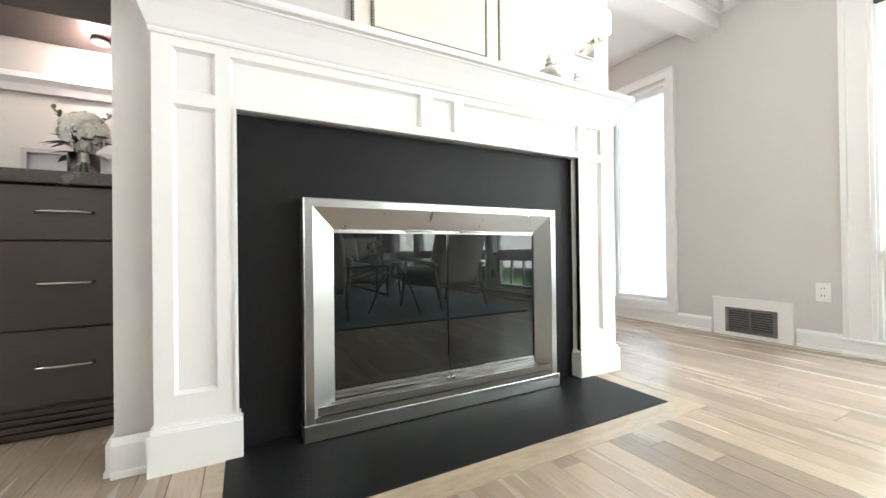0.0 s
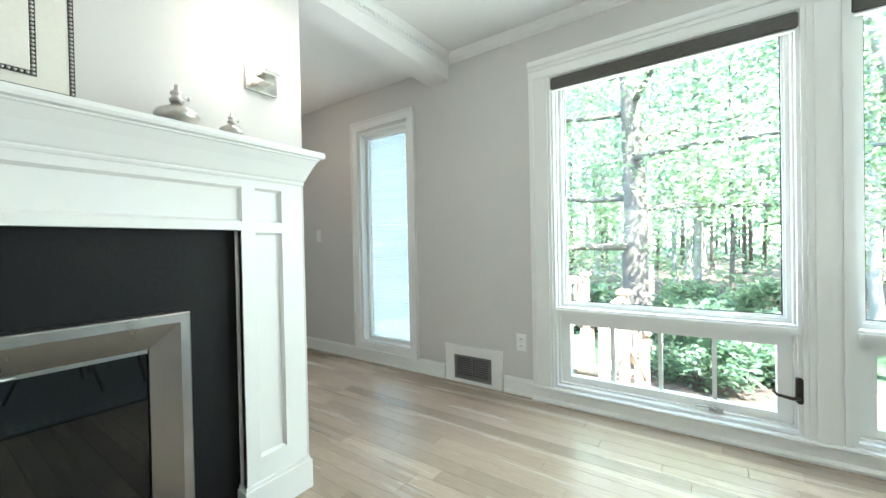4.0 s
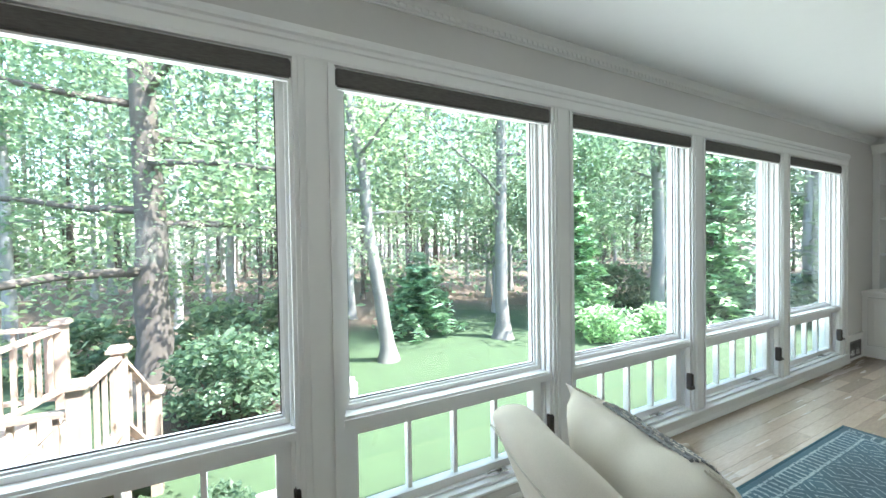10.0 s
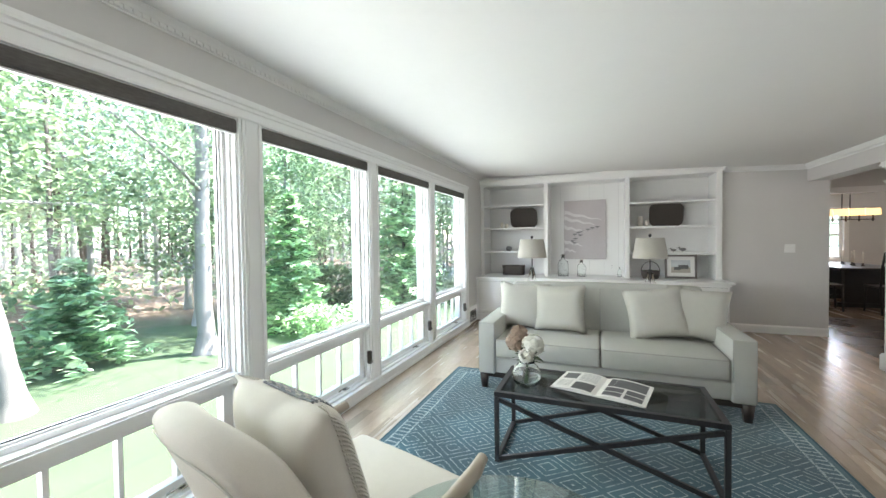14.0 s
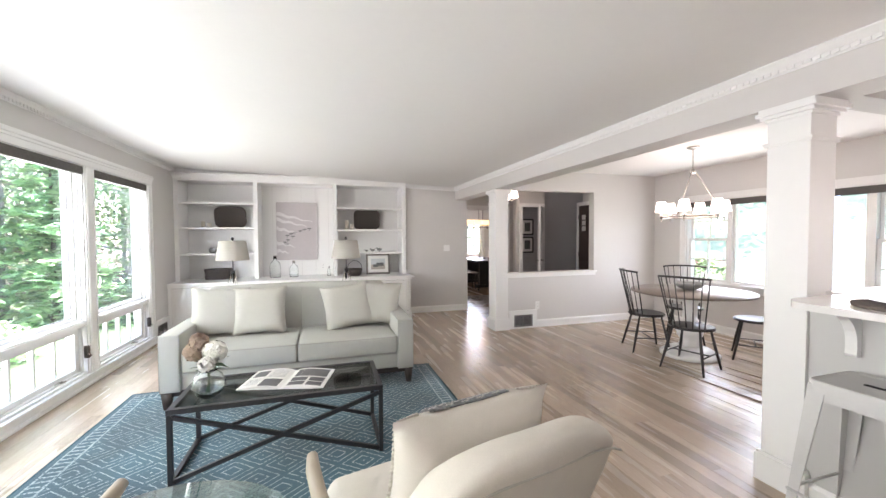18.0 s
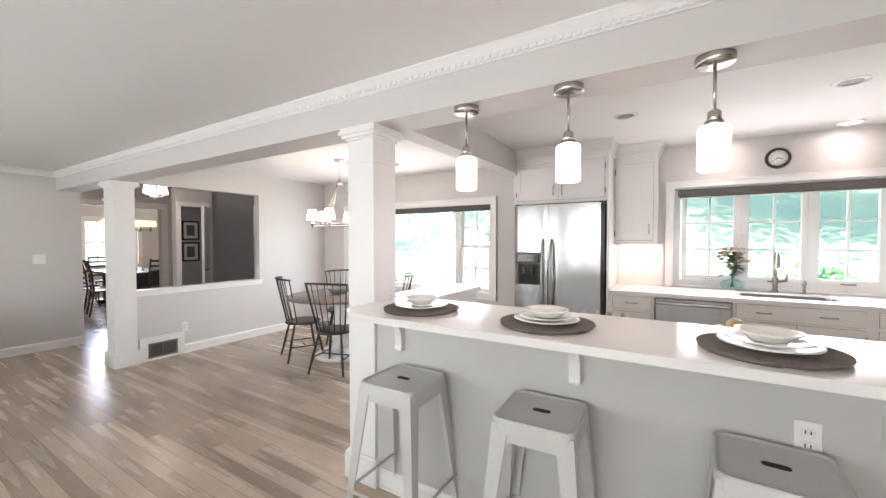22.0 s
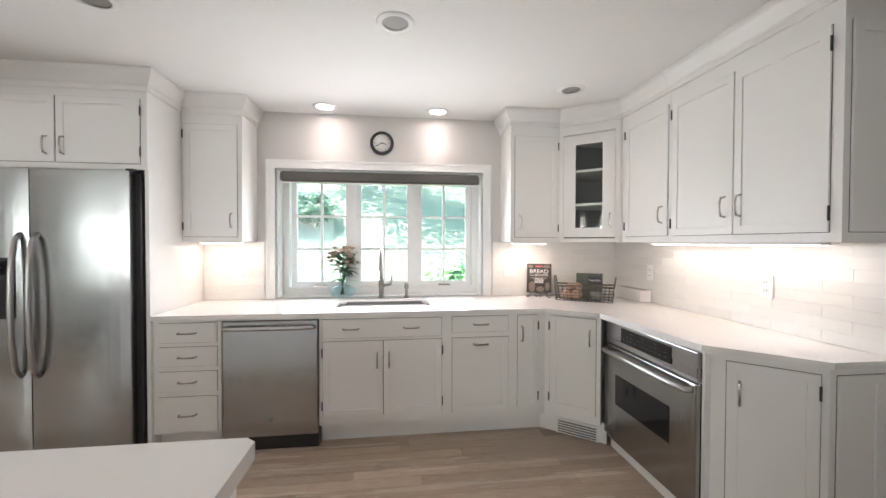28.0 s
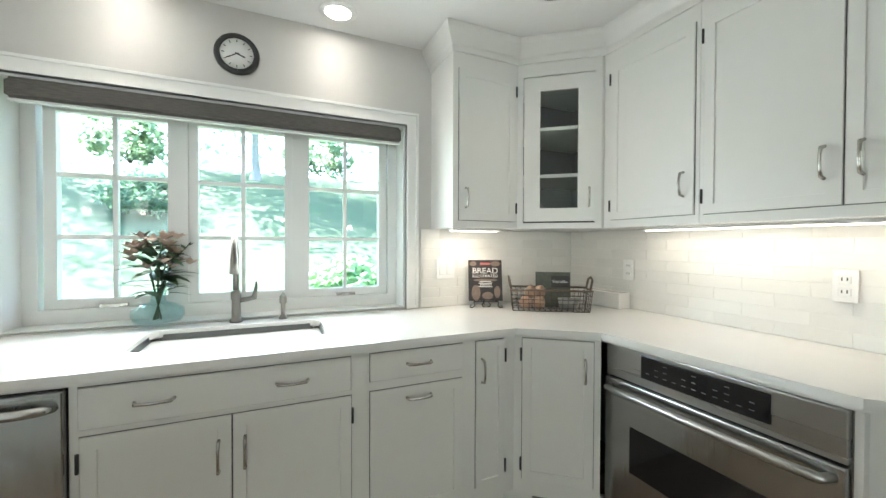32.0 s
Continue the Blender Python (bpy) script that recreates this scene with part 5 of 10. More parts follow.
# cooktop
ck = thing("gas_cooktop", "stainless steel gas cooktop with black cast grates", "cooktop", "", pose(-1.30, 0.40, 0.930))
part("tray", bevelled(-0.245, 0.245, -0.43, 0.43, 0, 0.012, 0.004), STEEL_H, ck)
part("burner_bed", bevelled(-0.235, 0.225, -0.40, 0.40, 0.012, 0.016, 0.002), BLACK, ck)
for j in range(3):
    y = -0.265 + j * 0.265
    g = bmesh.new()
    for x in (-0.10, 0.10):
        box(g, x - 0.10, x + 0.10, y - 0.006, y + 0.006, 0.036, 0.048)
    for yy in (-0.12, 0.12):
        box(g, -0.21, 0.21, y + yy - 0.006, y + yy + 0.006, 0.036, 0.048)
    for x in (-0.205, 0.0, 0.205):
        box(g, x - 0.006, x + 0.006, y - 0.12, y + 0.12, 0.036, 0.048)
        for yy in (-0.115, 0.115):
            box(g, x - 0.007, x + 0.007, y + yy - 0.007, y + yy + 0.007, 0.016, 0.036)
    part("grate", g, IRON, ck)
    for x in ((-0.11, 0.11) if j != 1 else (0.0,)):
        bm = bmesh.new()
        lathe(bm, [(0, 0.016), (0.05, 0.016), (0.05, 0.022), (0.036, 0.024), (0.036, 0.032), (0, 0.034)], 18, pose(x, y, 0))
        part("burner", bm, IRON, ck)
for j in range(5):
    bm = bmesh.new()
    lathe(bm, [(0, 0.012), (0.020, 0.012), (0.020, 0.018), (0.015, 0.022), (0.013, 0.074), (0, 0.076)], 14, pose(-0.212, -0.05 + j * 0.072, 0))
    part("knob", bm, NICKEL, ck)

# pendants
PEND_GLASS = glow("pendant_glass", (1.0, 0.95, 0.88), 0.75)
first = None
for y in (-0.006, 0.487, 0.998):
    m = pose(-0.842, y, 0)
    if first:
        copy_thing(first, m)
    else:
        pd = first = thing("pendant_lamp", "satin nickel pendant with a lit white glass cylinder over the bar", "pendant lamp", "bar pendants", m)
        bm = bmesh.new()
        lathe(bm, [(0, BEAM_Z - 0.030), (0.058, BEAM_Z - 0.030), (0.062, BEAM_Z - 0.026), (0.062, BEAM_Z - 0.001), (0, BEAM_Z - 0.001)], 24)
        part("canopy", bm, NICKEL, pd)
        bm = bmesh.new()
        tube(bm, [(0, 0, 1.87), (0, 0, BEAM_Z - 0.028)], 0.006, 8)
        part("rod", bm, NICKEL, pd)
        bm = bmesh.new()
        lathe(bm, [(0.018, 1.845), (0.022, 1.852), (0.022, 1.88), (0.010, 1.89), (0, 1.89)], 16)
        lathe(bm, [(0.0, 1.830), (0.030, 1.830), (0.030, 1.848), (0, 1.848)], 16)
        part("socket", bm, NICKEL, pd)
        bm = bmesh.new()
        lathe(bm, [(0.0, 1.672), (0.046, 1.672), (0.0495, 1.676), (0.0505, 1.682), (0.0505, 1.818), (0.046, 1.828), (0.0, 1.830)], 28)
        part("shade", bm, PEND_GLASS, pd, "lit white glass cylinder")
    point_lamp("pendant_bulb", (-0.842, y, 1.64), 0.8)

# recessed lights
CAN_LIT = glow("can_lamp_lit", (1.0, 0.93, 0.84), 6.0)
CAN_DIM = material("can_baffle", (0.28, 0.27, 0.26), 0.5, grain=0.05)
for x, y, lit in ((-3.62, 1.262, 1), (-3.62, 2.11, 1), (-2.447, 0.54, 0), (-2.46, 1.786, 0), (-3.085, 2.935, 0)):
    cl = thing("recessed_light", "round white recessed ceiling light" + (", switched on" if lit else ", dim"), "ceiling light", "kitchen downlights", pose(x, y, ZC))
    bm = bmesh.new()
    lathe(bm, [(0.060, -0.006), (0.084, -0.004), (0.088, 0.0), (0.060, 0.0)], 28)
    part("trim_ring", bm, TRIM, cl)
    bm = bmesh.new()
    lathe(bm, [(0.0, -0.002), (0.060, -0.002)], 28)
    part("lamp_face", bm, CAN_LIT if lit else CAN_DIM, cl)
    # one spot per can; added also under the three unlit grey faces
    spot_lamp("can_lamp", (x, y, ZC - 0.02), 3.2, 120)

# backsplash tiles
TILE = material("glazed_white_tile", (0.78, 0.77, 0.74), 0.12, grain=0.02, scale=40, blotch=0.03, bump=0.25, bump_scale=14, per_object=0.04)
GROUT = material("pale_grout", (0.80, 0.79, 0.765), 0.7, grain=0.05, scale=120)


def tiled(name, m, width, z0, z1, tw=0.232, th=0.0585):
    """Running-bond tiles; local x along the wall, -y out of it."""
    bm = bmesh.new()
    box(bm, 0, width, -0.003, 0, z0, z1)
    wall = setting(name, moved(bm, m), GROUT, "white glazed subway tile backsplash", "backsplash")
    rows = int(round((z1 - z0) / th))
    shared = {}
    for r in range(rows):
        x = -(r % 2) * tw / 2
        while x < width - 0.01:
            a, b = max(x, 0) + 0.001, min(x + tw, width) - 0.001
            key = round(b - a, 3)
            if b - a > 0.015:
                if key not in shared:
                    bmt = bmesh.new()
                    vs = box(bmt, 0, b - a, -0.0046, -0.003, 0, (z1 - z0) / rows - 0.0014)
                    bmesh.ops.bevel(bmt, geom=[e for e in bmt.edges if all(v.co.y < -0.004 for v in e.verts)], offset=0.0008, segments=1, affect="EDGES")
                    shared[key] = mesh_of("tile", bmt, TILE)
                t = new("tile", shared[key])
                t.parent = wall
                t.matrix_basis = m @ pose(a, random.uniform(-0.0003, 0.0003), z0 + r * (z1 - z0) / rows + 0.001, random.uniform(-0.22, 0.22), 0, random.uniform(-0.08, 0.08))
            x += tw


tiled("backsplash_north", face(WEST, NORTH, 0, 0), -1.905 - WEST, 0.931, 1.377)
tiled("backsplash_west_1", face(WEST, 0.335, 0, 90), 0.44, 0.931, 1.377)
tiled("backsplash_west_2", face(WEST, 2.59, 0, 90), NORTH - 2.59, 0.931, 1.377)
bm = bmesh.new()
box(bm, -1.904, -1.895, NORTH - 0.012, NORTH, 0.931, 1.377)
setting("backsplash_edge", bm, NICKEL, "thin metal tile edge", "trim")
outlet(pose(-2.412, NORTH - 0.010, 1.15, 0, 0, 180))
outlet(pose(-3.31, NORTH - 0.010, 1.15, 0, 0, 180))
outlet(pose(WEST + 0.010, 0.624, 1.13, 0, 0, -90))
outlet(pose(WEST + 0.010, 2.74, 1.15, 0, 0, -90), 2)
ledge = thing("splash_ledge", "white quartz ledge in the counter corner", "ledge")
part("slab", bevelled(-3.63, -3.30, NORTH - 0.10, NORTH - 0.010, 0.931, 1.02, 0.004), QUARTZ, ledge)

# wall clock
cl = thing("wall_clock", "round black-rimmed wall clock with a white dial at twenty to four", "clock", "", pose(WEST, 1.678, 2.168, 90, 0, 90) @ Matrix.Scale(0.9, 4))
bm = bmesh.new()
lathe(bm, [(0.0, 0.0), (0.10, 0.0), (0.106, 0.012), (0.100, 0.028), (0.090, 0.032), (0.080, 0.026), (0.076, 0.018), (0, 0.018)], 40)
part("rim", bm, BLACK, cl)
DIAL = material("clock_dial", (0.78, 0.78, 0.76), 0.5, grain=0.02)
bm = bmesh.new()
lathe(bm, [(0.0, 0.0185), (0.077, 0.0185), (0.077, 0.020), (0, 0.020)], 40)
part("dial", bm, DIAL, cl)
for k in range(12):
    bm = bmesh.new()
    box(bm, -0.002, 0.002, 0.058, 0.070, 0.020, 0.0208, pose(0, 0, 0, 0, 0, 30 * k))
    part("hour_mark", bm, IRON, cl)
for a, l, w in ((-110, 0.040, 0.0035), (-240, 0.056, 0.0025)):
    bm = bmesh.new()
    box(bm, -w, w, -0.008, l, 0.0215, 0.0225, pose(0, 0, 0, 0, 0, a))
    part("clock_hand", bm, IRON, cl)


# ---- living room ----
def fabric(name, colour, bump=0.35, scale=420):
    return material(name, colour, 0.95, grain=0.10, scale=scale, blotch=0.04, bump=bump, bump_scale=scale * 1.4, spec=0.2)


LINEN = fabric("grey_linen", (0.43, 0.43, 0.395))
CREAM_FAB = fabric("cream_upholstery", (0.62, 0.585, 0.525))
# for piping and seams: linen darkened to draw the thin shadow along them
SEAM_SHADE = fabric("linen_seam_shade", (0.36, 0.36, 0.33))
PILLOW_FAB = fabric("pale_linen_pillow", (0.47, 0.46, 0.415))
ESPRESSO = material("espresso_wood", (0.035, 0.026, 0.022), 0.4, grain=0.25, scale=60, stretch=(1, 1, 0.15))
ASH = material("grey_ash_wood", (0.36, 0.31, 0.24), 0.45, grain=0.2, scale=50, stretch=(1, 0.15, 1))


def spaced(c, half, r, n):
    """Where a grid line lies on a side: three steps within each rounded edge, even between."""
    i = round((c + 1) / 2 * n)
    if i <= 3:
        return -half + r * i / 3
    if i >= n - 3:
        return half - r * (n - i) / 3
    return -half + r + (2 * half - 2 * r) * (i - 3) / (n - 6)


def soft_box(x0, x1, y0, y1, z0, z1, r=0.03, puff=0.0, n=8):
    """An upholstered block: rounded edges, faces swelling a little."""
    bm = bmesh.new()
    cx, cy, cz = (x0 + x1) / 2, (y0 + y1) / 2, (z0 + z1) / 2
    h = Vector(((x1 - x0) / 2, (y1 - y0) / 2, (z1 - z0) / 2))
    bmesh.ops.create_cube(bm, size=2)
    bmesh.ops.subdivide_edges(bm, edges=bm.edges[:], cuts=n - 1, use_grid_fill=True)
    r = min(r, *h)
    for v in bm.verts:
        u = v.co.copy()
        p = Vector((spaced(u.x, h.x, r, n), spaced(u.y, h.y, r, n), spaced(u.z, h.z, r, n)))
        u = Vector((p.x / h.x, p.y / h.y, p.z / h.z))
        q = Vector([max(-(a - r), min(a - r, b)) for a, b in zip(h, p)])
        d = p - q
        if d.length > 1e-9:
            p = q + d.normalized() * r
        s = [1 - abs(c) ** 2 for c in u]
        if puff:
            p += Vector((math.copysign(1, u.x) * (abs(u.x) > 0.99) * s[1] * s[2], math.copysign(1, u.y) * (abs(u.y) > 0.99) * s[0] * s[2], math.copysign(1, u.z) * (abs(u.z) > 0.99) * s[0] * s[1])) * puff
        v.co = p + Vector((cx, cy, cz))
    for f in bm.faces:
        f.smooth = True
    return bm


def pillow_mesh(w, h, t, n=16, seed=0):
    """A stuffed pillow standing in x and z, plump in the middle, corners drawn out, softly creased."""
    bm = bmesh.new()
    rnd = random.Random(seed)
    grid = {}
    for side in (-1, 1):
        for i in range(n + 1):
            for j in range(n + 1):
                a, b = 2 * i / n - 1, 2 * j / n - 1
                edge = i in (0, n) or j in (0, n)
                if edge and (0, i, j) in grid:
                    grid[side, i, j] = grid[0, i, j]
                    continue
                k = (1 - a ** 4) ** 0.62 * (1 - b ** 4) ** 0.62
                pull = 1.0 - 0.10 * (1 - a * a) * b ** 4 - 0.10 * (1 - b * b) * a ** 4
                y = side * t / 2 * k * (1 + 0.10 * noise.noise((a * 2.1 + seed, b * 2.1, side)))
                v = bm.verts.new((a * w / 2 * pull, y, h / 2 + b * h / 2 * pull + 0.01 * noise.noise((a * 3, b * 3, seed + 5.0))))
                grid[side, i, j] = v
                if edge:
                    grid[0, i, j] = v
    for side in (-1, 1):
        for i in range(n):
            for j in range(n):
                vs = [grid[side, i, j], grid[side, i + 1, j], grid[side, i + 1, j + 1], grid[side, i, j + 1]]
                bm.faces.new(vs if side < 0 else vs[::-1]).smooth = True
    return bm


# rug
def rug_material():
    m = bpy.data.materials.new("teal_rug")
    m.use_nodes = True
    nt = m.node_tree
    b = nt.nodes["Principled BSDF"]
    b.inputs["Roughness"].default_value = 0.95
    b.inputs["Specular IOR Level"].default_value = 0.15
    b.inputs["Sheen Weight"].default_value = 0.3

    def node(kind, **sets):
        n = nt.nodes.new("ShaderNode" + kind)
        for k, v in sets.items():
            n.inputs[int(k[1:])].default_value = v
        return n

    def calc(op, a, c=None, cc=None):
        n = nt.nodes.new("ShaderNodeMath")
        n.operation = op
        for k, v in enumerate((a, c, cc)):
            if v is None:
                continue
            if isinstance(v, (int, float)):
                n.inputs[k].default_value = v
            else:
                nt.links.new(v, n.inputs[k])
        return n.outputs[0]

    tc = nt.nodes.new("ShaderNodeTexCoord")
    sep = nt.nodes.new("ShaderNodeSeparateXYZ")
    warp = nt.nodes.new("ShaderNodeTexNoise")
    warp.inputs["Scale"].default_value = 30
    nt.links.new(tc.outputs["Object"], warp.inputs["Vector"])
    nt.links.new(tc.outputs["Object"], sep.inputs[0])
    w = calc("MULTIPLY", calc("SUBTRACT", warp.outputs[0], 0.5), 0.012)
    x, y = calc("ADD", sep.outputs[0], w), calc("ADD", sep.outputs[1], w)

    def tri(v, period):
        return calc("ABSOLUTE", calc("SUBTRACT", calc("FRACT", calc("DIVIDE", v, period)), 0.5))

    u, v = tri(x, 0.30), tri(y, 0.25)
    diamond = calc("ADD", u, v)                          # 0..1 across a lozenge
    rings = calc("FRACT", calc("MULTIPLY", diamond, 5.0))
    line = calc("LESS_THAN", rings, 0.17)
    blob = nt.nodes.new("ShaderNodeTexNoise")
    blob.inputs["Scale"].default_value = 75
    nt.links.new(tc.outputs["Object"], blob.inputs["Vector"])
    broken = calc("GREATER_THAN", blob.outputs[0], 0.43)
    fade = nt.nodes.new("ShaderNodeTexNoise")
    fade.inputs["Scale"].default_value = 1.6
    nt.links.new(tc.outputs["Object"], fade.inputs["Vector"])
    dx = calc("SUBTRACT", 1.335, calc("ABSOLUTE", calc("SUBTRACT", x, 1.85)))
    dy = calc("SUBTRACT", 1.77, calc("ABSOLUTE", calc("SUBTRACT", y, -1.4725)))
    rim = calc("MINIMUM", dx, dy)
    on_side = calc("LESS_THAN", dx, dy)
    along = calc("ADD", calc("MULTIPLY", on_side, y), calc("MULTIPLY", calc("SUBTRACT", 1.0, on_side), x))
    dashes = calc("LESS_THAN", calc("FRACT", calc("DIVIDE", along, 0.048)), 0.30)
    edge_line = calc("LESS_THAN", calc("ABSOLUTE", calc("SUBTRACT", rim, 0.125)), 0.007)
    edge_line = calc("MAXIMUM", edge_line, calc("LESS_THAN", calc("ABSOLUTE", calc("SUBTRACT", rim, 0.035)), 0.006))
    within = calc("MULTIPLY", calc("GREATER_THAN", rim, 0.035), calc("LESS_THAN", rim, 0.125))
    border = calc("MAXIMUM", edge_line, calc("MULTIPLY", dashes, within))
    line = calc("MAXIMUM", border, calc("MULTIPLY", line, calc("GREATER_THAN", rim, 0.14)))
    mask = calc("MULTIPLY", calc("MULTIPLY", line, broken), calc("ADD", fade.outputs[0], 0.22))
    mix = nt.nodes.new("ShaderNodeMix")
    mix.data_type = "RGBA"
    nt.links.new(mask, mix.inputs["Factor"])
    ramp = nt.nodes.new("ShaderNodeValToRGB")
    ramp.color_ramp.elements[0].color, ramp.color_ramp.elements[1].color = (0.022, 0.062, 0.082, 1), (0.036, 0.110, 0.145, 1)
    ramp.color_ramp.elements[0].position, ramp.color_ramp.elements[1].position = 0.35, 0.65
    nt.links.new(fade.outputs[0], ramp.inputs[0])
    nt.links.new(ramp.outputs[0], mix.inputs["A"])
    mix.inputs["B"].default_value = (0.40, 0.47, 0.47, 1)
    nt.links.new(mix.outputs["Result"], b.inputs["Base Color"])
    bp = nt.nodes.new("ShaderNodeBump")
    bp.inputs["Strength"].default_value, bp.inputs["Distance"].default_value = 0.5, 0.004
    nt.links.new(calc("ADD", blob.outputs[0], mask), bp.inputs["Height"])
    nt.links.new(bp.outputs[0], b.inputs["Normal"])
    return m


RUG = rug_material()
RUG_EDGE = fabric("rug_binding", (0.04, 0.09, 0.11))
rg = thing("area_rug", "teal distressed wool rug with pale concentric diamonds", "rug")
part("carpet", bevelled(0.515, 3.185, -3.245, 0.30, 0.001, 0.011, 0.004), RUG, rg)
bm = bmesh.new()
for a in ((0.50, 0.5145, -3.26, 0.315), (3.1855, 3.20, -3.26, 0.315), (0.5145, 3.1855, -3.26, -3.2455), (0.5145, 3.1855, 0.3005, 0.315)):
    box(bm, *a, 0.001, 0.009)
part("binding", bm, RUG_EDGE, rg)

# sofa
sf = thing("sofa", "pale grey linen two-cushion sofa on dark tapered legs", "sofa", "", pose(1.80, -3.24, 0))
X, Y0, Y1 = 1.03, -0.46, 0.47           # half width, back, front
part("base", soft_box(-X + 0.02, X - 0.02, Y0 + 0.03, Y1 - 0.03, 0.155, 0.30, 0.02), LINEN, sf)
part("plinth", bevelled(-X + 0.05, X - 0.05, Y0 + 0.06, Y1 - 0.05, 0.105, 0.155, 0.006), ESPRESSO, sf)
for s in (-1, 1):
    arm = part("arm", soft_box(min(s * X, s * (X - 0.15)), max(s * X, s * (X - 0.15)), Y0 + 0.02, Y1, 0.15, 0.615, 0.016, 0.005), LINEN, sf)
    bm = bmesh.new()
    xa, xb = s * (X - 0.006), s * (X - 0.144)
    tube(bm, [(xa, Y1 - 0.004, 0.16), (xa, Y1 - 0.004, 0.609), (xb, Y1 - 0.004, 0.609), (xb, Y1 - 0.004, 0.30)], 0.004, 6)
    for xx in (xa, xb):
        tube(bm, [(xx, Y1 - 0.006, 0.610), (xx, Y0 + 0.04, 0.610)], 0.0035, 6)
    part("piping", bm, SEAM_SHADE, arm)
bk = part("backrest", moved(soft_box(-X + 0.16, X - 0.16, -0.10, 0.09, 0.28, 0.90, 0.05, 0.015, 12), pose(0, -0.30, 0, 6, 0, 0)), LINEN, sf)
bm = bmesh.new()
tube(bm, [(0, -0.176, 0.47), (0, -0.205, 0.70), (0, -0.225, 0.875)], 0.004, 6)
part("seam", bm, SEAM_SHADE, bk)
for s in (-1, 1):
    x0, x1 = sorted((s * 0.004, s * (X - 0.155)))
    c = part("seat_cushion", soft_box(x0, x1, -0.23, Y1 - 0.005, 0.302, 0.462, 0.022, 0.016, 14), LINEN, sf)
    for z in (0.311, 0.454):
        bm = bmesh.new()
        tube(bm, [(x0 + 0.007, -0.2, z), (x0 + 0.007, Y1 - 0.014, z), (x0 + 0.03, Y1 - 0.009, z), ((x0 + x1) / 2, Y1 - 0.007, z), (x1 - 0.03, Y1 - 0.009, z), (x1 - 0.007, Y1 - 0.014, z), (x1 - 0.007, -0.2, z)], 0.0055, 6)
        part("piping", bm, SEAM_SHADE, c)
for x in (-X + 0.045, X - 0.045):
    for y in (Y0 + 0.09, Y1 - 0.05):
        bm = bmesh.new()
        lathe(bm, [(0, 0), (0.030, 0), (0.052, 0.155), (0, 0.155)], 4, pose(x, y, 0, 0, 0, 45))
        part("leg", bm, ESPRESSO, sf)
for k, (x, y, w, rz, rx, rr) in enumerate(((0.72, 0.00, 0.50, 6, 14, -3), (0.36, 0.05, 0.49, -4, 16, 2), (-0.49, 0.05, 0.50, 6, 17, 7), (-0.74, 0.00, 0.48, -8, 14, -5))):
    pl = solid("throw_pillow", pillow_mesh(w, 0.46, 0.19, seed=k), PILLOW_FAB, "plump pale linen throw pillow leaning on the sofa back", "pillow", "sofa pillows",
               pose(1.80 + x, -3.24 + y - 0.02, 0.47, rx, rr, rz))

# coffee table
ct2 = thing("coffee_table", "black iron coffee table with crossed sides and a smoked glass top", "table")
cx0, cx1, cy0, cy1, ch = 1.215, 2.405, -2.205, -1.69, 0.412
tb = 0.013
for x in (cx0 + tb, cx1 - tb):
    for y in (cy0 + tb, cy1 - tb):
        part("leg", bevelled(x - tb, x + tb, y - tb, y + tb, 0.011, ch - 0.002, 0.002), IRON, ct2)
bm = bmesh.new()
box(bm, cx0, cx1, cy0, cy0 + 0.03, ch, ch + 0.028)
box(bm, cx0, cx1, cy1 - 0.03, cy1, ch, ch + 0.028)
box(bm, cx0, cx0 + 0.03, cy0 + 0.03, cy1 - 0.03, ch, ch + 0.028)
box(bm, cx1 - 0.03, cx1, cy0 + 0.03, cy1 - 0.03, ch, ch + 0.028)
part("top_frame", bm, IRON, ct2)
for x in (cx0 + tb, cx1 - tb):
    part("foot_rail", bevelled(x - tb, x + tb, cy0 + 2 * tb, cy1 - 2 * tb, 0.013, 0.039, 0.002), IRON, ct2)
for y in (cy0 + tb, cy1 - tb):
    for xa, xb, dy in ((cx0 + 2 * tb, cx1 - 2 * tb, 0), (cx1 - 2 * tb, cx0 + 2 * tb, 0.0015)):
        a, b = Vector((xa, y + dy, 0.032)), Vector((xb, y + dy, ch - 0.02))
        L = (b - a).length
        bm = bmesh.new()
        box(bm, 0, L, -0.010, 0.010, -0.012, 0.012, Matrix.Translation(a) @ (b - a).to_track_quat("X", "Z").to_matrix().to_4x4())
        part("cross_bar", bm, IRON, ct2)
p = part("glass_top", bevelled(cx0 + 0.031, cx1 - 0.031, cy0 + 0.031, cy1 - 0.031, ch + 0.018, ch + 0.026, 0.002), SMOKED, ct2, "smoked clear glass top")
CT = ch + 0.0265

# flowers
PETAL_W = material("white_petals", (0.80, 0.79, 0.72), 0.8, grain=0.08, scale=80)
PETAL_P = material("dusty_pink_petals", (0.36, 0.26, 0.20), 0.8, grain=0.2, scale=80)
PETAL_PK = material("peach_petals", (0.58, 0.42, 0.34), 0.75, grain=0.2, scale=70)


def blown_glass(name, tint):
    """Thick clear glass that bends what is seen through it."""
    m = bpy.data.materials.new(name)
    m.use_nodes = True
    b = m.node_tree.nodes["Principled BSDF"]
    b.inputs["Base Color"].default_value = (*tint, 1)
    b.inputs["Roughness"].default_value, b.inputs["IOR"].default_value, b.inputs["Transmission Weight"].default_value = 0.0, 1.45, 1.0
    return m


LEAF = material("dark_green_leaf", (0.045, 0.095, 0.035), 0.5, grain=0.25, scale=60)
EUCA = material("eucalyptus_leaf", (0.15, 0.22, 0.15), 0.7, grain=0.2, scale=60)
WATER_GLASS = blown_glass("vase_glass", (0.97, 0.99, 0.985))
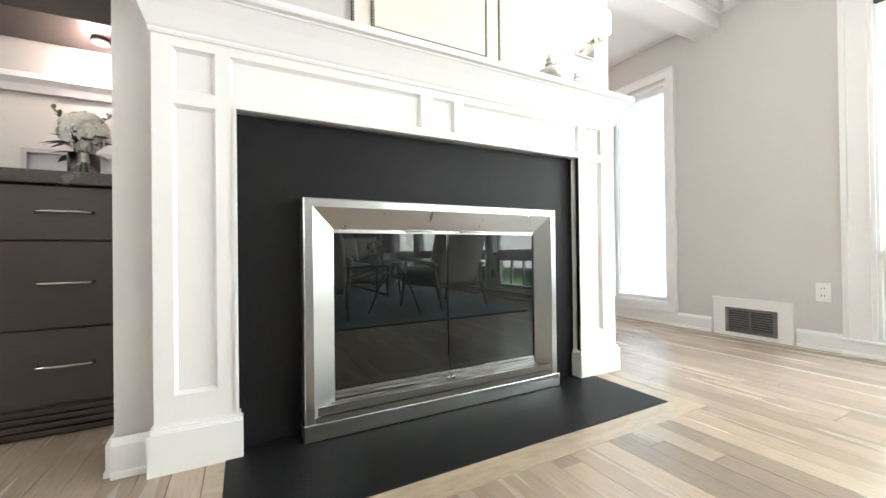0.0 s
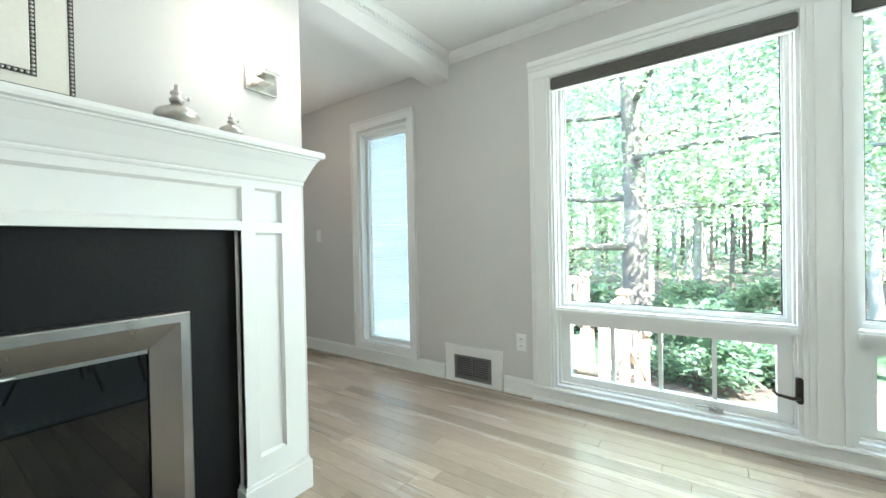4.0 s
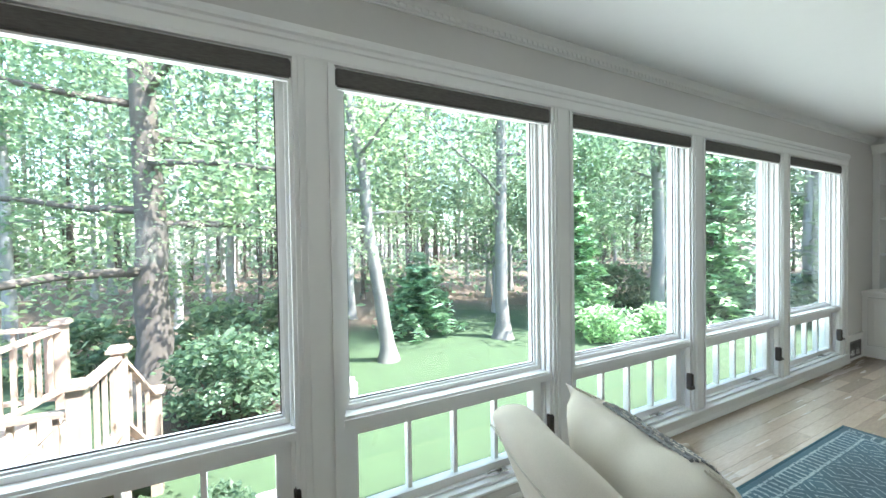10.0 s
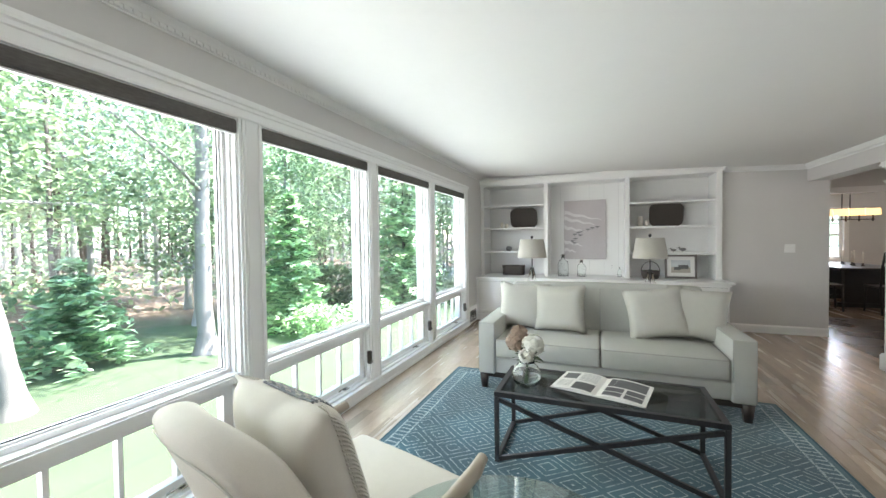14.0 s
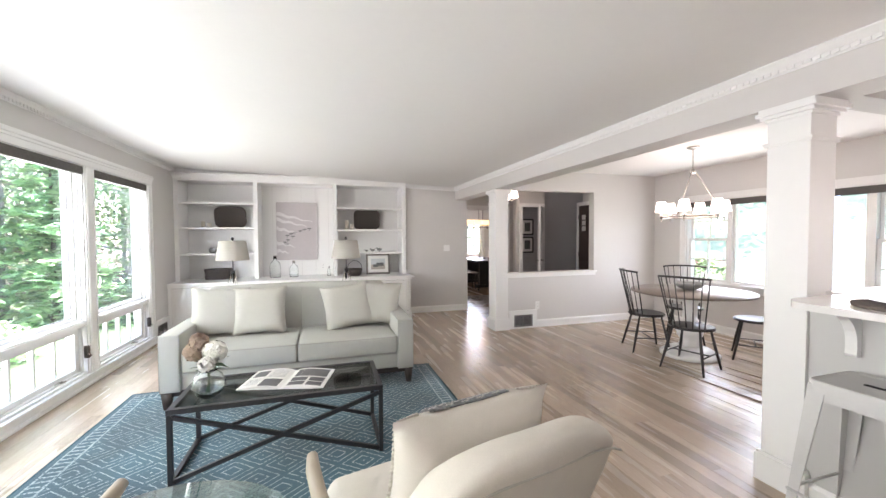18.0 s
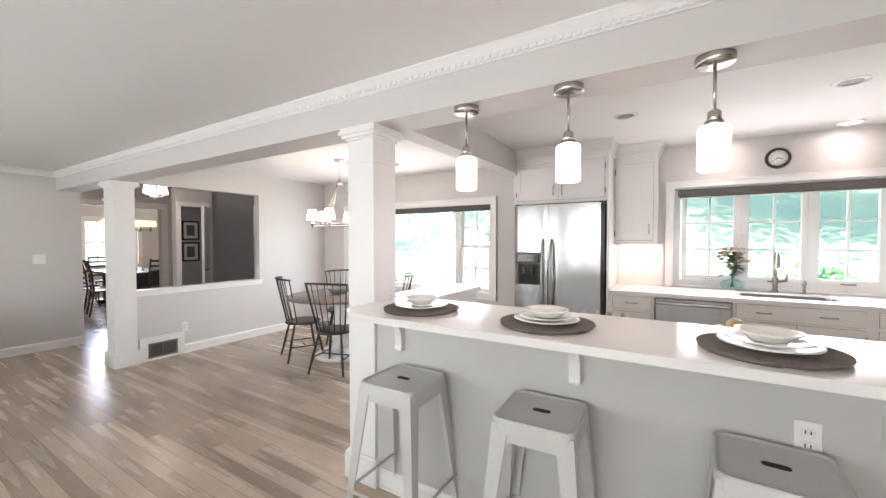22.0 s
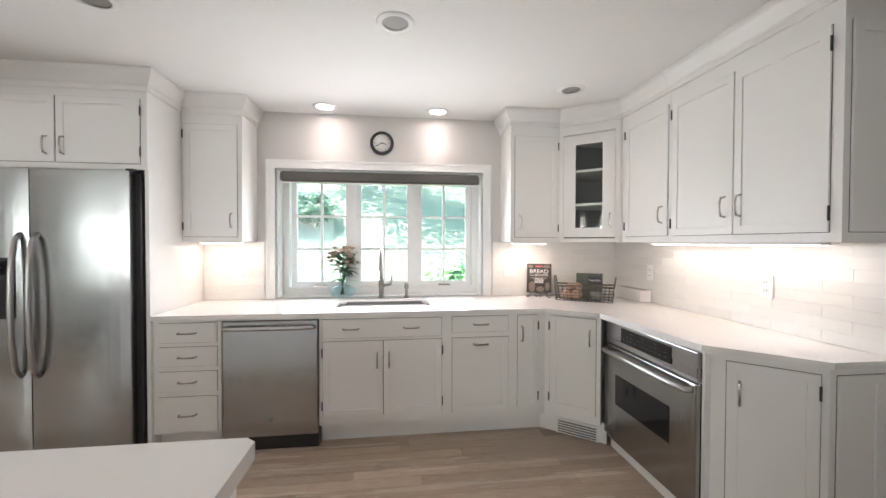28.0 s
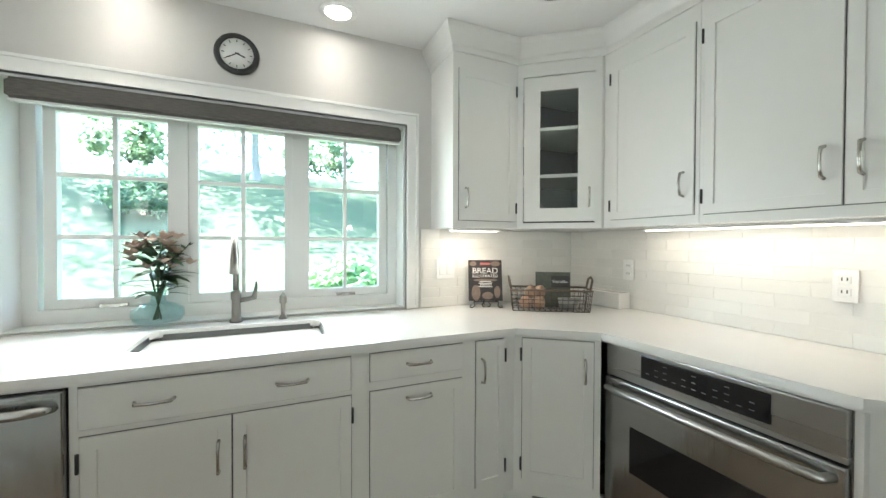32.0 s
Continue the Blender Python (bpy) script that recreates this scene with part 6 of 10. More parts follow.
AQUA_GLASS = pane_glass("aqua_glass", (0.90, 0.985, 0.99), 0.10)


def petals(bm, centre, r, count, size, rnd):
    """A mophead: many small cupped four-petal florets on a ball."""
    for _ in range(count):
        d = Vector((rnd.gauss(0, 1), rnd.gauss(0, 1), rnd.gauss(0, 1) + 0.3)).normalized()
        p = Vector(centre) + d * r * rnd.uniform(0.82, 1.05)
        q = d.to_track_quat("Z", "Y").to_matrix().to_4x4()
        for k in range(4):
            a = k * math.pi / 2 + rnd.uniform(-0.2, 0.2)
            m = Matrix.Translation(p) @ q @ Matrix.Rotation(a, 4, "Z")
            vs = [bm.verts.new(m @ Vector(c)) for c in ((0, 0, 0), (size * 0.6, -size * 0.45, size * 0.1), (size * 1.1, 0, size * 0.3), (size * 0.6, size * 0.45, size * 0.1))]
            bm.faces.new(vs)


def leaf(bm, base, way, length, width, rnd, droop=0.3):
    way = Vector(way).normalized()
    side = way.cross(Vector((0, 0, 1)))
    side = side.normalized() if side.length > 1e-3 else Vector((1, 0, 0))
    rows = []
    for k in range(5):
        u = k / 4
        c = Vector(base) + way * length * u - Vector((0, 0, 1)) * droop * length * u * u
        w = width * math.sin(math.pi * (0.12 + 0.88 * u)) * (1 - 0.3 * u)
        rows.append((bm.verts.new(c - side * w), bm.verts.new(c + Vector((0, 0, -0.15 * w))), bm.verts.new(c + side * w)))
    for r0, r1 in zip(rows, rows[1:]):
        for a in (0, 1):
            bm.faces.new((r0[a], r0[a + 1], r1[a + 1], r1[a])).smooth = True


def vase_of_flowers(label, m, kind, seed):
    rnd = random.Random(seed)
    v = thing("flower_vase", label, "vase", "", m)
    bm = bmesh.new()
    if kind == "globe":
        prof = [(0, 0), (0.045, 0.0), (0.07, 0.02), (0.088, 0.06), (0.088, 0.09), (0.07, 0.13), (0.046, 0.15), (0.05, 0.165), (0.046, 0.165), (0.042, 0.15), (0.066, 0.128), (0.084, 0.09), (0.084, 0.06), (0.066, 0.023), (0, 0.008)]
        top = 0.15
    elif kind == "flask":
        prof = [(0, 0), (0.05, 0.0), (0.072, 0.012), (0.085, 0.035), (0.082, 0.06), (0.055, 0.078), (0.026, 0.088), (0.022, 0.105), (0.028, 0.13), (0.025, 0.13), (0.019, 0.105), (0.023, 0.086), (0.052, 0.074), (0.078, 0.058), (0.081, 0.036), (0.068, 0.015), (0, 0.010)]
        top = 0.11
    else:
        prof = [(0, 0), (0.05, 0), (0.05, 0.10), (0.047, 0.10), (0.047, 0.008), (0, 0.008)]
        top = 0.09
    lathe(bm, prof, 28)
    g = part("glass", bm, AQUA_GLASS if kind == "flask" else WATER_GLASS, v, "clear glass vase")
    g.visible_shadow = False
    st, lf, fl, fl2 = bmesh.new(), bmesh.new(), bmesh.new(), bmesh.new()
    for k in range(9):
        a = rnd.uniform(0, 2 * math.pi)
        tip = Vector((math.cos(a) * rnd.uniform(0.02, 0.07), math.sin(a) * rnd.uniform(0.02, 0.07), top + rnd.uniform(0.08, 0.15)))
        tube(st, [(-tip.x * 0.35, -tip.y * 0.35, 0.02), (tip.x * 0.1, tip.y * 0.1, top * 0.8), tuple(tip)], 0.0028, 5)
    for k in range(16 if kind != "flask" else 66):
        a = rnd.uniform(0, 2 * math.pi)
        leaf(lf, (0.02 * math.cos(a), 0.02 * math.sin(a), top + rnd.uniform(0.0, 0.07 if kind != "flask" else 0.19)), (math.cos(a), math.sin(a), rnd.uniform(-0.1, 0.9)), rnd.uniform(0.07, 0.13), rnd.uniform(0.014, 0.026), rnd)
    if kind == "globe":
        petals(fl, (-0.045, 0.03, top + 0.12), 0.062, 230, 0.017, rnd)
        petals(fl, (-0.01, 0.07, top + 0.06), 0.04, 80, 0.017, rnd)
        petals(fl2, (0.075, -0.01, top + 0.12), 0.05, 100, 0.022, rnd)
        petals(fl2, (0.045, 0.0, top + 0.18), 0.045, 80, 0.022, rnd)
        part("hydrangea", fl, PETAL_W, v, "white hydrangea mophead")
        part("dusty_bloom", fl2, PETAL_P, v, "faded dusty pink blooms")
    elif kind == "flask":
        for k in range(28):
            a = rnd.uniform(0, 2 * math.pi)
            c = Vector((math.cos(a) * rnd.uniform(0.03, 0.10), math.sin(a) * rnd.uniform(0.03, 0.10), top + rnd.uniform(0.10, 0.22)))
            for j in range(6):
                b = j * math.pi / 3 + a
                leaf(fl, c, (math.cos(b) + 0.5 * c.x / 0.1, math.sin(b) + 0.5 * c.y / 0.1, 0.9), 0.048, 0.013, rnd, 0.2)
        part("alstroemeria", fl, PETAL_PK, v, "peach alstroemeria blooms")
    else:
        petals(fl, (0.0, 0.0, top + 0.10), 0.075, 240, 0.018, rnd)
        part("hydrangea", fl, PETAL_W, v, "white hydrangea mophead")
    if kind != "globe":
        eu = bmesh.new()
        for a in ((2.4, 0.3) if kind == "flask" else (1.9, 2.6, -0.4)):
            path = [(0, 0, top), (0.05 * math.cos(a), 0.05 * math.sin(a), top + 0.12), (0.13 * math.cos(a), 0.13 * math.sin(a), top + 0.20)]
            tube(st, path, 0.002, 5)
            for k in range(14):
                u = k / 13
                q = Vector(path[0]).lerp(Vector(path[1]), min(1, u * 2)) if u < 0.5 else Vector(path[1]).lerp(Vector(path[2]), u * 2 - 1)
                leaf(eu, q, (rnd.gauss(0, 1), rnd.gauss(0, 1), rnd.gauss(0.3, 0.6)), 0.028, 0.010, rnd, 0.1)
        part("eucalyptus", eu, EUCA, v, "eucalyptus sprigs")
    part("stem_bundle", st, LEAF, v)
    part("foliage", lf, LEAF, v)
    return v


vase_of_flowers("clear globe vase of white and faded pink hydrangeas on the table", pose(2.235, -1.85, CT), "globe", 3)

# open magazine
PAPER = material("magazine_paper", (0.76, 0.75, 0.72), 0.5, grain=0.03)
INK = material("printed_photo_grey", (0.10, 0.10, 0.105), 0.5, grain=0.4, scale=30)
INK2 = material("printed_text_grey", (0.35, 0.35, 0.35), 0.6, grain=0.2, scale=60)
mg = thing("open_magazine", "open magazine with black and white photographs lying on the coffee table", "magazine", "", pose(1.80, -1.98, CT, 0, 0, -14))
for s in (-1, 1):
    bm = bmesh.new()
    cols, zs = 8, []
    tops = []
    for k in range(cols + 1):
        u = k / cols
        x, z = s * 0.265 * u, 0.006 + 0.020 * math.sin(math.pi * min(1, u * 1.05)) ** 0.7 * (1 - 0.55 * u)
        tops.append([bm.verts.new((x, y, zz)) for y, zz in ((-0.165, z), (0.165, z), (0.165, 0.001), (-0.165, 0.001))])
    for t0, t1 in zip(tops, tops[1:]):
        for j in range(4):
            bm.faces.new((t0[j], t0[(j + 1) % 4], t1[(j + 1) % 4], t1[j]))
    bm.faces.new(tops[0]), bm.faces.new(tops[-1][::-1])
    pg = part("page_block", bm, PAPER, mg)

    def on_page(u0, u1, y0, y1, mat, name):
        bmp = bmesh.new()
        last = None
        for k in range(5):
            u = u0 + (u1 - u0) * k / 4
            z = 0.0068 + 0.020 * math.sin(math.pi * min(1, u * 1.05)) ** 0.7 * (1 - 0.55 * u)
            now = [bmp.verts.new((s * 0.265 * u, y, z)) for y in (y0, y1)]
            if last:
                bmp.faces.new((last[0], now[0], now[1], last[1])).smooth = True
            last = now
        part(name, bmp, mat, pg)

    if s < 0:
        on_page(0.12, 0.92, -0.145, -0.01, INK, "photo")
        on_page(0.12, 0.50, 0.01, 0.075, INK, "photo")
        on_page(0.56, 0.92, 0.01, 0.075, INK, "photo")
        on_page(0.12, 0.50, 0.085, 0.145, INK, "photo")
        on_page(0.56, 0.92, 0.085, 0.145, INK, "photo")
    else:
        on_page(0.10, 0.55, 0.03, 0.15, INK, "photo")
        on_page(0.60, 0.92, -0.13, -0.02, INK, "photo")
        for k in range(7):
            on_page(0.12, 0.52, -0.14 + k * 0.021, -0.132 + k * 0.021, INK2, "text_bar")
        for k in range(5):
            on_page(0.62, 0.92, 0.02 + k * 0.022, 0.028 + k * 0.022, INK2, "text_bar")

# round glass side table
rt = thing("side_table", "round glass side table on three dark splayed legs", "table", "", pose(2.02, -0.37, 0))
bm = bmesh.new()
lathe(bm, [(0, 0.530), (0.395, 0.530), (0.40, 0.536), (0.395, 0.542), (0, 0.542)], 64)
p = part("glass_top", bm, DISC, rt, "clear green-tinted glass disc")
bm = bmesh.new()
lathe(bm, [(0, 0.505), (0.05, 0.505), (0.055, 0.515), (0.05, 0.529), (0, 0.529)], 20)
part("hub", bm, IRON, rt)
for k in range(3):
    a = radians(60 + 120 * k)
    bm = bmesh.new()
    tube(bm, [(0.04 * math.cos(a), 0.04 * math.sin(a), 0.515), (0.20 * math.cos(a), 0.20 * math.sin(a), 0.25), (0.30 * math.cos(a), 0.30 * math.sin(a), 0.012)], [0.011, 0.011, 0.009], 8)
    part("leg", bm, IRON, rt)

# lounge chairs
def lounge_chair(m, seed):
    ch = thing("lounge_chair", "cream upholstered lounge chair with grey ash arms", "chair", "lounge chairs", m)
    part("seat_cushion", soft_box(-0.325, 0.325, -0.38, 0.27, 0.30, 0.455, 0.05, 0.025, 12), CREAM_FAB, ch)
    # curved shell: a wide padded back with rounded upper corners, leaning
    bm = soft_box(-0.33, 0.33, -0.062, 0.062, 0.26, 0.935, 0.055, 0.0, 18)
    for v in bm.verts:
        u, w = v.co.x / 0.33, (v.co.z - 0.26) / 0.675
        if w > 0.55:
            k = (w - 0.55) / 0.45
            v.co.x *= 1 - 0.20 * k ** 2
            v.co.z -= 0.085 * abs(u) ** 3 * k
        v.co.y += 0.235 + 0.20 * w + 0.04 * w * w - 0.06 * u * u
    b = part("backrest", bm, CREAM_FAB, ch)
    bm = bmesh.new()
    tube(bm, [(0.29 * u, 0.507 - 0.06 * u * u * 0.75, 0.862 - 0.06 * abs(u) ** 3) for u in [k / 6 - 1 for k in range(13)]], 0.003, 5)
    part("seam", bm, PILLOW_FAB, b)
    part("seat_frame", bevelled(-0.31, 0.31, -0.33, 0.25, 0.245, 0.292, 0.008), ASH, ch)
    for s in (-1, 1):
        bm = bmesh.new()
        tube(bm, [(s * 0.365, 0.32, 0.485), (s * 0.385, 0.10, 0.525), (s * 0.395, -0.12, 0.548), (s * 0.39, -0.26, 0.562), (s * 0.38, -0.33, 0.577)], [0.020, 0.024, 0.026, 0.026, 0.020], 10)
        part("armrest", bm, ASH, ch)
        bm = bmesh.new()
        tube(bm, [(s * 0.385, -0.20, 0.55), (s * 0.36, -0.27, 0.30), (s * 0.35, -0.33, 0.012)], [0.017, 0.021, 0.013], 8)
        part("front_leg", bm, ASH, ch)
        bm = bmesh.new()
        tube(bm, [(s * 0.37, 0.27, 0.495), (s * 0.35, 0.29, 0.30), (s * 0.35, 0.38, 0.012)], [0.016, 0.021, 0.013], 8)
        part("rear_leg", bm, ASH, ch)
    bm = bmesh.new()
    tube(bm, [(-0.352, -0.30, 0.265), (0.352, -0.30, 0.265)], 0.016, 8)
    part("rail", bm, ASH, ch)
    return ch


STRIPE = material("grey_woven_band", (0.20, 0.21, 0.215), 0.9, grain=0.9, scale=160, bump=0.6, bump_scale=200)
def pillow_point(a, b, out):
    """A place on the front of an accent pillow, a little proud of the cover."""
    k = (1 - a ** 4) ** 0.62 * (1 - b ** 4) ** 0.62
    pull = 1.0 - 0.10 * (1 - a * a) * b ** 4 - 0.10 * (1 - b * b) * a ** 4
    return Vector((a * 0.255 * pull, -0.095 * k - out, 0.25 + b * 0.25 * pull))


def knot(bm, at, r):
    ring = [bm.verts.new(at + Vector((r * math.cos(g * math.pi / 3), 0.002, r * math.sin(g * math.pi / 3)))) for g in range(6)]
    tip = bm.verts.new(at + Vector((0, -r * 0.9, 0)))
    for g in range(6):
        bm.faces.new((ring[g], tip, ring[(g + 1) % 6])).smooth = True


FRINGE = fabric("nubby_cream_weave", (0.68, 0.65, 0.58), 0.9, 140)
for m, k in ((pose(1.17, -0.50, 0, 0, 0, 12), 1), (pose(2.66, -0.55, 0, 0, 0, -15), 2)):
    lounge_chair(m, k)
    mp = m @ pose(0.035 if k == 1 else -0.03, 0.10, 0.455, -18, 0, 0)
    pl = thing("accent_pillow", "cream pillow with nubby edges and a grey woven band", "pillow", "accent pillows", mp)
    part("cover", pillow_mesh(0.51, 0.50, 0.19, seed=20 + k), CREAM_FAB, pl)
    bm = bmesh.new()
    rnd = random.Random(40 + k)
    for q in range(9):                                   # rows of slubby yarn across the upper front
        b = 0.955 - q * 0.034
        tube(bm, [pillow_point(a, b, 0.001 + 0.003 * (g % 2) + rnd.uniform(0, 0.002)) for g, a in enumerate([-0.56 + 1.12 * u / 40 for u in range(41)])], 0.0042, 5)
    tagged(part("woven_band", bm, STRIPE, pl), "grey and white woven band", "", "", "stuff")
    bm = bmesh.new()
    for q in range(9):
        b = 0.94 - q * 0.034
        for u in range(30):
            if (u // 3 + q) % 2:
                knot(bm, pillow_point(-0.56 + 1.12 * (u + 0.5) / 30, b, 0.005), 0.0058)
    tagged(part("slub_yarn", bm, FRINGE, pl), "pale yarn slubs", "", "", "stuff")
    bm = bmesh.new()
    for s in (-1, 1):
        for i in range(56):
            for j in range(8):
                a = s * (0.70 + 0.30 * (j + 0.5 * (i % 2)) / 8)
                knot(bm, pillow_point(a, -0.96 + 1.92 * i / 55, 0.001), 0.0056)
    tagged(part("fringe", bm, FRINGE, pl), "nubby cream fringe", "", "", "stuff")

# bookcase wall
GROOVE = material("groove_shade", (0.60, 0.60, 0.585), 0.6, grain=0.02)
UF, BF, BK = -5.97, -5.66, SOUTH - 0.36
bc = thing("built_in_bookcase", "white built-in bookcase with open shelves over a panelled base", "bookcase")
part("left_side", bevelled(EAST - 0.06, EAST - 0.002, BK, UF, 0.70, 2.30, 0.002), TRIM, bc)
part("right_side", bevelled(0.18, 0.25, BK, UF, 0.70, 2.30, 0.002), TRIM, bc)
for x0, x1 in ((2.585, 2.645), (1.365, 1.425)):
    part("upright", bevelled(x0, x1, BK, UF, 0.70, 2.30, 0.002), TRIM, bc)
bm = bmesh.new()
box(bm, 0.18, EAST - 0.002, BK, UF + 0.01, 2.27, ZC + 0.062)
sweep(bm, [(0, 0), (0.015, 0), (0.02, 0.02), (0.055, 0.07), (0.08, 0.082), (0.08, 0.10), (0, 0.10)], (0.10, UF + 0.01, 2.284), (EAST - 0.002, UF + 0.01, 2.284), (0, 1, 0))
sweep(bm, [(0, 0), (0.015, 0), (0.02, 0.02), (0.055, 0.07), (0.08, 0.082), (0.08, 0.10), (0, 0.10)], (0.18, SOUTH, 2.284), (0.18, UF + 0.08, 2.284), (-1, 0, 0))
part("cornice", bm, TRIM, bc)
bm = bmesh.new()
box(bm, 0.25, EAST - 0.06, BK - 0.02, BK, 0.70, 2.27)
back = part("back_panel", bm, TRIM, bc)
# thin grey strips on the flat panel draw the faint shade of board grooves
for x in (1.50, 1.72, 1.95, 2.18, 2.42):
    bm = bmesh.new()
    box(bm, x - 0.0015, x + 0.0015, BK, BK + 0.0015, 0.73, 2.27)
    part("board_groove", bm, GROOVE, back)
for x0, x1, zs in ((2.645, EAST - 0.06, (1.145, 1.555, 1.945)), (0.25, 1.365, (1.12, 1.525, 1.90))):
    for z in zs:
        part("shelf", bevelled(x0, x1, BK, UF - 0.02, z - 0.028, z, 0.003), TRIM, bc)
part("ledge", bevelled(0.11, EAST - 0.002, BK, BF + 0.035, 0.700, 0.728, 0.006), TRIM, bc)
bm = bmesh.new()
box(bm, 0.17, EAST - 0.003, SOUTH, BF, 0.0, 0.699)
box(bm, 0.15, EAST - 0.003, SOUTH, BF + 0.016, 0.0, 0.10)
box(bm, 0.15, EAST - 0.003, SOUTH, BF + 0.02, 0.672, 0.699)
part("base_body", bm, TRIM, bc)
M = face(0, BF, 0, 180)
for k in range(6):
    x0 = -3.70 + k * 0.585
    shaker("base_door", bc, M, x0 + 0.01, x0 + 0.575, 0.13, 0.655, rail=0.06)

WICKER = material("dark_woven_wicker", (0.055, 0.045, 0.038), 0.7, grain=0.5, scale=150, bump=0.8, bump_scale=120)
WAX = material("ivory_wax", (0.75, 0.71, 0.62), 0.6, grain=0.03)
GREY_FRAME = material("weathered_grey_wood", (0.16, 0.145, 0.13), 0.6, grain=0.3, scale=60)


def tray(x, z, w, h):
    t = thing("wicker_tray", "dark woven oval tray standing upright on a shelf", "tray", "wicker trays", pose(x, BK + 0.10, z, 76, 0, 0))
    bm = bmesh.new()
    prism(bm, rounded(-w / 2, w / 2, 0, h, (0.09,) * 4, 6), 0, 0.010)
    part("tray_base", bm, WICKER, t)
    bm = bmesh.new()
    for k in range(3):
        tube(bm, [(a, b, 0.010 + k * 0.012) for a, b in rounded(-w / 2 + 0.004, w / 2 - 0.004, 0.004, h - 0.004, (0.088,) * 4, 6)], 0.0085, 6, True)
    part("rim", bm, WICKER, t)


tray(3.04, 1.557, 0.46, 0.34)
tray(0.83, 1.527, 0.46, 0.36)
for x, z, h, r in ((3.42, 1.556, 0.10, 0.028), (3.34, 1.556, 0.075, 0.036), (1.19, 1.526, 0.165, 0.034), (1.10, 1.526, 0.10, 0.034)):
    c = thing("pillar_candle", "ivory pillar candle on a shelf", "candle", "pillar candles", pose(x, BK + 0.17, z))
    bm = bmesh.new()
    lathe(bm, [(0, 0), (r, 0), (r, h - 0.006), (r - 0.006, h), (0, h - 0.006)], 20)
    part("wax", bm, WAX, c)
    bm = bmesh.new()
    tube(bm, [(0, 0, h - 0.006), (0.001, 0, h + 0.012)], 0.0015, 5)
    part("wick", bm, IRON, c)
bk2 = thing("wicker_box", "dark woven oval lidded box on the ledge", "box", "", pose(3.20, BK + 0.25, 0.729))
bm = bmesh.new()
prism(bm, rounded(-0.19, 0.19, -0.11, 0.11, (0.10,) * 4, 6), 0, 0.13)
part("body", bm, WICKER, bk2)
bm = bmesh.new()
prism(bm, rounded(-0.20, 0.20, -0.12, 0.12, (0.11,) * 4, 6), 0.131, 0.165)
part("lid", bm, WICKER, bk2)


def picture_frame(label, m, w, h, frame_mat, mat_w, picture_bits, fw=0.03):
    f = thing("picture_frame", label, "picture frame", "", m)
    bm = bmesh.new()
    for b_ in ((-w / 2, -w / 2 + fw, 0, h), (w / 2 - fw, w / 2, 0, h), (-w / 2 + fw, w / 2 - fw, h - fw, h), (-w / 2 + fw, w / 2 - fw, 0, fw)):
        box(bm, b_[0], b_[1], -0.008, 0.012, b_[2], b_[3])
    part("frame", bm, frame_mat, f)
    bm = bmesh.new()
    box(bm, -w / 2 + fw, w / 2 - fw, 0.0, 0.004, fw, h - fw)
    part("mat_board", bm, PAPER, f)
    x0, x1, z0, z1 = -w / 2 + fw + mat_w, w / 2 - fw - mat_w, fw + mat_w, h - fw - mat_w
    for name, mt, a, b, c, d, o in picture_bits:
        bm = bmesh.new()
        box(bm, x0 + (x1 - x0) * a, x0 + (x1 - x0) * b, 0.0042 + o, 0.0048 + o, z0 + (z1 - z0) * c, z0 + (z1 - z0) * d)
        part(name, bm, mt, f)
    return f


SKY_INK = material("print_sky", (0.52, 0.55, 0.56), 0.5, grain=0.15, scale=12)
SAND_INK = material("print_sand", (0.42, 0.38, 0.33), 0.5, grain=0.15, scale=20)
DARK_INK = material("print_dark", (0.12, 0.12, 0.12), 0.5, grain=0.4, scale=14)
scene_bits = [("print_sky", SKY_INK, 0, 1, 0.45, 1, 0), ("print_land", SAND_INK, 0, 1, 0, 0.4495, 0), ("print_rock", DARK_INK, 0.10, 0.62, 0.30, 0.62, 0.0008), ("print_rock", DARK_INK, 0.50, 0.85, 0.22, 0.46, 0.0016)]
picture_frame("weathered grey frame with a pale coastal print", pose(0.66, BK + 0.30, 0.730, -7, 0, 180) @ pose(0, 0, 0, 0, 0, 180), 0.42, 0.36, GREY_FRAME, 0.055, scene_bits)
picture_frame("small white frame with a landscape print", pose(2.98, BK + 0.18, 1.146, -6, 0, 0), 0.24, 0.17, TRIM, 0.02, scene_bits[:3], 0.02)
STONE_GREY = material("grey_ceramic", (0.22, 0.22, 0.21), 0.6, grain=0.3, scale=60)
orb = thing("ceramic_orb", "small grey ceramic vessel on the shelf", "ornament", "", pose(3.29, BK + 0.20, 1.146))
bm = bmesh.new()
lathe(bm, [(0, 0), (0.035, 0), (0.055, 0.03), (0.055, 0.06), (0.035, 0.085), (0.03, 0.085), (0.04, 0.06), (0, 0.02)], 18)
part("body", bm, STONE_GREY, orb)
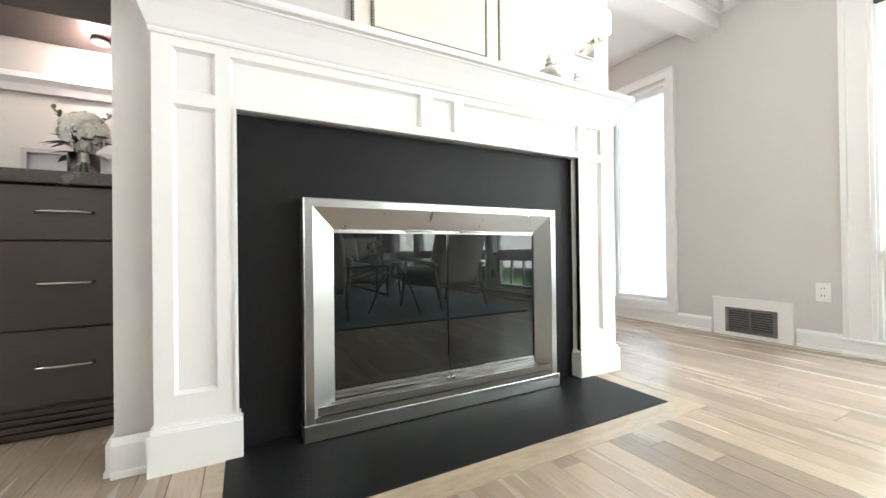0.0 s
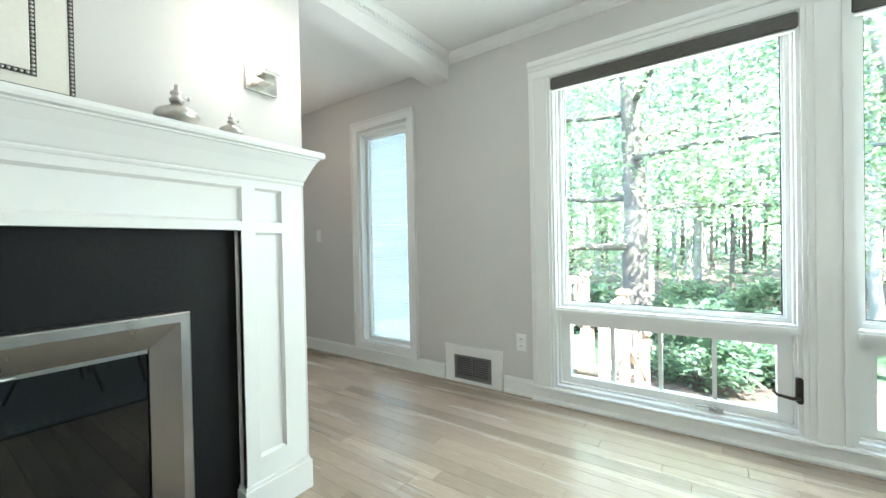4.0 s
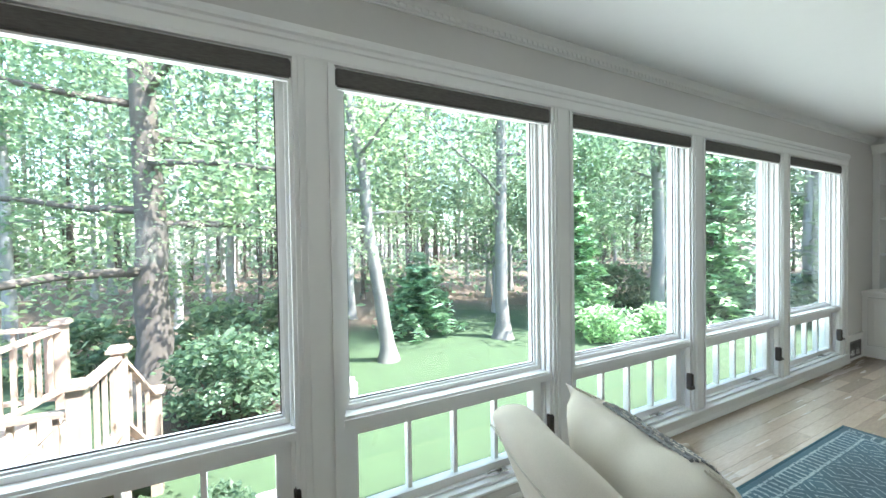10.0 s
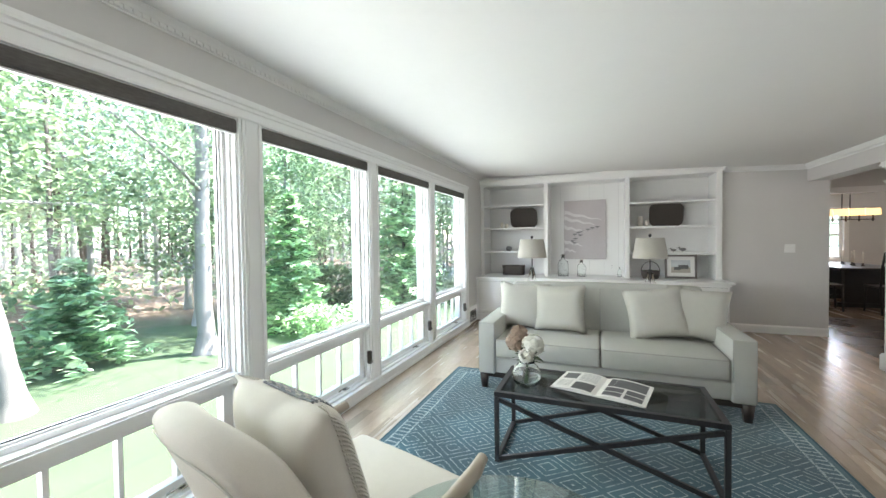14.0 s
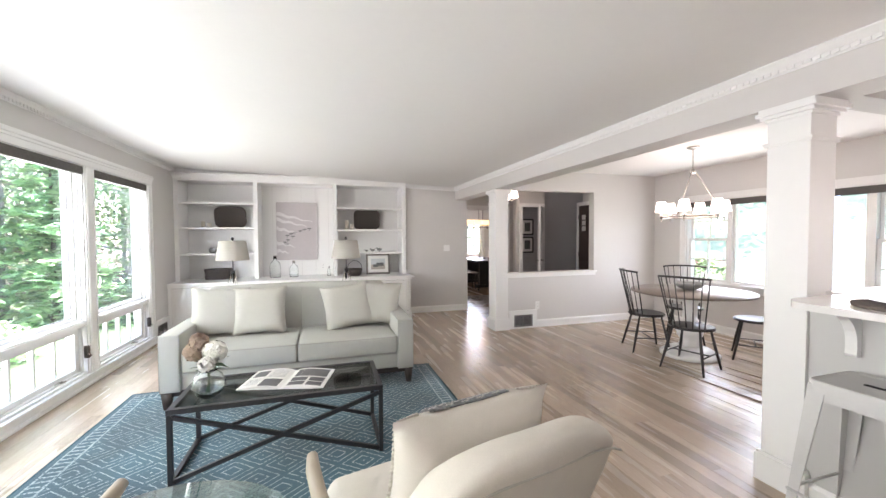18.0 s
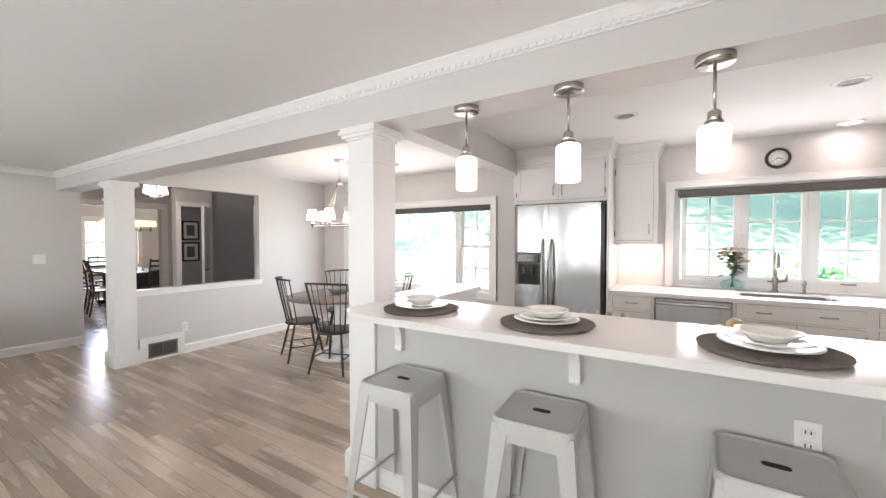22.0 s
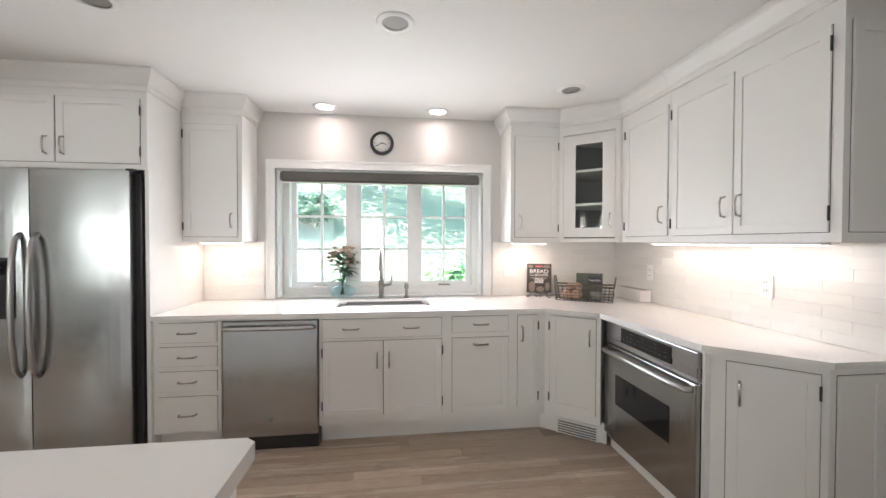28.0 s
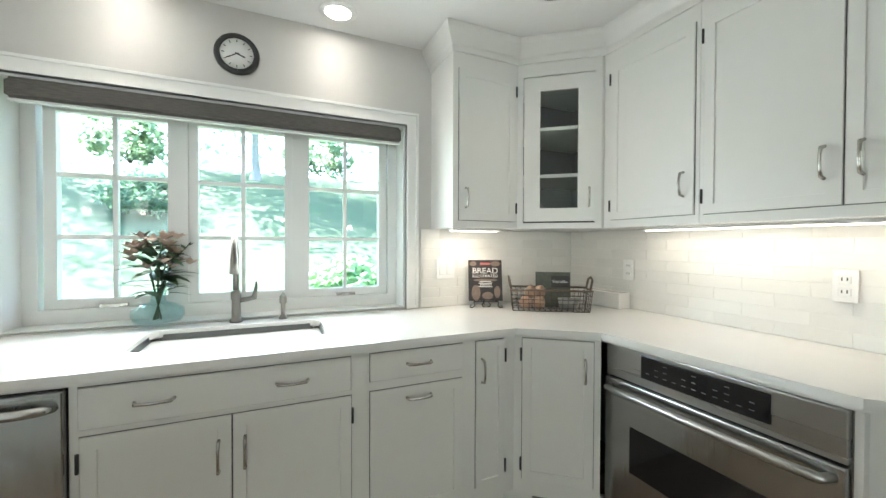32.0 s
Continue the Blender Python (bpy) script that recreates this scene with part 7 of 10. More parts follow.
for x, s in ((0.62, 1.0), (0.74, 0.8), (0.85, 0.6)):
    bd = thing("bird_figurine", "small grey shorebird figurine on the shelf", "figurine", "bird figurines", pose(x, BK + 0.20, 1.121))
    bm = bmesh.new()
    bmesh.ops.create_uvsphere(bm, u_segments=12, v_segments=8, radius=0.03 * s, matrix=Matrix.Translation((0, 0, 0.045 * s)) @ Matrix.Diagonal((1.6, 0.8, 0.8, 1)))
    bmesh.ops.create_uvsphere(bm, u_segments=10, v_segments=6, radius=0.016 * s, matrix=Matrix.Translation((0.045 * s, 0, 0.07 * s)))
    tube(bm, [(0.055 * s, 0, 0.07 * s), (0.09 * s, 0, 0.062 * s)], 0.003 * s, 5)
    tube(bm, [(0, 0, 0), (0, 0, 0.03 * s)], 0.004 * s, 5)
    part("figure", bm, STONE_GREY, bd, smooth=True)
bs = thing("wicker_basket", "small brown woven basket with a hoop handle on the ledge", "basket", "", pose(1.08, BK + 0.42, 0.729))
bm = bmesh.new()
lathe(bm, [(0, 0), (0.10, 0), (0.125, 0.06), (0.13, 0.12), (0.122, 0.12), (0.115, 0.06), (0, 0.01)], 22)
part("body", bm, WICKER, bs)
bm = bmesh.new()
tube(bm, [(0.126 * math.cos(a), 0, 0.11 + 0.15 * math.sin(a)) for a in [k * math.pi / 12 for k in range(13)]], 0.005, 6)
part("handle", bm, WICKER, bs)
for x, h, r in ((2.36, 0.36, 0.085), (2.07, 0.27, 0.07), (1.50, 0.16, 0.03)):
    b = thing("glass_bottle", "clear glass bottle with a dark stopper on the ledge", "bottle", "glass bottles", pose(x, BK + 0.28, 0.729))
    bm = bmesh.new()
    lathe(bm, [(0, 0), (r, 0), (r, h * 0.55), (r * 0.85, h * 0.68), (r * 0.3, h * 0.78), (r * 0.3, h * 0.95), (r * 0.25, h * 0.95), (r * 0.25, h * 0.77), (r * 0.8, h * 0.66), (r * 0.95, h * 0.54), (r * 0.95, 0.01), (0, 0.01)], 24)
    g = part("glass", bm, WATER_GLASS, b)
    g.visible_shadow = False
    bm = bmesh.new()
    lathe(bm, [(0, h * 0.93), (r * 0.24, h * 0.93), (r * 0.34, h * 0.96), (r * 0.34, h * 1.0), (0, h * 1.0)], 12)
    part("stopper", bm, GREY_FRAME, b)
outlet(pose(1.60, BK, 0.87))

# beach canvas: shorebirds by the surf, as plain shapes
CANVAS = material("canvas_sand", (0.50, 0.465, 0.475), 0.85, grain=0.06, scale=30, blotch=0.05, bump=0.2, bump_scale=500)
FOAM = material("canvas_foam", (0.68, 0.66, 0.66), 0.85, grain=0.12, scale=25)
BIRD = material("canvas_bird_grey", (0.16, 0.155, 0.165), 0.85, grain=0.3, scale=40)
cv = thing("canvas_print", "beach canvas of small shorebirds along pale surf", "picture", "", pose(2.025, BK, 0))
part("canvas", bevelled(-0.335, 0.335, 0.001, 0.03, 1.0, 2.0, 0.003), CANVAS, cv)
for k, (z, a) in enumerate(((1.80, 0.9), (1.70, 0.75), (1.55, 0.5), (1.30, 0.45), (1.17, 0.3))):
    bm = bmesh.new()
    last = None
    for i in range(13):
        x = 0.33 - i / 12 * 0.66 * a
        zc = z - (i / 12) * 0.16 * a + 0.012 * math.sin(i * 1.3 + k)
        w = 0.028 * (1 - i / 12) + 0.004
        now = (bm.verts.new((x, 0.0312, zc - w)), bm.verts.new((x, 0.0312, zc + w)))
        if last:
            bm.faces.new((last[0], now[0], now[1], last[1]))
        last = now
    part("surf_line", bm, FOAM, cv)
for x, z in ((-0.20, 1.545), (-0.12, 1.53), (-0.05, 1.505), (0.04, 1.475), (0.10, 1.455), (0.16, 1.425), (0.07, 1.41), (0.15, 1.35), (0.20, 1.31), (0.17, 1.275)):
    bm = bmesh.new()
    prism(bm, [(x + 0.035 * math.cos(k * math.pi / 5), 0.012 * math.sin(k * math.pi / 5)) for k in range(10)], 0.0, 0.0008, pose(0, 0.0312, z, 90, 0, 0))
    box(bm, x - 0.05, x - 0.034, 0.0305, 0.0315, z + 0.004, z + 0.008)
    box(bm, x - 0.006, x - 0.003, 0.0305, 0.0315, z - 0.04, z - 0.01)
    box(bm, x + 0.006, x + 0.009, 0.0305, 0.0315, z - 0.04, z - 0.01)
    part("painted_bird", bm, BIRD, cv)

# sofa table and its two lamps
stb = thing("sofa_table", "slim white console table behind the sofa", "table")
part("top", bevelled(0.95, 2.85, -4.02, -3.74, 0.675, 0.70, 0.004), TRIM, stb)
for x in (0.98, 2.80):
    for y in (-3.99, -3.79):
        part("leg", bevelled(x - 0.015, x + 0.015, y, y + 0.025, 0.0, 0.675, 0.002), TRIM, stb)
SHADE_LIN = fabric("lampshade_linen", (0.43, 0.41, 0.365), 0.5, 300)
first = None
for x, y in ((2.52, -3.90), (1.325, -3.86)):
    if first:
        copy_thing(first, pose(x, y, 0.70))
        continue
    lp = first = thing("table_lamp", "table lamp with a linen drum shade on a clear tripod base", "table lamp", "sofa lamps", pose(x, y, 0.70))
    bm = bmesh.new()
    for r0, r1, z0, z1 in ((0.165, 0.130, 0.445, 0.655),):
        lathe(bm, [(r0, z0), (r1, z1), (r1 - 0.003, z1), (r0 - 0.003, z0), (r0, z0)], 36)
    part("shade", bm, SHADE_LIN, lp, "oatmeal linen drum shade")
    bm = bmesh.new()
    tube(bm, [(0, 0, 0.20), (0, 0, 0.66)], 0.006, 8)
    lathe(bm, [(0, 0.66), (0.012, 0.665), (0.015, 0.68), (0.010, 0.694), (0, 0.697)], 12)
    part("stem", bm, IRON, lp)
    bm = bmesh.new()
    lathe(bm, [(0, 0.30), (0.022, 0.30), (0.022, 0.33), (0, 0.33)], 12)
    part("collar", bm, IRON, lp)
    for k in range(3):
        a = radians(30 + 120 * k)
        bm = bmesh.new()
        tube(bm, [(0.012 * math.cos(a), 0.012 * math.sin(a), 0.32), (0.09 * math.cos(a), 0.09 * math.sin(a), 0.006)], 0.011, 8)
        g = part("tripod_leg", bm, WATER_GLASS, lp, "clear acrylic leg")


# ---- things on and at the breakfast bar ----
STOOL = material("white_powder_coat", (0.58, 0.58, 0.565), 0.42, grain=0.03, scale=60, blotch=0.03, bump=0.04)
first = None
for y, rz in ((-0.245, 0), (0.44, 2), (1.15, -3)):
    m = pose(-0.635, y, 0, 0, 0, rz)
    if first:
        copy_thing(first, m)
        continue
    sl = first = thing("bar_stool", "white metal backless bar stool pushed to the breakfast bar", "stool", "bar stools", m)
    zs = 0.752
    bm = bmesh.new()                                     # pressed seat with a grip slot
    o = rounded(-0.155, 0.155, -0.155, 0.155, (0.035,) * 4, 6)
    ins = rounded(-0.142, 0.142, -0.142, 0.142, (0.028,) * 4, 6)
    hole = [(0.022 * math.cos(a) * (0.8 if abs(math.cos(a)) < 2 else 1), 0.016 * math.sin(a) + (0.022 if math.sin(a) > 0 else -0.022)) for a in [radians(180 + 45 + 270 / 1 * 0) + 2 * math.pi * k / len(o) for k in range(len(o))]]
    rims = [[bm.verts.new((x, y_, z)) for x, y_ in pts] for pts, z in ((o, zs - 0.05), (o, zs - 0.010), ([(x * 0.985, y_ * 0.985) for x, y_ in o], zs), (ins, zs), ([(x * 0.98, y_ * 0.98) for x, y_ in ins], zs - 0.006))]
    for r0, r1 in zip(rims, rims[1:]):
        n = len(r0)
        for k in range(n):
            bm.faces.new((r0[k], r0[(k + 1) % n], r1[(k + 1) % n], r1[k])).smooth = True
    bm.faces.new(rims[-1])
    part("seat", bm, STOOL, sl)
    bm = bmesh.new()
    prism(bm, rounded(-0.015, 0.015, -0.036, 0.036, (0.0149,) * 4, 6), zs - 0.0058, zs - 0.0050)
    part("grip_slot", bm, GAP, sl)
    for sx in (-1, 1):
        for sy in (-1, 1):
            bm = bmesh.new()                             # tapered folded leg
            tops = [(0.150, 0.150), (0.150, 0.085), (0.142, 0.085), (0.142, 0.142), (0.085, 0.142), (0.085, 0.150)]
            foot = [(0.212, 0.212), (0.212, 0.184), (0.207, 0.184), (0.207, 0.207), (0.184, 0.207), (0.184, 0.212)]
            lo = [bm.verts.new((sx * a, sy * b, 0.012)) for a, b in foot]
            hi = [bm.verts.new((sx * a, sy * b, zs - 0.02)) for a, b in tops]
            for k in range(6):
                bm.faces.new((lo[k], lo[(k + 1) % 6], hi[(k + 1) % 6], hi[k]))
            bm.faces.new(lo), bm.faces.new(hi)
            lg = part("leg", bm, STOOL, sl)
            bm = bmesh.new()
            lathe(bm, [(0, 0), (0.014, 0), (0.016, 0.014), (0, 0.016)], 10, pose(sx * 0.200, sy * 0.200, 0))
            part("rubber_foot", bm, GAP, lg)
    for a, b in (((-1, -1), (1, -1)), ((1, -1), (1, 1)), ((1, 1), (-1, 1)), ((-1, 1), (-1, -1))):
        r = 0.193
        bm = bmesh.new()
        tube(bm, [(a[0] * r, a[1] * r, 0.235), (b[0] * r, b[1] * r, 0.235)], 0.008, 6)
        part("footrest", bm, STOOL, sl)
        bm = bmesh.new()
        box(bm, min(a[0], b[0]) * 0.150, max(a[0], b[0]) * 0.150, min(a[1], b[1]) * 0.150 - (0.001 if a[1] == b[1] else 0), max(a[1], b[1]) * 0.150 + (0.001 if a[1] == b[1] else 0), zs - 0.085, zs - 0.049) if a[1] == b[1] else box(bm, a[0] * 0.150 - 0.001, a[0] * 0.150 + 0.001, -0.149, 0.149, zs - 0.085, zs - 0.049)
        part("apron", bm, STOOL, sl)

CHINA = material("white_china", (0.80, 0.795, 0.76), 0.15, grain=0.015, scale=40, coat=0.3)
MAT_W = material("grey_woven_seagrass", (0.155, 0.132, 0.115), 0.85, grain=0.45, scale=130, bump=0.9, bump_scale=150)
for k, (x, y) in enumerate(((-0.64, -0.14), (-0.632, 0.458), (-0.617, 1.122))):
    pm = thing("placemat", "round dark grey woven placemat on the breakfast bar", "placemat", "bar placemats", pose(x, y, 1.0925))
    bm = bmesh.new()
    rr = 0.172
    turns = 13                                           # one cord wound outwards
    pts = []
    for q in range(turns * 36 + 1):
        a = 2 * math.pi * q / 36
        r = 0.014 + (rr - 0.014) * q / (turns * 36)
        pts.append((r * math.cos(a), r * math.sin(a), 0.006))
    tube(bm, pts, 0.0068, 6)
    part("coiled_cord", bm, MAT_W, pm)
    bm = bmesh.new()
    for j in range(4, 14):                               # stitches over each coil
        r = 0.018 + j * (rr - 0.018) / 13
        n = int(2 * math.pi * r / 0.0105)
        for q in range(n):
            box(bm, r - 0.0062, r + 0.0062, -0.0034, 0.0034, 0.0098, 0.0136, pose(0, 0, 0, 0, 0, 360 * (q + 0.5 * (j % 2)) / n))
    tagged(part("stitches", bm, MAT_W, pm), "", "", "", "stuff")
    z = 1.0925 + 0.0145
    for name, r, h, lab in (("dinner_plate", 0.125, 0.013, "white china dinner plate with a fluted rim"), ("salad_plate", 0.104, 0.012, "white china salad plate on a dinner plate"), ("shallow_bowl", 0.082, 0.026, "white china bowl on top of two plates")):
        pl = thing(name, lab, "plate" if "plate" in name else "bowl", "place settings", pose(x, y, z))
        bm = bmesh.new()
        f = 0.58
        lathe(bm, [(0, 0), (r * f, 0), (r * f * 1.04, 0.004), (r * 0.88, h * 0.75), (r, h), (r * 0.985, h + 0.003), (r * 0.86, h * 0.85 + 0.003), (r * f, 0.007), (0, 0.007)], 48)
        body = part("dish", bm, CHINA, pl)
        bm = bmesh.new()
        for q in range(60):
            a = 2 * math.pi * q / 60
            tube(bm, [(r * 0.66 * math.cos(a), r * 0.66 * math.sin(a), h * 0.30 + 0.0035), (r * 0.97 * math.cos(a), r * 0.97 * math.sin(a), h * 0.97 + 0.001)], 0.0016, 4)
        tagged(part("fluting", bm, CHINA, body), "", "", "", "stuff")
        z += h * 0.5 + 0.004

# bowl of lemons
lb = thing("fruit_bowl", "white footed bowl on the lower worktop", "bowl", "", pose(-1.23, 1.105, 0.9305))
bm = bmesh.new()
lathe(bm, [(0, 0), (0.045, 0), (0.045, 0.008), (0.035, 0.014), (0.075, 0.03), (0.105, 0.06), (0.112, 0.078), (0.107, 0.078), (0.098, 0.060), (0.07, 0.036), (0, 0.022)], 36)
part("dish", bm, CHINA, lb)
PEAR = material("pale_yellow_skin", (0.52, 0.43, 0.20), 0.45, grain=0.12, scale=40, blotch=0.08, bump=0.1, bump_scale=120, per_object=0.08)
rnd = random.Random(5)
for k, (x, y, z) in enumerate(((-0.045, 0.03, 0.075), (0.04, 0.045, 0.075), (0.045, -0.04, 0.075), (-0.04, -0.045, 0.075), (0.0, 0.0, 0.072), (0.0, 0.005, 0.116))):
    fr_ = solid("lemon", lathe(bmesh.new(), [(0, -0.043), (0.010, -0.040), (0.026, -0.026), (0.034, 0.0), (0.026, 0.026), (0.010, 0.040), (0, 0.044)], 18), PEAR, "pale yellow fruit in the white bowl", "fruit", "bowl of fruit",
                pose(-1.23 + x, 1.105 + y, 0.9305 + z, rnd.uniform(40, 90), rnd.uniform(0, 60), rnd.uniform(0, 360)))

vase_of_flowers("round aqua glass vase of peach blooms beside the sink", pose(-3.82, 1.362, 0.9305) @ Matrix.Scale(1.18, 4), "flask", 8)

# cookbook on an iron easel
cb = thing("cookbook", "dark cookbook with white lettering on an iron easel", "book", "", pose(-3.66, 2.945, 0.9305, 0, 0, 66) @ pose(0, 0, 0.038, -14, 0, 0))
COVER = material("cookbook_cover", (0.030, 0.024, 0.024), 0.4, grain=0.3, scale=30)
part("block", bevelled(-0.095, 0.095, 0.0, 0.022, 0, 0.235, 0.002), PAPER, cb)
cov = part("front_cover", bevelled(-0.098, 0.098, -0.0025, 0.0, -0.002, 0.238, 0.001), COVER, cb, "dark printed cover")
PRINT_W = material("cover_white_ink", (0.75, 0.74, 0.72), 0.5, grain=0.03)
PRINT_R = material("cover_red_label", (0.42, 0.12, 0.11), 0.5, grain=0.1)
BREAD_C = material("printed_loaf_crust", (0.20, 0.15, 0.12), 0.5, grain=0.4, scale=60)


def lettering(text, size, m, parent, mat, squeeze=1.0):
    cu = bpy.data.curves.new("lettering", "FONT")
    cu.body, cu.size, cu.align_x, cu.extrude = text, size, "CENTER", 0.0003
    ob = new("lettering", cu)
    dg = bpy.context.evaluated_depsgraph_get()
    me = bpy.data.meshes.new_from_object(ob.evaluated_get(dg))
    bpy.data.objects.remove(ob)
    me.materials.clear()
    me.materials.append(mat)
    me.transform(m @ Matrix.Diagonal((squeeze, 1, 1, 1)))
    o = new("lettering", me)
    o.parent = parent
    return o


LM = pose(0, -0.0032, 0, 90, 0, 0)
lettering("BREAD", 0.047, LM @ pose(0, 0.158, 0), cov, PRINT_W, 1.05)
lettering("ILLUSTRATED", 0.024, LM @ pose(0, 0.134, 0), cov, PRINT_W, 1.02)
bm = bmesh.new()
box(bm, -0.03, 0.03, -0.0034, -0.0026, 0.208, 0.222)
part("label_bar", bm, PRINT_R, cov)
for k in range(4):
    bm = bmesh.new()
    box(bm, -0.04 + 0.008 * (k % 2), 0.04 - 0.006 * (k % 2), -0.0034, -0.0026, 0.078 + k * 0.010, 0.0825 + k * 0.010)
    part("text_bar", bm, PRINT_W, cov)
for x, z, a, b in ((-0.055, 0.045, 0.026, 0.045), (0.012, 0.028, 0.032, 0.022), (0.068, 0.05, 0.018, 0.035), (-0.07, 0.215, 0.02, 0.014), (0.06, 0.215, 0.028, 0.015), (0.0, 0.118, 0.07, 0.008)):
    bm = bmesh.new()
    prism(bm, [(x + a * math.cos(k * math.pi / 8), b * math.sin(k * math.pi / 8)) for k in range(16)], 0.0, 0.0006, pose(0, -0.0026, z, 90, 0, 0))
    part("printed_loaf", bm, BREAD_C, cov)
ez = thing("book_easel", "small black iron scroll easel on the counter", "book stand", "", pose(-3.66, 2.945, 0.9305, 0, 0, 66))
for s in (-1, 1):
    bm = bmesh.new()
    tube(bm, [(s * 0.085, -0.03, 0.018), (s * 0.095, -0.035, 0.006), (s * 0.08, -0.037, 0.004), (s * 0.066, -0.034, 0.012), (s * 0.07, -0.025, 0.034), (s * 0.06, 0.01, 0.036), (s * 0.04, 0.04, 0.12)], 0.003, 6)
    part("side_scroll", bm, IRON, ez)
    bm = bmesh.new()
    tube(bm, [(s * 0.012, -0.03, 0.034), (s * 0.024, -0.032, 0.022), (s * 0.018, -0.034, 0.006), (s * 0.008, -0.034, 0.010)], 0.0028, 6)
    part("centre_scroll", bm, IRON, ez)
bm = bmesh.new()
tube(bm, [(-0.07, -0.014, 0.034), (0.07, -0.014, 0.034)], 0.003, 6)
tube(bm, [(0, 0.04, 0.12), (0, 0.085, 0.002)], 0.003, 6)
part("cross_bar", bm, IRON, ez)

# wire basket with onions, a book and a dark bowl
MB = pose(-3.46, 3.235, 0.9305, 0, 0, 58)
wb = thing("wire_basket", "rustic rectangular wire basket with twig handles", "basket", "", MB)
WIRE = material("rusted_wire", (0.09, 0.075, 0.062), 0.6, 0.6, grain=0.4)
TWIG = material("bark_twig", (0.13, 0.10, 0.075), 0.85, grain=0.5, scale=60, bump=0.6)
hw, hd, hh = 0.20, 0.085, 0.115
bm = bmesh.new()
for z, e in ((0.003, 0.0), (0.022, 0.002), (0.043, 0.005), (0.065, 0.008), (0.088, 0.010)):
    tube(bm, [(-hw - e, -hd - e, z), (hw + e, -hd - e, z), (hw + e, hd + e, z), (-hw - e, hd + e, z)], 0.0018, 5, True)
for k in range(15):
    x = -hw + 2 * hw * k / 14
    for s in (-1, 1):
        tube(bm, [(x, s * hd, 0.003), (x * 1.05, s * (hd + 0.012), hh)], 0.0016, 5)
    tube(bm, [(x, -hd, 0.003), (x, hd, 0.003)], 0.0016, 5)
for k in range(6):
    y = -hd + 2 * hd * k / 5
    for s in (-1, 1):
        tube(bm, [(s * hw, y, 0.003), (s * (hw + 0.012), y * 1.1, hh)], 0.0016, 5)
part("wire_mesh", bm, WIRE, wb)
bm = bmesh.new()
tube(bm, [(-hw - 0.012, -hd - 0.012, hh), (0, -hd - 0.014, hh + 0.003), (hw + 0.012, -hd - 0.012, hh), (hw + 0.012, hd + 0.012, hh), (-hw - 0.012, hd + 0.012, hh)], 0.006, 6, True)
part("rim", bm, TWIG, wb)
for s in (-1, 1):
    bm = bmesh.new()
    tube(bm, [(s * (hw + 0.01), -0.05, hh), (s * (hw + 0.02), -0.045, hh + 0.055), (s * (hw + 0.022), 0.0, hh + 0.068), (s * (hw + 0.02), 0.045, hh + 0.055), (s * (hw + 0.01), 0.05, hh)], 0.006, 6)
    part("handle", bm, TWIG, wb)
ONION = material("onion_skin", (0.38, 0.24, 0.17), 0.4, grain=0.25, scale=30, blotch=0.15, per_object=0.15)
for k, (x, y, z) in enumerate(((-0.13, -0.03, 0.04), (-0.06, -0.035, 0.04), (-0.12, 0.045, 0.04), (-0.05, 0.04, 0.04), (-0.10, -0.01, 0.098), (-0.05, 0.005, 0.10))):
    solid("onion", lathe(bmesh.new(), [(0, -0.034), (0.018, -0.031), (0.035, -0.010), (0.034, 0.010), (0.018, 0.030), (0.005, 0.040), (0, 0.046)], 18), ONION, "round brown onion in the wire basket", "onion", "onions", MB @ pose(x, y, z, 20 * (k % 3), 15 * (k % 2)))
vb = thing("cookbook", "green and grey cookbook standing in the wire basket", "book", "", MB @ pose(0.03, 0.05, 0.008, -8, 0, 0))
GREEN_C = material("printed_greens", (0.075, 0.085, 0.065), 0.5, grain=0.6, scale=40)
part("block", bevelled(-0.095, 0.095, 0, 0.02, 0, 0.195, 0.002), PAPER, vb)
cov = part("front_cover", bevelled(-0.097, 0.097, -0.0025, 0, -0.002, 0.197, 0.001), GREEN_C, vb)
bm = bmesh.new()
box(bm, -0.01, 0.09, -0.0034, -0.0026, 0.11, 0.175)
part("title_panel", bm, COVER, cov)
lettering("Vegetables", 0.022, LM @ pose(0.040, 0.136, 0.0008), cov, PRINT_W, 0.92)
db = thing("dark_bowl", "small dark metal bowl in the wire basket", "bowl", "", MB @ pose(0.10, -0.03, 0.006))
bm = bmesh.new()
lathe(bm, [(0, 0), (0.035, 0), (0.05, 0.02), (0.058, 0.06), (0.054, 0.06), (0.046, 0.022), (0, 0.008)], 24)
part("body", bm, STONE_GREY, db)

# ---- dining corner ----
TX, TY = -2.47, -2.62
dt = thing("dining_table", "round grey-brown wooden dining table on a white turned pedestal", "table", "", pose(TX, TY, 0))
TABLE_WOOD = material("grey_brown_oak", (0.20, 0.165, 0.14), 0.4, grain=0.25, scale=30, blotch=0.1, stretch=(1, 8, 1))
bm = bmesh.new()
lathe(bm, [(0, 0.722), (0.58, 0.722), (0.615, 0.730), (0.622, 0.742), (0.615, 0.754), (0, 0.756)], 64)
part("tabletop", bm, TABLE_WOOD, dt)
bm = bmesh.new()
lathe(bm, [(0, 0.66), (0.30, 0.66), (0.30, 0.721), (0, 0.721)], 40)
part("apron", bm, TRIM, dt)
bm = bmesh.new()
lathe(bm, [(0.10, 0.10), (0.12, 0.13), (0.085, 0.17), (0.13, 0.24), (0.14, 0.30), (0.10, 0.35), (0.07, 0.38), (0.095, 0.41), (0.075, 0.43), (0.072, 0.60), (0.10, 0.63), (0.12, 0.66)], 32)
part("pedestal", bm, TRIM, dt)
bm = bmesh.new()
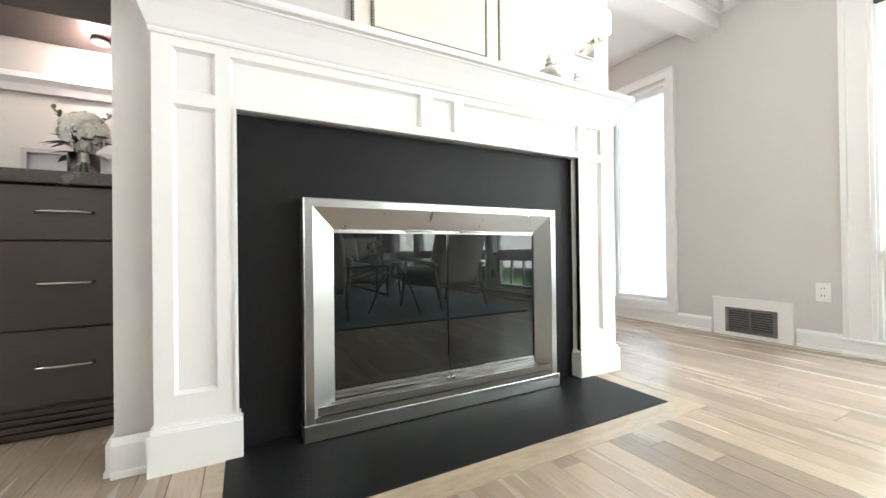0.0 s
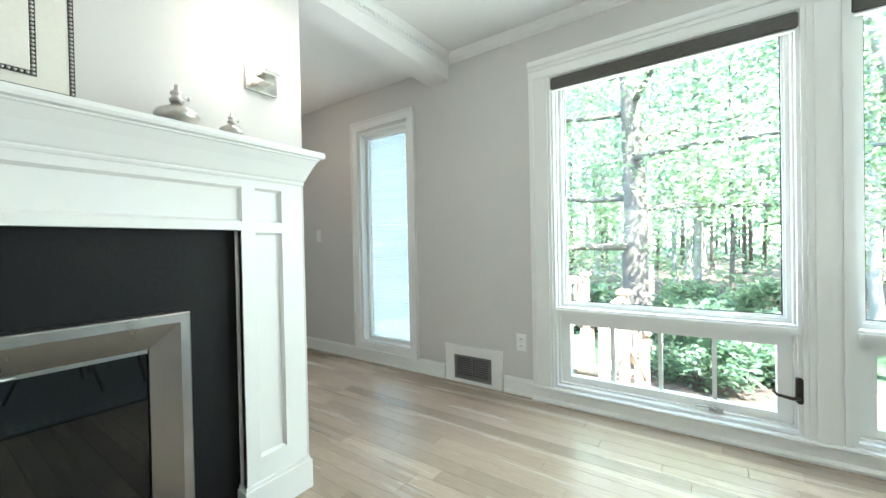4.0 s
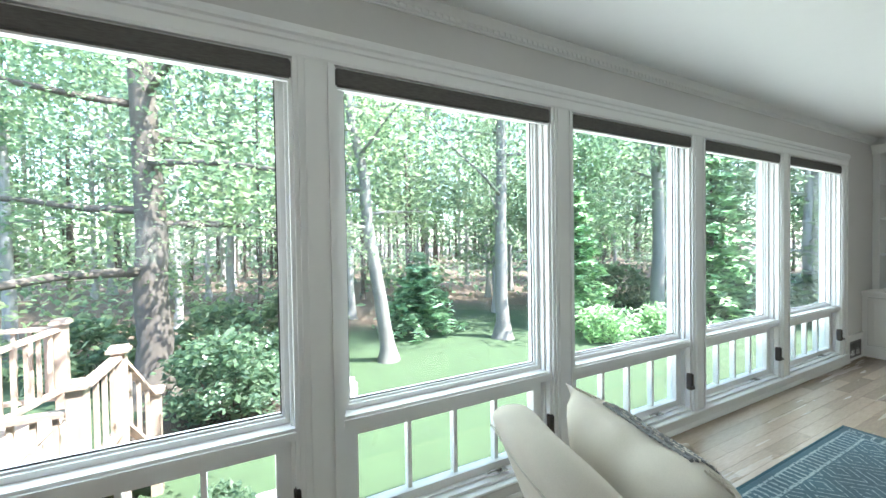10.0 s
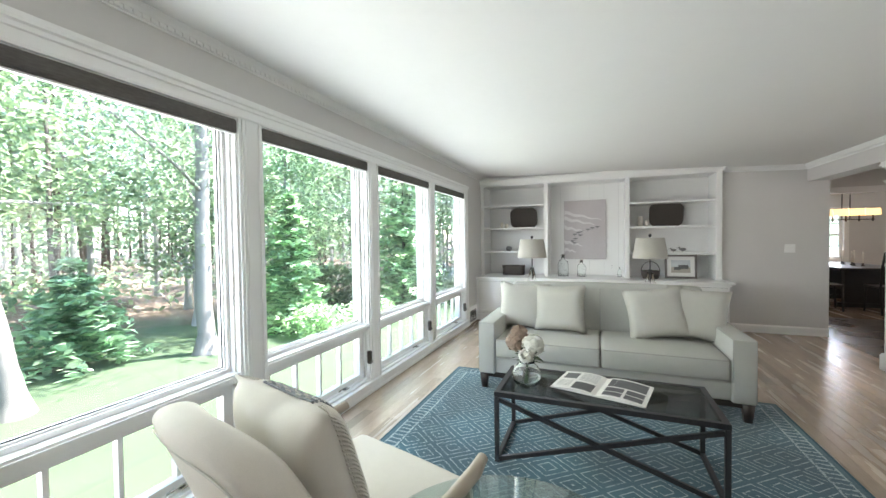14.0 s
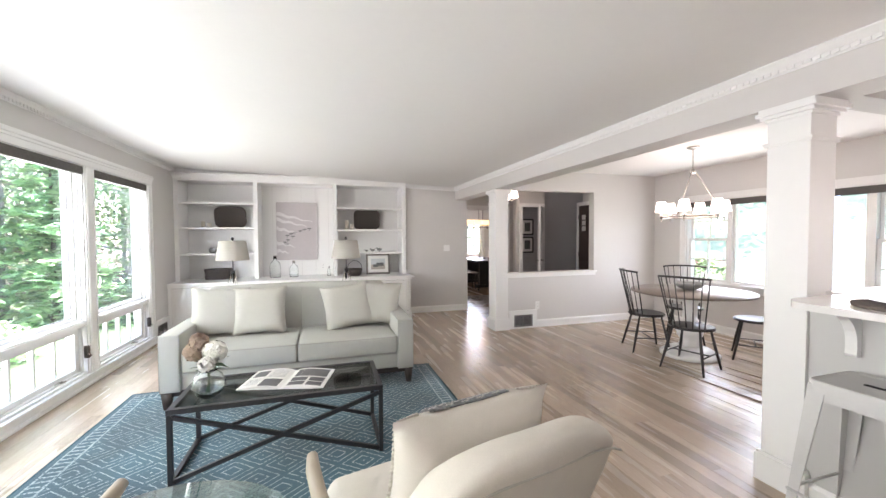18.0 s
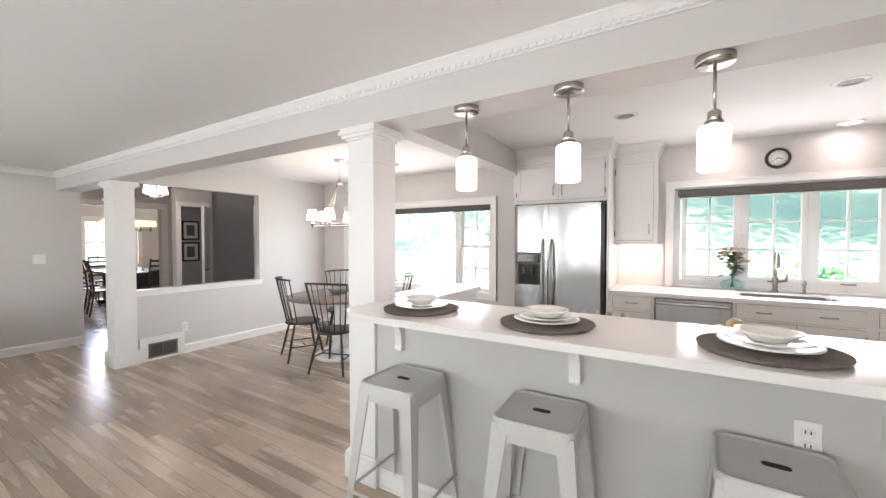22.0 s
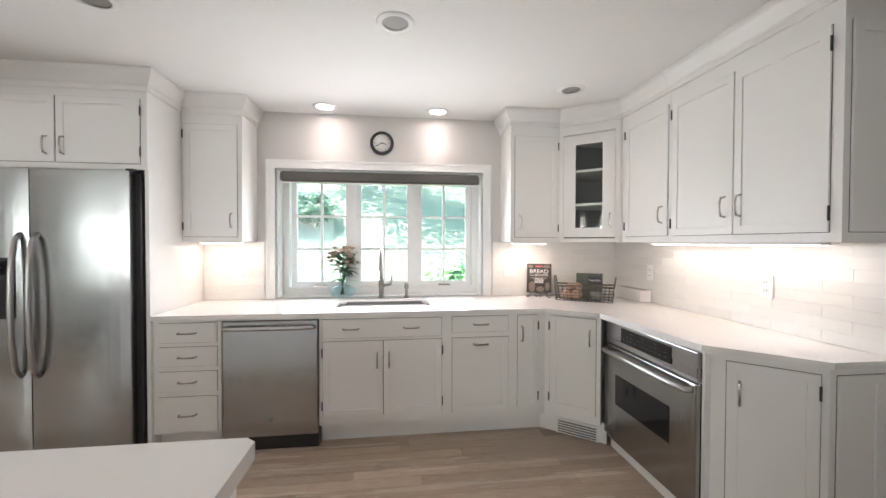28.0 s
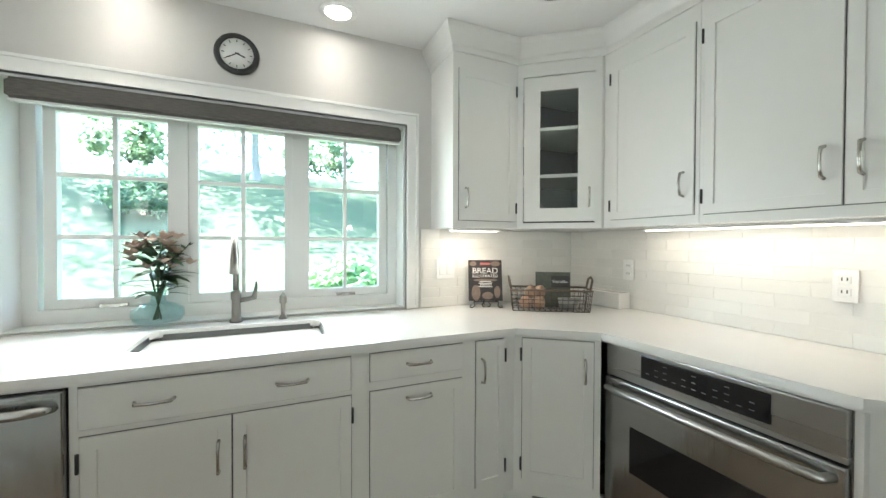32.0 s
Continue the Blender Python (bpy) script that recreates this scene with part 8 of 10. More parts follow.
lathe(bm, [(0, 0.0), (0.30, 0.0), (0.305, 0.03), (0.28, 0.05), (0.24, 0.055), (0.22, 0.085), (0.16, 0.095), (0.11, 0.11), (0, 0.11)], 48)
part("plinth", bm, TRIM, dt)
bw = thing("serving_bowl", "dark grey serving bowl on the dining table", "bowl", "", pose(TX - 0.02, TY - 0.03, 0.7565))
bm = bmesh.new()
lathe(bm, [(0, 0), (0.07, 0), (0.07, 0.008), (0.12, 0.03), (0.165, 0.08), (0.158, 0.08), (0.112, 0.034), (0, 0.014)], 36)
part("body", bm, STONE_GREY, bw)
first = None
for cx, cy, fx, fy in ((-2.08, -2.28, -0.96, -0.30), (-2.20, -2.98, -0.88, 0.42), (-3.05, -2.30, 0.60, -0.80), (-2.98, -3.12, 0.72, 0.69)):
    m = pose(cx, cy, 0, 0, 0, math.degrees(math.atan2(fx, -fy)))
    if first:
        copy_thing(first, m)
        continue
    dc = first = thing("dining_chair", "black spindle-back Windsor dining chair at the round table", "chair", "dining chairs", m)
    bm = bmesh.new()                                     # saddle seat
    pts = [(0.215 * math.cos(a) * (1 - 0.10 * max(0, math.sin(a))), 0.205 * math.sin(a)) for a in [2 * math.pi * k / 28 for k in range(28)]]
    prism(bm, pts, 0.425, 0.452)
    bmesh.ops.bevel(bm, geom=[e for e in bm.edges if abs(e.verts[0].co.z - e.verts[1].co.z) < 1e-6], offset=0.010, segments=2, affect="EDGES")
    part("seat", bm, BLACK_WOOD, dc)
    for sx in (-1, 1):
        for y0, y1 in ((-0.12, -0.20), (0.12, 0.215)):
            bm = bmesh.new()
            tube(bm, [(sx * 0.13, y0, 0.43), (sx * 0.165, (y0 + y1) / 2, 0.22), (sx * 0.205, y1, 0.0)], [0.011, 0.016, 0.010], 8)
            part("leg", bm, BLACK_WOOD, dc)
        bm = bmesh.new()
        tube(bm, [(sx * 0.175, -0.172, 0.17), (sx * 0.178, 0.182, 0.17)], 0.007, 6)
        part("stretcher", bm, BLACK_WOOD, dc)
    bm = bmesh.new()
    tube(bm, [(-0.176, 0.0, 0.17), (0.176, 0.0, 0.17)], 0.007, 6)
    part("stretcher", bm, BLACK_WOOD, dc)
    crest = [(0.26 * math.sin(a), 0.17 + 0.155 * math.cos(a) - 0.03, 0.955 + 0.018 * math.cos(a)) for a in [radians(-72 + 144 * k / 12) for k in range(13)]]
    bm = bmesh.new()
    tube(bm, crest, 0.0115, 8)
    part("crest_rail", bm, BLACK_WOOD, dc)
    for k in range(8):
        a = radians(-68 + 136 * k / 7)
        b = radians(-62 + 124 * k / 7)
        bm = bmesh.new()
        top = (0.26 * math.sin(a), 0.14 + 0.155 * math.cos(a), 0.952 + 0.018 * math.cos(a))
        tube(bm, [(0.185 * math.sin(b), 0.03 + 0.15 * math.cos(b), 0.445), top], 0.0075 if k in (0, 7) else 0.0055, 6)
        part("spindle", bm, BLACK_WOOD, dc)

CH_SHADE = glow("chandelier_shade", (1.0, 0.90, 0.76), 0.9)
cd = thing("chandelier", "nickel ring chandelier with six lit fabric shades over the table", "chandelier", "", pose(-2.42, -2.57, 0))
bm = bmesh.new()
lathe(bm, [(0, ZC - 0.02), (0.055, ZC - 0.02), (0.065, ZC - 0.012), (0.065, ZC - 0.001), (0, ZC - 0.001)], 20)
part("canopy", bm, NICKEL, cd)
for k in range(9):
    bm = bmesh.new()
    z = ZC - 0.035 - k * 0.026
    tube(bm, [(0.008 * math.cos(a) * (k % 2), 0.008 * math.cos(a) * (1 - k % 2), z + 0.016 * math.sin(a)) for a in [2 * math.pi * q / 8 for q in range(8)]], 0.0022, 5, True)
    part("chain_link", bm, NICKEL, cd)
bm = bmesh.new()
lathe(bm, [(0, 2.08), (0.03, 2.085), (0.045, 2.10), (0.03, 2.115), (0.01, 2.14), (0, 2.14)], 16)
part("hub", bm, NICKEL, cd)
bm = bmesh.new()
tube(bm, [(0.30 * math.cos(a), 0.30 * math.sin(a), 1.60) for a in [2 * math.pi * q / 40 for q in range(40)]], 0.011, 8, True)
part("ring", bm, NICKEL, cd)
for k in range(3):
    a = 2 * math.pi * k / 3 + 0.2
    bm = bmesh.new()
    tube(bm, [(0.03 * math.cos(a), 0.03 * math.sin(a), 2.095), (0.298 * math.cos(a), 0.298 * math.sin(a), 1.605)], 0.006, 6)
    part("stay", bm, NICKEL, cd)
for k in range(6):
    a = 2 * math.pi * k / 6 + 0.45
    x, y = 0.31 * math.cos(a), 0.31 * math.sin(a)
    bm = bmesh.new()
    lathe(bm, [(0, 1.545), (0.004, 1.55), (0.010, 1.585), (0.020, 1.60), (0.020, 1.625), (0.008, 1.635), (0.008, 1.68), (0, 1.68)], 12, pose(x, y, 0))
    c = part("candle_cup", bm, NICKEL, cd)
    bm = bmesh.new()
    lathe(bm, [(0.068, 1.655), (0.045, 1.775), (0.042, 1.775), (0.065, 1.655), (0.068, 1.655)], 24, pose(x, y, 0))
    part("shade", bm, CH_SHADE, c, "lit cream fabric shade")
point_lamp("chandelier_bulbs", (-2.42, -2.57, 1.86), 4, radius=0.2)



# ---- beside the chimney: passage with drawers ----
DARK_OAK = material("dark_stained_oak", (0.060, 0.045, 0.038), 0.42, grain=0.28, scale=30, blotch=0.1, bump=0.06, stretch=(0.5, 1, 7))
DARK_STONE = material("dark_granite", (0.045, 0.042, 0.042), 0.25, grain=0.5, scale=120, blotch=0.2, bump=0.05)
PALE_TILE = material("pale_backsplash", (0.55, 0.54, 0.51), 0.3, grain=0.03, scale=30, blotch=0.04)
NICHE = material("grey_lavender_paint", (0.42, 0.41, 0.43), 0.6, grain=0.03, blotch=0.03)
chest = thing("drawer_cabinet", "dark brown flat-fronted drawer cabinet with nickel pulls", "cabinet", "", pose(0, 0, 0))
X0, X1, FY = -0.74, 0.245, 2.50
part("carcase", bevelled(X0, X1, FY + 0.022, 3.10, 0.10, 0.885, 0.002, 1), DARK_OAK, chest)
for z0, z1 in ((0.118, 0.377), (0.383, 0.687), (0.693, 0.882)):
    d = part("drawer", bevelled(X0 + 0.004, X1 - 0.002, FY, FY + 0.02, z0, z1, 0.002, 1), DARK_OAK, chest)
    zc = z0 + (z1 - z0) * 0.52
    bm = bmesh.new()
    tube(bm, [(-0.045, FY + 0.002, zc), (-0.040, FY - 0.022, zc), (-0.01, FY - 0.030, zc), (0.03, FY - 0.033, zc), (0.07, FY - 0.030, zc), (0.10, FY - 0.022, zc), (0.105, FY + 0.002, zc)], 0.0055, 8)
    part("pull", bm, NICKEL, d, "satin nickel bow pull")
bm = bmesh.new()
box(bm, X0, X1, FY + 0.03, FY + 0.05, 0.0, 0.10)
for k in range(4):
    box(bm, X0, X1, FY + 0.012, FY + 0.03, 0.012 + k * 0.025, 0.026 + k * 0.025)
part("toe_vent", bm, DARK_OAK, chest)
solid("stone_worktop", bevelled(X0, X1, FY - 0.02, 3.10, 0.888, 0.935, 0.004), DARK_STONE, "dark granite worktop on the drawer cabinet", "worktop")
bm = bmesh.new()
box(bm, -0.75, 0.25, 3.104, 3.30, 0, ZC)
setting("wall_passage", bm, PALE_TILE, "pale wall behind the dark worktop", "wall")
bm = bmesh.new()
sweep(bm, [(0, 0), (0.02, 0), (0.035, 0.03), (0.06, 0.05), (0.06, 0.075), (0, 0.075)], (-0.74, 3.10, 1.385), (0.245, 3.10, 1.385), (0, -1, 0))
setting("trim_passage", bm, TRIM, "white moulding along the wall", "trim")
niche = thing("wall_niche", "shallow grey wall niche in a white frame", "niche", "", pose(0, 3.10, 0))
part("back", bevelled(-0.28, 0.10, -0.006, 0.0, 0.94, 1.11, 0.001, 1), NICHE, niche)
bm = bmesh.new()
box(bm, -0.30, 0.12, -0.02, 0.0, 1.11, 1.13)
box(bm, -0.30, -0.28, -0.02, 0.0, 0.94, 1.11)
part("frame", bm, NICHE, niche)
upper = thing("wall_cabinet", "dark brown wall cabinet with a puck light beneath", "cabinet", "", pose(0, 0, 0))
part("carcase", bevelled(X0, X1, 2.78, 3.08, 1.62, 2.37, 0.003, 1), DARK_OAK, upper)
puck = thing("puck_light", "small lit round puck light under the cabinet", "lamp", "", pose(0.02, 2.93, 1.60))
part("rim", lathe(bmesh.new(), [(0.0, 0.018), (0.035, 0.018), (0.035, 0.0), (0.028, -0.002), (0.0, 0.0)], 20), NICKEL, puck)
point_lamp("puck_glow", (0.0, 2.93, 1.55), 2.4, (1.0, 0.86, 0.78))
vase_of_flowers("glass vase of white hydrangea and eucalyptus on dark stone", pose(0.03, 2.68, 0.936), "eucalyptus", 21)

# ---- beyond the hall beam: landing, stairwell and lower window ----
bm = bmesh.new()
slab_with_holes(bm, 4.25, 8.6, LAWN - 0.2, ZC + 0.2, 4.25, 4.40, [(5.18, 6.05, -0.33, 1.17)], "x")
box(bm, EAST, 4.25, 4.25, 4.40, LAWN - 0.2, ZC + 0.2)
setting("wall_stair", bm, WALL, "greige stairwell wall with a low window", "wall")
bm = bmesh.new()
box(bm, 0.2, 4.25, 8.45, 8.6, LAWN - 0.2, ZC)
box(bm, 2.22, 2.34, 3.3, 8.45, LAWN - 0.2, ZC)
setting("wall_stair_far", bm, WALL, "greige far wall of the stairwell", "wall")
bm = bmesh.new()
box(bm, 2.34, 4.25, 4.45, 8.45, LAWN - 0.1, LAWN + 0.02)
setting("floor_lower", bm, SLATE, "dark floor at the foot of the stairs", "floor")
bm = bmesh.new()
box(bm, -4.0, 4.4, 6.4, 8.6, ZC, ZC + 0.2)
box(bm, EAST + 0.16, 4.4, 4.25, 6.4, ZC, ZC + 0.2)
setting("ceiling_stair", bm, CEIL, "smooth white ceiling over the stairs", "ceiling")
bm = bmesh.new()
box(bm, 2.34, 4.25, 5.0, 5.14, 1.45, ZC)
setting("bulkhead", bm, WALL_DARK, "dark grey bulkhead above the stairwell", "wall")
bm = bmesh.new()
box(bm, 2.34, 4.25, 4.985, 5.15, 1.425, 1.452)
setting("trim_bulkhead", bm, TRIM, "white edge strip under the bulkhead", "trim")
low = tagged(new("window_9"), "white double-hung window low in the stairwell", "window", "", "structure")
ring_bm = bmesh.new()
for a, b, c, d in ((5.10, 5.18, -0.41, 1.25), (6.05, 6.13, -0.41, 1.25), (5.18, 6.05, 1.17, 1.25), (5.18, 6.05, -0.41, -0.33)):
    box(ring_bm, 4.225, 4.25, a, b, c, d)
part("casing", ring_bm, TRIM, low)
for z0, z1, x in ((-0.33, 0.44, 4.30), (0.40, 1.17, 4.33)):
    bm = bmesh.new()
    box(bm, x, x + 0.03, 5.18, 5.22, z0, z1), box(bm, x, x + 0.03, 6.01, 6.05, z0, z1)
    box(bm, x, x + 0.03, 5.22, 6.01, z0, z0 + 0.045), box(bm, x, x + 0.03, 5.22, 6.01, z1 - 0.045, z1)
    for k in (1, 2):
        box(bm, x + 0.008, x + 0.022, 5.22 + k * 0.263 - 0.009, 5.22 + k * 0.263 + 0.009, z0 + 0.045, z1 - 0.045)
    zm = (z0 + z1) / 2
    box(bm, x + 0.008, x + 0.022, 5.22, 6.01, zm - 0.009, zm + 0.009)
    s = part("sash", bm, TRIM, low)
    bm = bmesh.new()
    box(bm, x + 0.013, x + 0.017, 5.22, 6.01, z0 + 0.045, z1 - 0.045)
    g = part("pane", bm, GLASS, s)
    g.visible_shadow = False
area_lamp("window_daylight", (4.18, 5.6, 0.45), (0, 5.6, 0.4), 0.8, 1.4, 6, (0.94, 1.0, 1.0))
BRONZE = material("dark_bronze", (0.06, 0.05, 0.045), 0.4, 0.8, grain=0.1)
CREAM_GLOW = glow("lit_cream_shade", (1.0, 0.66, 0.42), 0.42)
hang = thing("pendant_lamp", "small lit cream shade pendant on a dark square canopy", "pendant lamp", "", pose(3.20, 3.50, 0))
part("canopy", bevelled(-0.075, 0.075, -0.075, 0.075, 2.355, 2.384, 0.004), BRONZE, hang)
part("stem", tube(bmesh.new(), [(0, 0, 2.36), (0, 0, 2.14)], 0.004, 6), BRONZE, hang)
part("shade", lathe(bmesh.new(), [(0.066, 2.015), (0.072, 2.015), (0.056, 2.13), (0.012, 2.142), (0.012, 2.138), (0.050, 2.126), (0.066, 2.015)], 24), CREAM_GLOW, hang)
point_lamp("pendant_glow", (3.20, 3.50, 1.96), 1.2)

# ---- south hall, closet door and second dining room ----
TILE = material("dark_slate_tile", (0.075, 0.075, 0.082), 0.28, grain=0.25, scale=22, blotch=0.25, bump=0.1, bump_scale=40, per_object=0.25)
hall_floor = tagged(new("floor_hall"), "dark slate tile floor in the hall", "floor", "", "structure")
bm = bmesh.new()
box(bm, -5.0, 0.3, -11.6, PASS_Y - 0.12, -0.10, -0.012)
part("bed", bm, GAP, hall_floor)
for i in range(11):
    for j in range(10):
        x, y = -1.025 - i * 0.31, PASS_Y - 0.125 - j * 0.31
        if y - 0.306 > -7.63:
            part("tile", bevelled(x - 0.306, x, y - 0.306, y, -0.012, 0.0, 0.0015, 1), TILE, hall_floor)
bm = bmesh.new()
box(bm, -4.4, WEST - 0.16, -6.5, PASS_Y - 0.12, -0.1, ZC)
setting("wall_hall_west", bm, WALL, "pale greige wall of the hall", "wall")
bm = bmesh.new()
slab_with_holes(bm, -2.98, -2.37, 0, ZC, -6.65, -6.5, [(-2.90, -2.44, 0, 2.02)], "y")
setting("wall_closet", bm, WALL, "pale greige wall round the closet opening", "wall")
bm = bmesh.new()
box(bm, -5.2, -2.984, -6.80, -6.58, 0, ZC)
setting("wall_hall_south", bm, WALL_DARK, "mid grey wall beside an open door", "wall")
bm = bmesh.new()
prism(bm, [(-2.44, -6.652), (-2.375, -6.652), (-2.785, -7.598), (-2.86, -7.598)], 0, ZC)
setting("wall_hall_return", bm, WALL, "pale greige return wall of the hall", "wall")
bm = bmesh.new()
slab_with_holes(bm, -5.2, 0.3, 0, ZC, -7.74, -7.6, [(-2.60, -1.10, 0, 2.02)], "y")
setting("wall_dining_arch", bm, WALL, "pale wall with a cased opening", "wall")
bm = bmesh.new()
for a, b, c, d in ((-2.70, -2.60, 0, 2.12), (-1.10, -1.02, 0, 2.12), (-2.60, -1.10, 2.02, 2.12)):
    box(bm, a, b, -7.6, -7.58, c, d)
for a, b, c, d in ((-2.97, -2.90, 0, 2.09), (-2.44, -2.372, 0, 2.09), (-2.90, -2.44, 2.02, 2.09)):
    box(bm, a, b, -6.5, -6.478, c, d)
setting("trim_hall", bm, TRIM, "white painted door casings in the hall", "trim")
bm = bmesh.new()
box(bm, -1.02, 0.3, -7.6, -6.65, 0, ZC)
setting("wall_hall_east", bm, WALL, "pale greige hall wall", "wall")
bm = bmesh.new()
box(bm, -5.2, 0.45, -11.6, SOUTH - 0.6, ZC, ZC + 0.2)
box(bm, -5.2, WEST - 0.16, SOUTH - 0.6, PASS_Y - 0.12, ZC, ZC + 0.2)
setting("ceiling_hall", bm, CEIL, "smooth white ceiling of the hall", "ceiling")
bm = bmesh.new()
slab_with_holes(bm, -5.2, 0.45, 0, ZC, -11.6, -11.45, [(-3.6, -2.5, 0.77, 1.93)], "y")
box(bm, 0.3, 0.45, -11.45, -6.65, 0, ZC)
box(bm, -5.2, -5.05, -11.45, -6.5, -0.1, ZC)
setting("wall_dining_far", bm, WALL, "pale walls of the second dining room", "wall")
# closet behind the door
bm = bmesh.new()
box(bm, -3.6, -2.56, -6.95, -6.90, 0, ZC)
setting("wall_closet_back", bm, NICHE, "grey wall behind the open door", "wall")
door = tagged(new("door_1"), "white open interior door with satin lever handles", "door", "", "structure")
door.matrix_world = pose(-2.885, -6.468, 0, 0, 0, 54)
part("leaf", bevelled(0.01, 0.50, -0.02, 0.02, 0.01, 2.01, 0.003, 1), TRIM, door)
for z, s in ((0.90, -1), (0.90, 1)):
    bm = bmesh.new()
    lathe(bm, [(0, 0.0195), (0.026, 0.0195), (0.026, 0.026), (0, 0.026)], 16, pose(0.445, 0, z, -90 * s))
    tube(bm, [(0.445, 0.02 * s, z), (0.445, 0.058 * s, z)], 0.010, 8)
    tube(bm, [(0.45, 0.055 * s, z), (0.34, 0.062 * s, z)], 0.008, 8)
    part("handle", bm, NICKEL, door, "satin nickel lever handle")
for z in (0.25, 1.27, 1.80):
    bm = bmesh.new()
    tube(bm, [(0.0, 0.0, z), (0.0, 0.0, z + 0.09)], 0.008, 8)
    part("hinge", bm, NICKEL, door, "satin nickel hinge")
for z in (1.02, 1.42):
    picture_frame("small black and white photograph in a white mat on the wall", pose(-2.78, -6.888, z), 0.30, 0.36, BLACK, 0.05, [("print_photo", DARK_INK, 0, 1, 0, 1, 0)], 0.03)
front = tagged(new("door_2"), "dark brown front door standing in a white casing", "door", "", "structure")
BROWN = material("dark_brown_door_paint", (0.055, 0.035, 0.030), 0.4, grain=0.1, blotch=0.08, stretch=(1, 1, 0.2))
part("leaf", bevelled(-3.758, -3.72, -6.33, -5.98, 0.01, 2.04, 0.003, 1), BROWN, front)
bm = bmesh.new()
box(bm, -3.757, -3.73, -6.42, -6.335, 0, 2.12)
box(bm, -3.757, -3.73, -6.335, -5.90, 2.045, 2.12)
box(bm, -3.757, -3.73, -5.975, -5.90, 0, 2.045)
part("casing", bm, TRIM, front)
# opaque pale plates stand for daylight in the door's three small panes
for z in (1.50, 1.62, 1.74):
    part("glazing_light", bevelled(-3.719, -3.715, -6.22, -6.10, z, z + 0.10, 0.001, 1), PALE_TILE, front, "small pane painted pale for the daylight in it")
for z in (0.95, 1.75):
    part("hinge", bevelled(-3.72, -3.712, -6.34, -6.31, z, z + 0.09, 0.002, 1), BLACK, front)
SHADE_LIT = glow("lit_frosted_glass", (1.0, 0.90, 0.76), 1.2)
ceil = thing("ceiling_lamp", "small semi-flush ceiling lamp with three lit frosted bell shades", "ceiling lamp", "", pose(-1.83, -5.92, 0))
part("base", lathe(bmesh.new(), [(0, 2.384), (0.075, 2.384), (0.07, 2.365), (0.02, 2.355), (0.012, 2.34), (0.012, 2.10), (0.03, 2.09), (0.022, 2.06), (0.008, 2.045), (0, 2.03)], 20), NICKEL, ceil)
for k in range(3):
    a = 2 * math.pi * k / 3 + 0.5
    x, y = 0.105 * math.cos(a), 0.105 * math.sin(a)
    part("arm", tube(bmesh.new(), [(0, 0, 2.09), (x * 0.6, y * 0.6, 2.075), (x, y, 2.09), (x, y, 2.125)], 0.006, 8), NICKEL, ceil)
    part("shade", lathe(bmesh.new(), [(0.072, 2.13), (0.060, 2.20), (0.048, 2.275), (0.045, 2.275), (0.057, 2.20), (0.069, 2.13), (0.072, 2.13)], 20, pose(x, y, 0)), SHADE_LIT, ceil, "lit frosted glass shade")
point_lamp("hall_glow", (-1.83, -5.92, 2.19), 6.0, radius=0.12)

# second dining room: table, chairs, candles, chandelier, window
TX, TY = -2.75, -9.5
tb = thing("dining_table", "long black trestle dining table in the second dining room", "table", "", pose(TX, TY, 0))
part("tabletop", bevelled(-0.50, 0.50, -0.95, 0.95, 0.70, 0.75, 0.006), BLACK_WOOD, tb)
for y in (-0.6, 0.6):
    part("leg", bevelled(-0.30, 0.30, y - 0.05, y + 0.05, 0.08, 0.70, 0.006), BLACK_WOOD, tb)
    part("foot", bevelled(-0.40, 0.40, y - 0.06, y + 0.06, 0.0, 0.08, 0.006), BLACK_WOOD, tb)
part("stretcher", bevelled(-0.04, 0.04, -0.55, 0.55, 0.25, 0.33, 0.005), BLACK_WOOD, tb)


def ladder_chair(m):
    ch = thing("ladder_back_chair", "black ladder-back dining chair at the black table", "chair", "chairs round the black table", m)
    part("seat", bevelled(-0.22, 0.22, -0.21, 0.21, 0.44, 0.47, 0.01), BLACK_WOOD, ch)
    for sx in (-1, 1):
        part("leg", tube(bmesh.new(), [(sx * 0.19, 0.18, 0.44), (sx * 0.20, 0.20, 0)], [0.018, 0.013], 8), BLACK_WOOD, ch)
        part("back_post", tube(bmesh.new(), [(sx * 0.20, -0.26, 0), (sx * 0.19, -0.19, 0.45), (sx * 0.19, -0.22, 0.8), (sx * 0.19, -0.29, 1.05)], 0.017, 8), BLACK_WOOD, ch)
    for k in range(5):
        z = 0.56 + 0.105 * k
        part("rung", bevelled(-0.18, 0.18, -0.215 - 0.012 * k, -0.195 - 0.012 * k, z, z + 0.045, 0.004, 1), BLACK_WOOD, ch)
    return ch


first = ladder_chair(pose(TX + 0.72, TY + 0.45, 0, 0, 0, 90))
for x, y, r in ((0.72, -0.30, 90), (0.74, 1.0, 80), (-0.72, 0.45, -90), (-0.72, -0.30, -90), (0.0, 1.22, 180), (0.1, -1.25, 0)):
    copy_thing(first, pose(TX + x, TY + y, 0, 0, 0, r))
WAX = material("white_wax", (0.80, 0.78, 0.72), 0.4, grain=0.02)
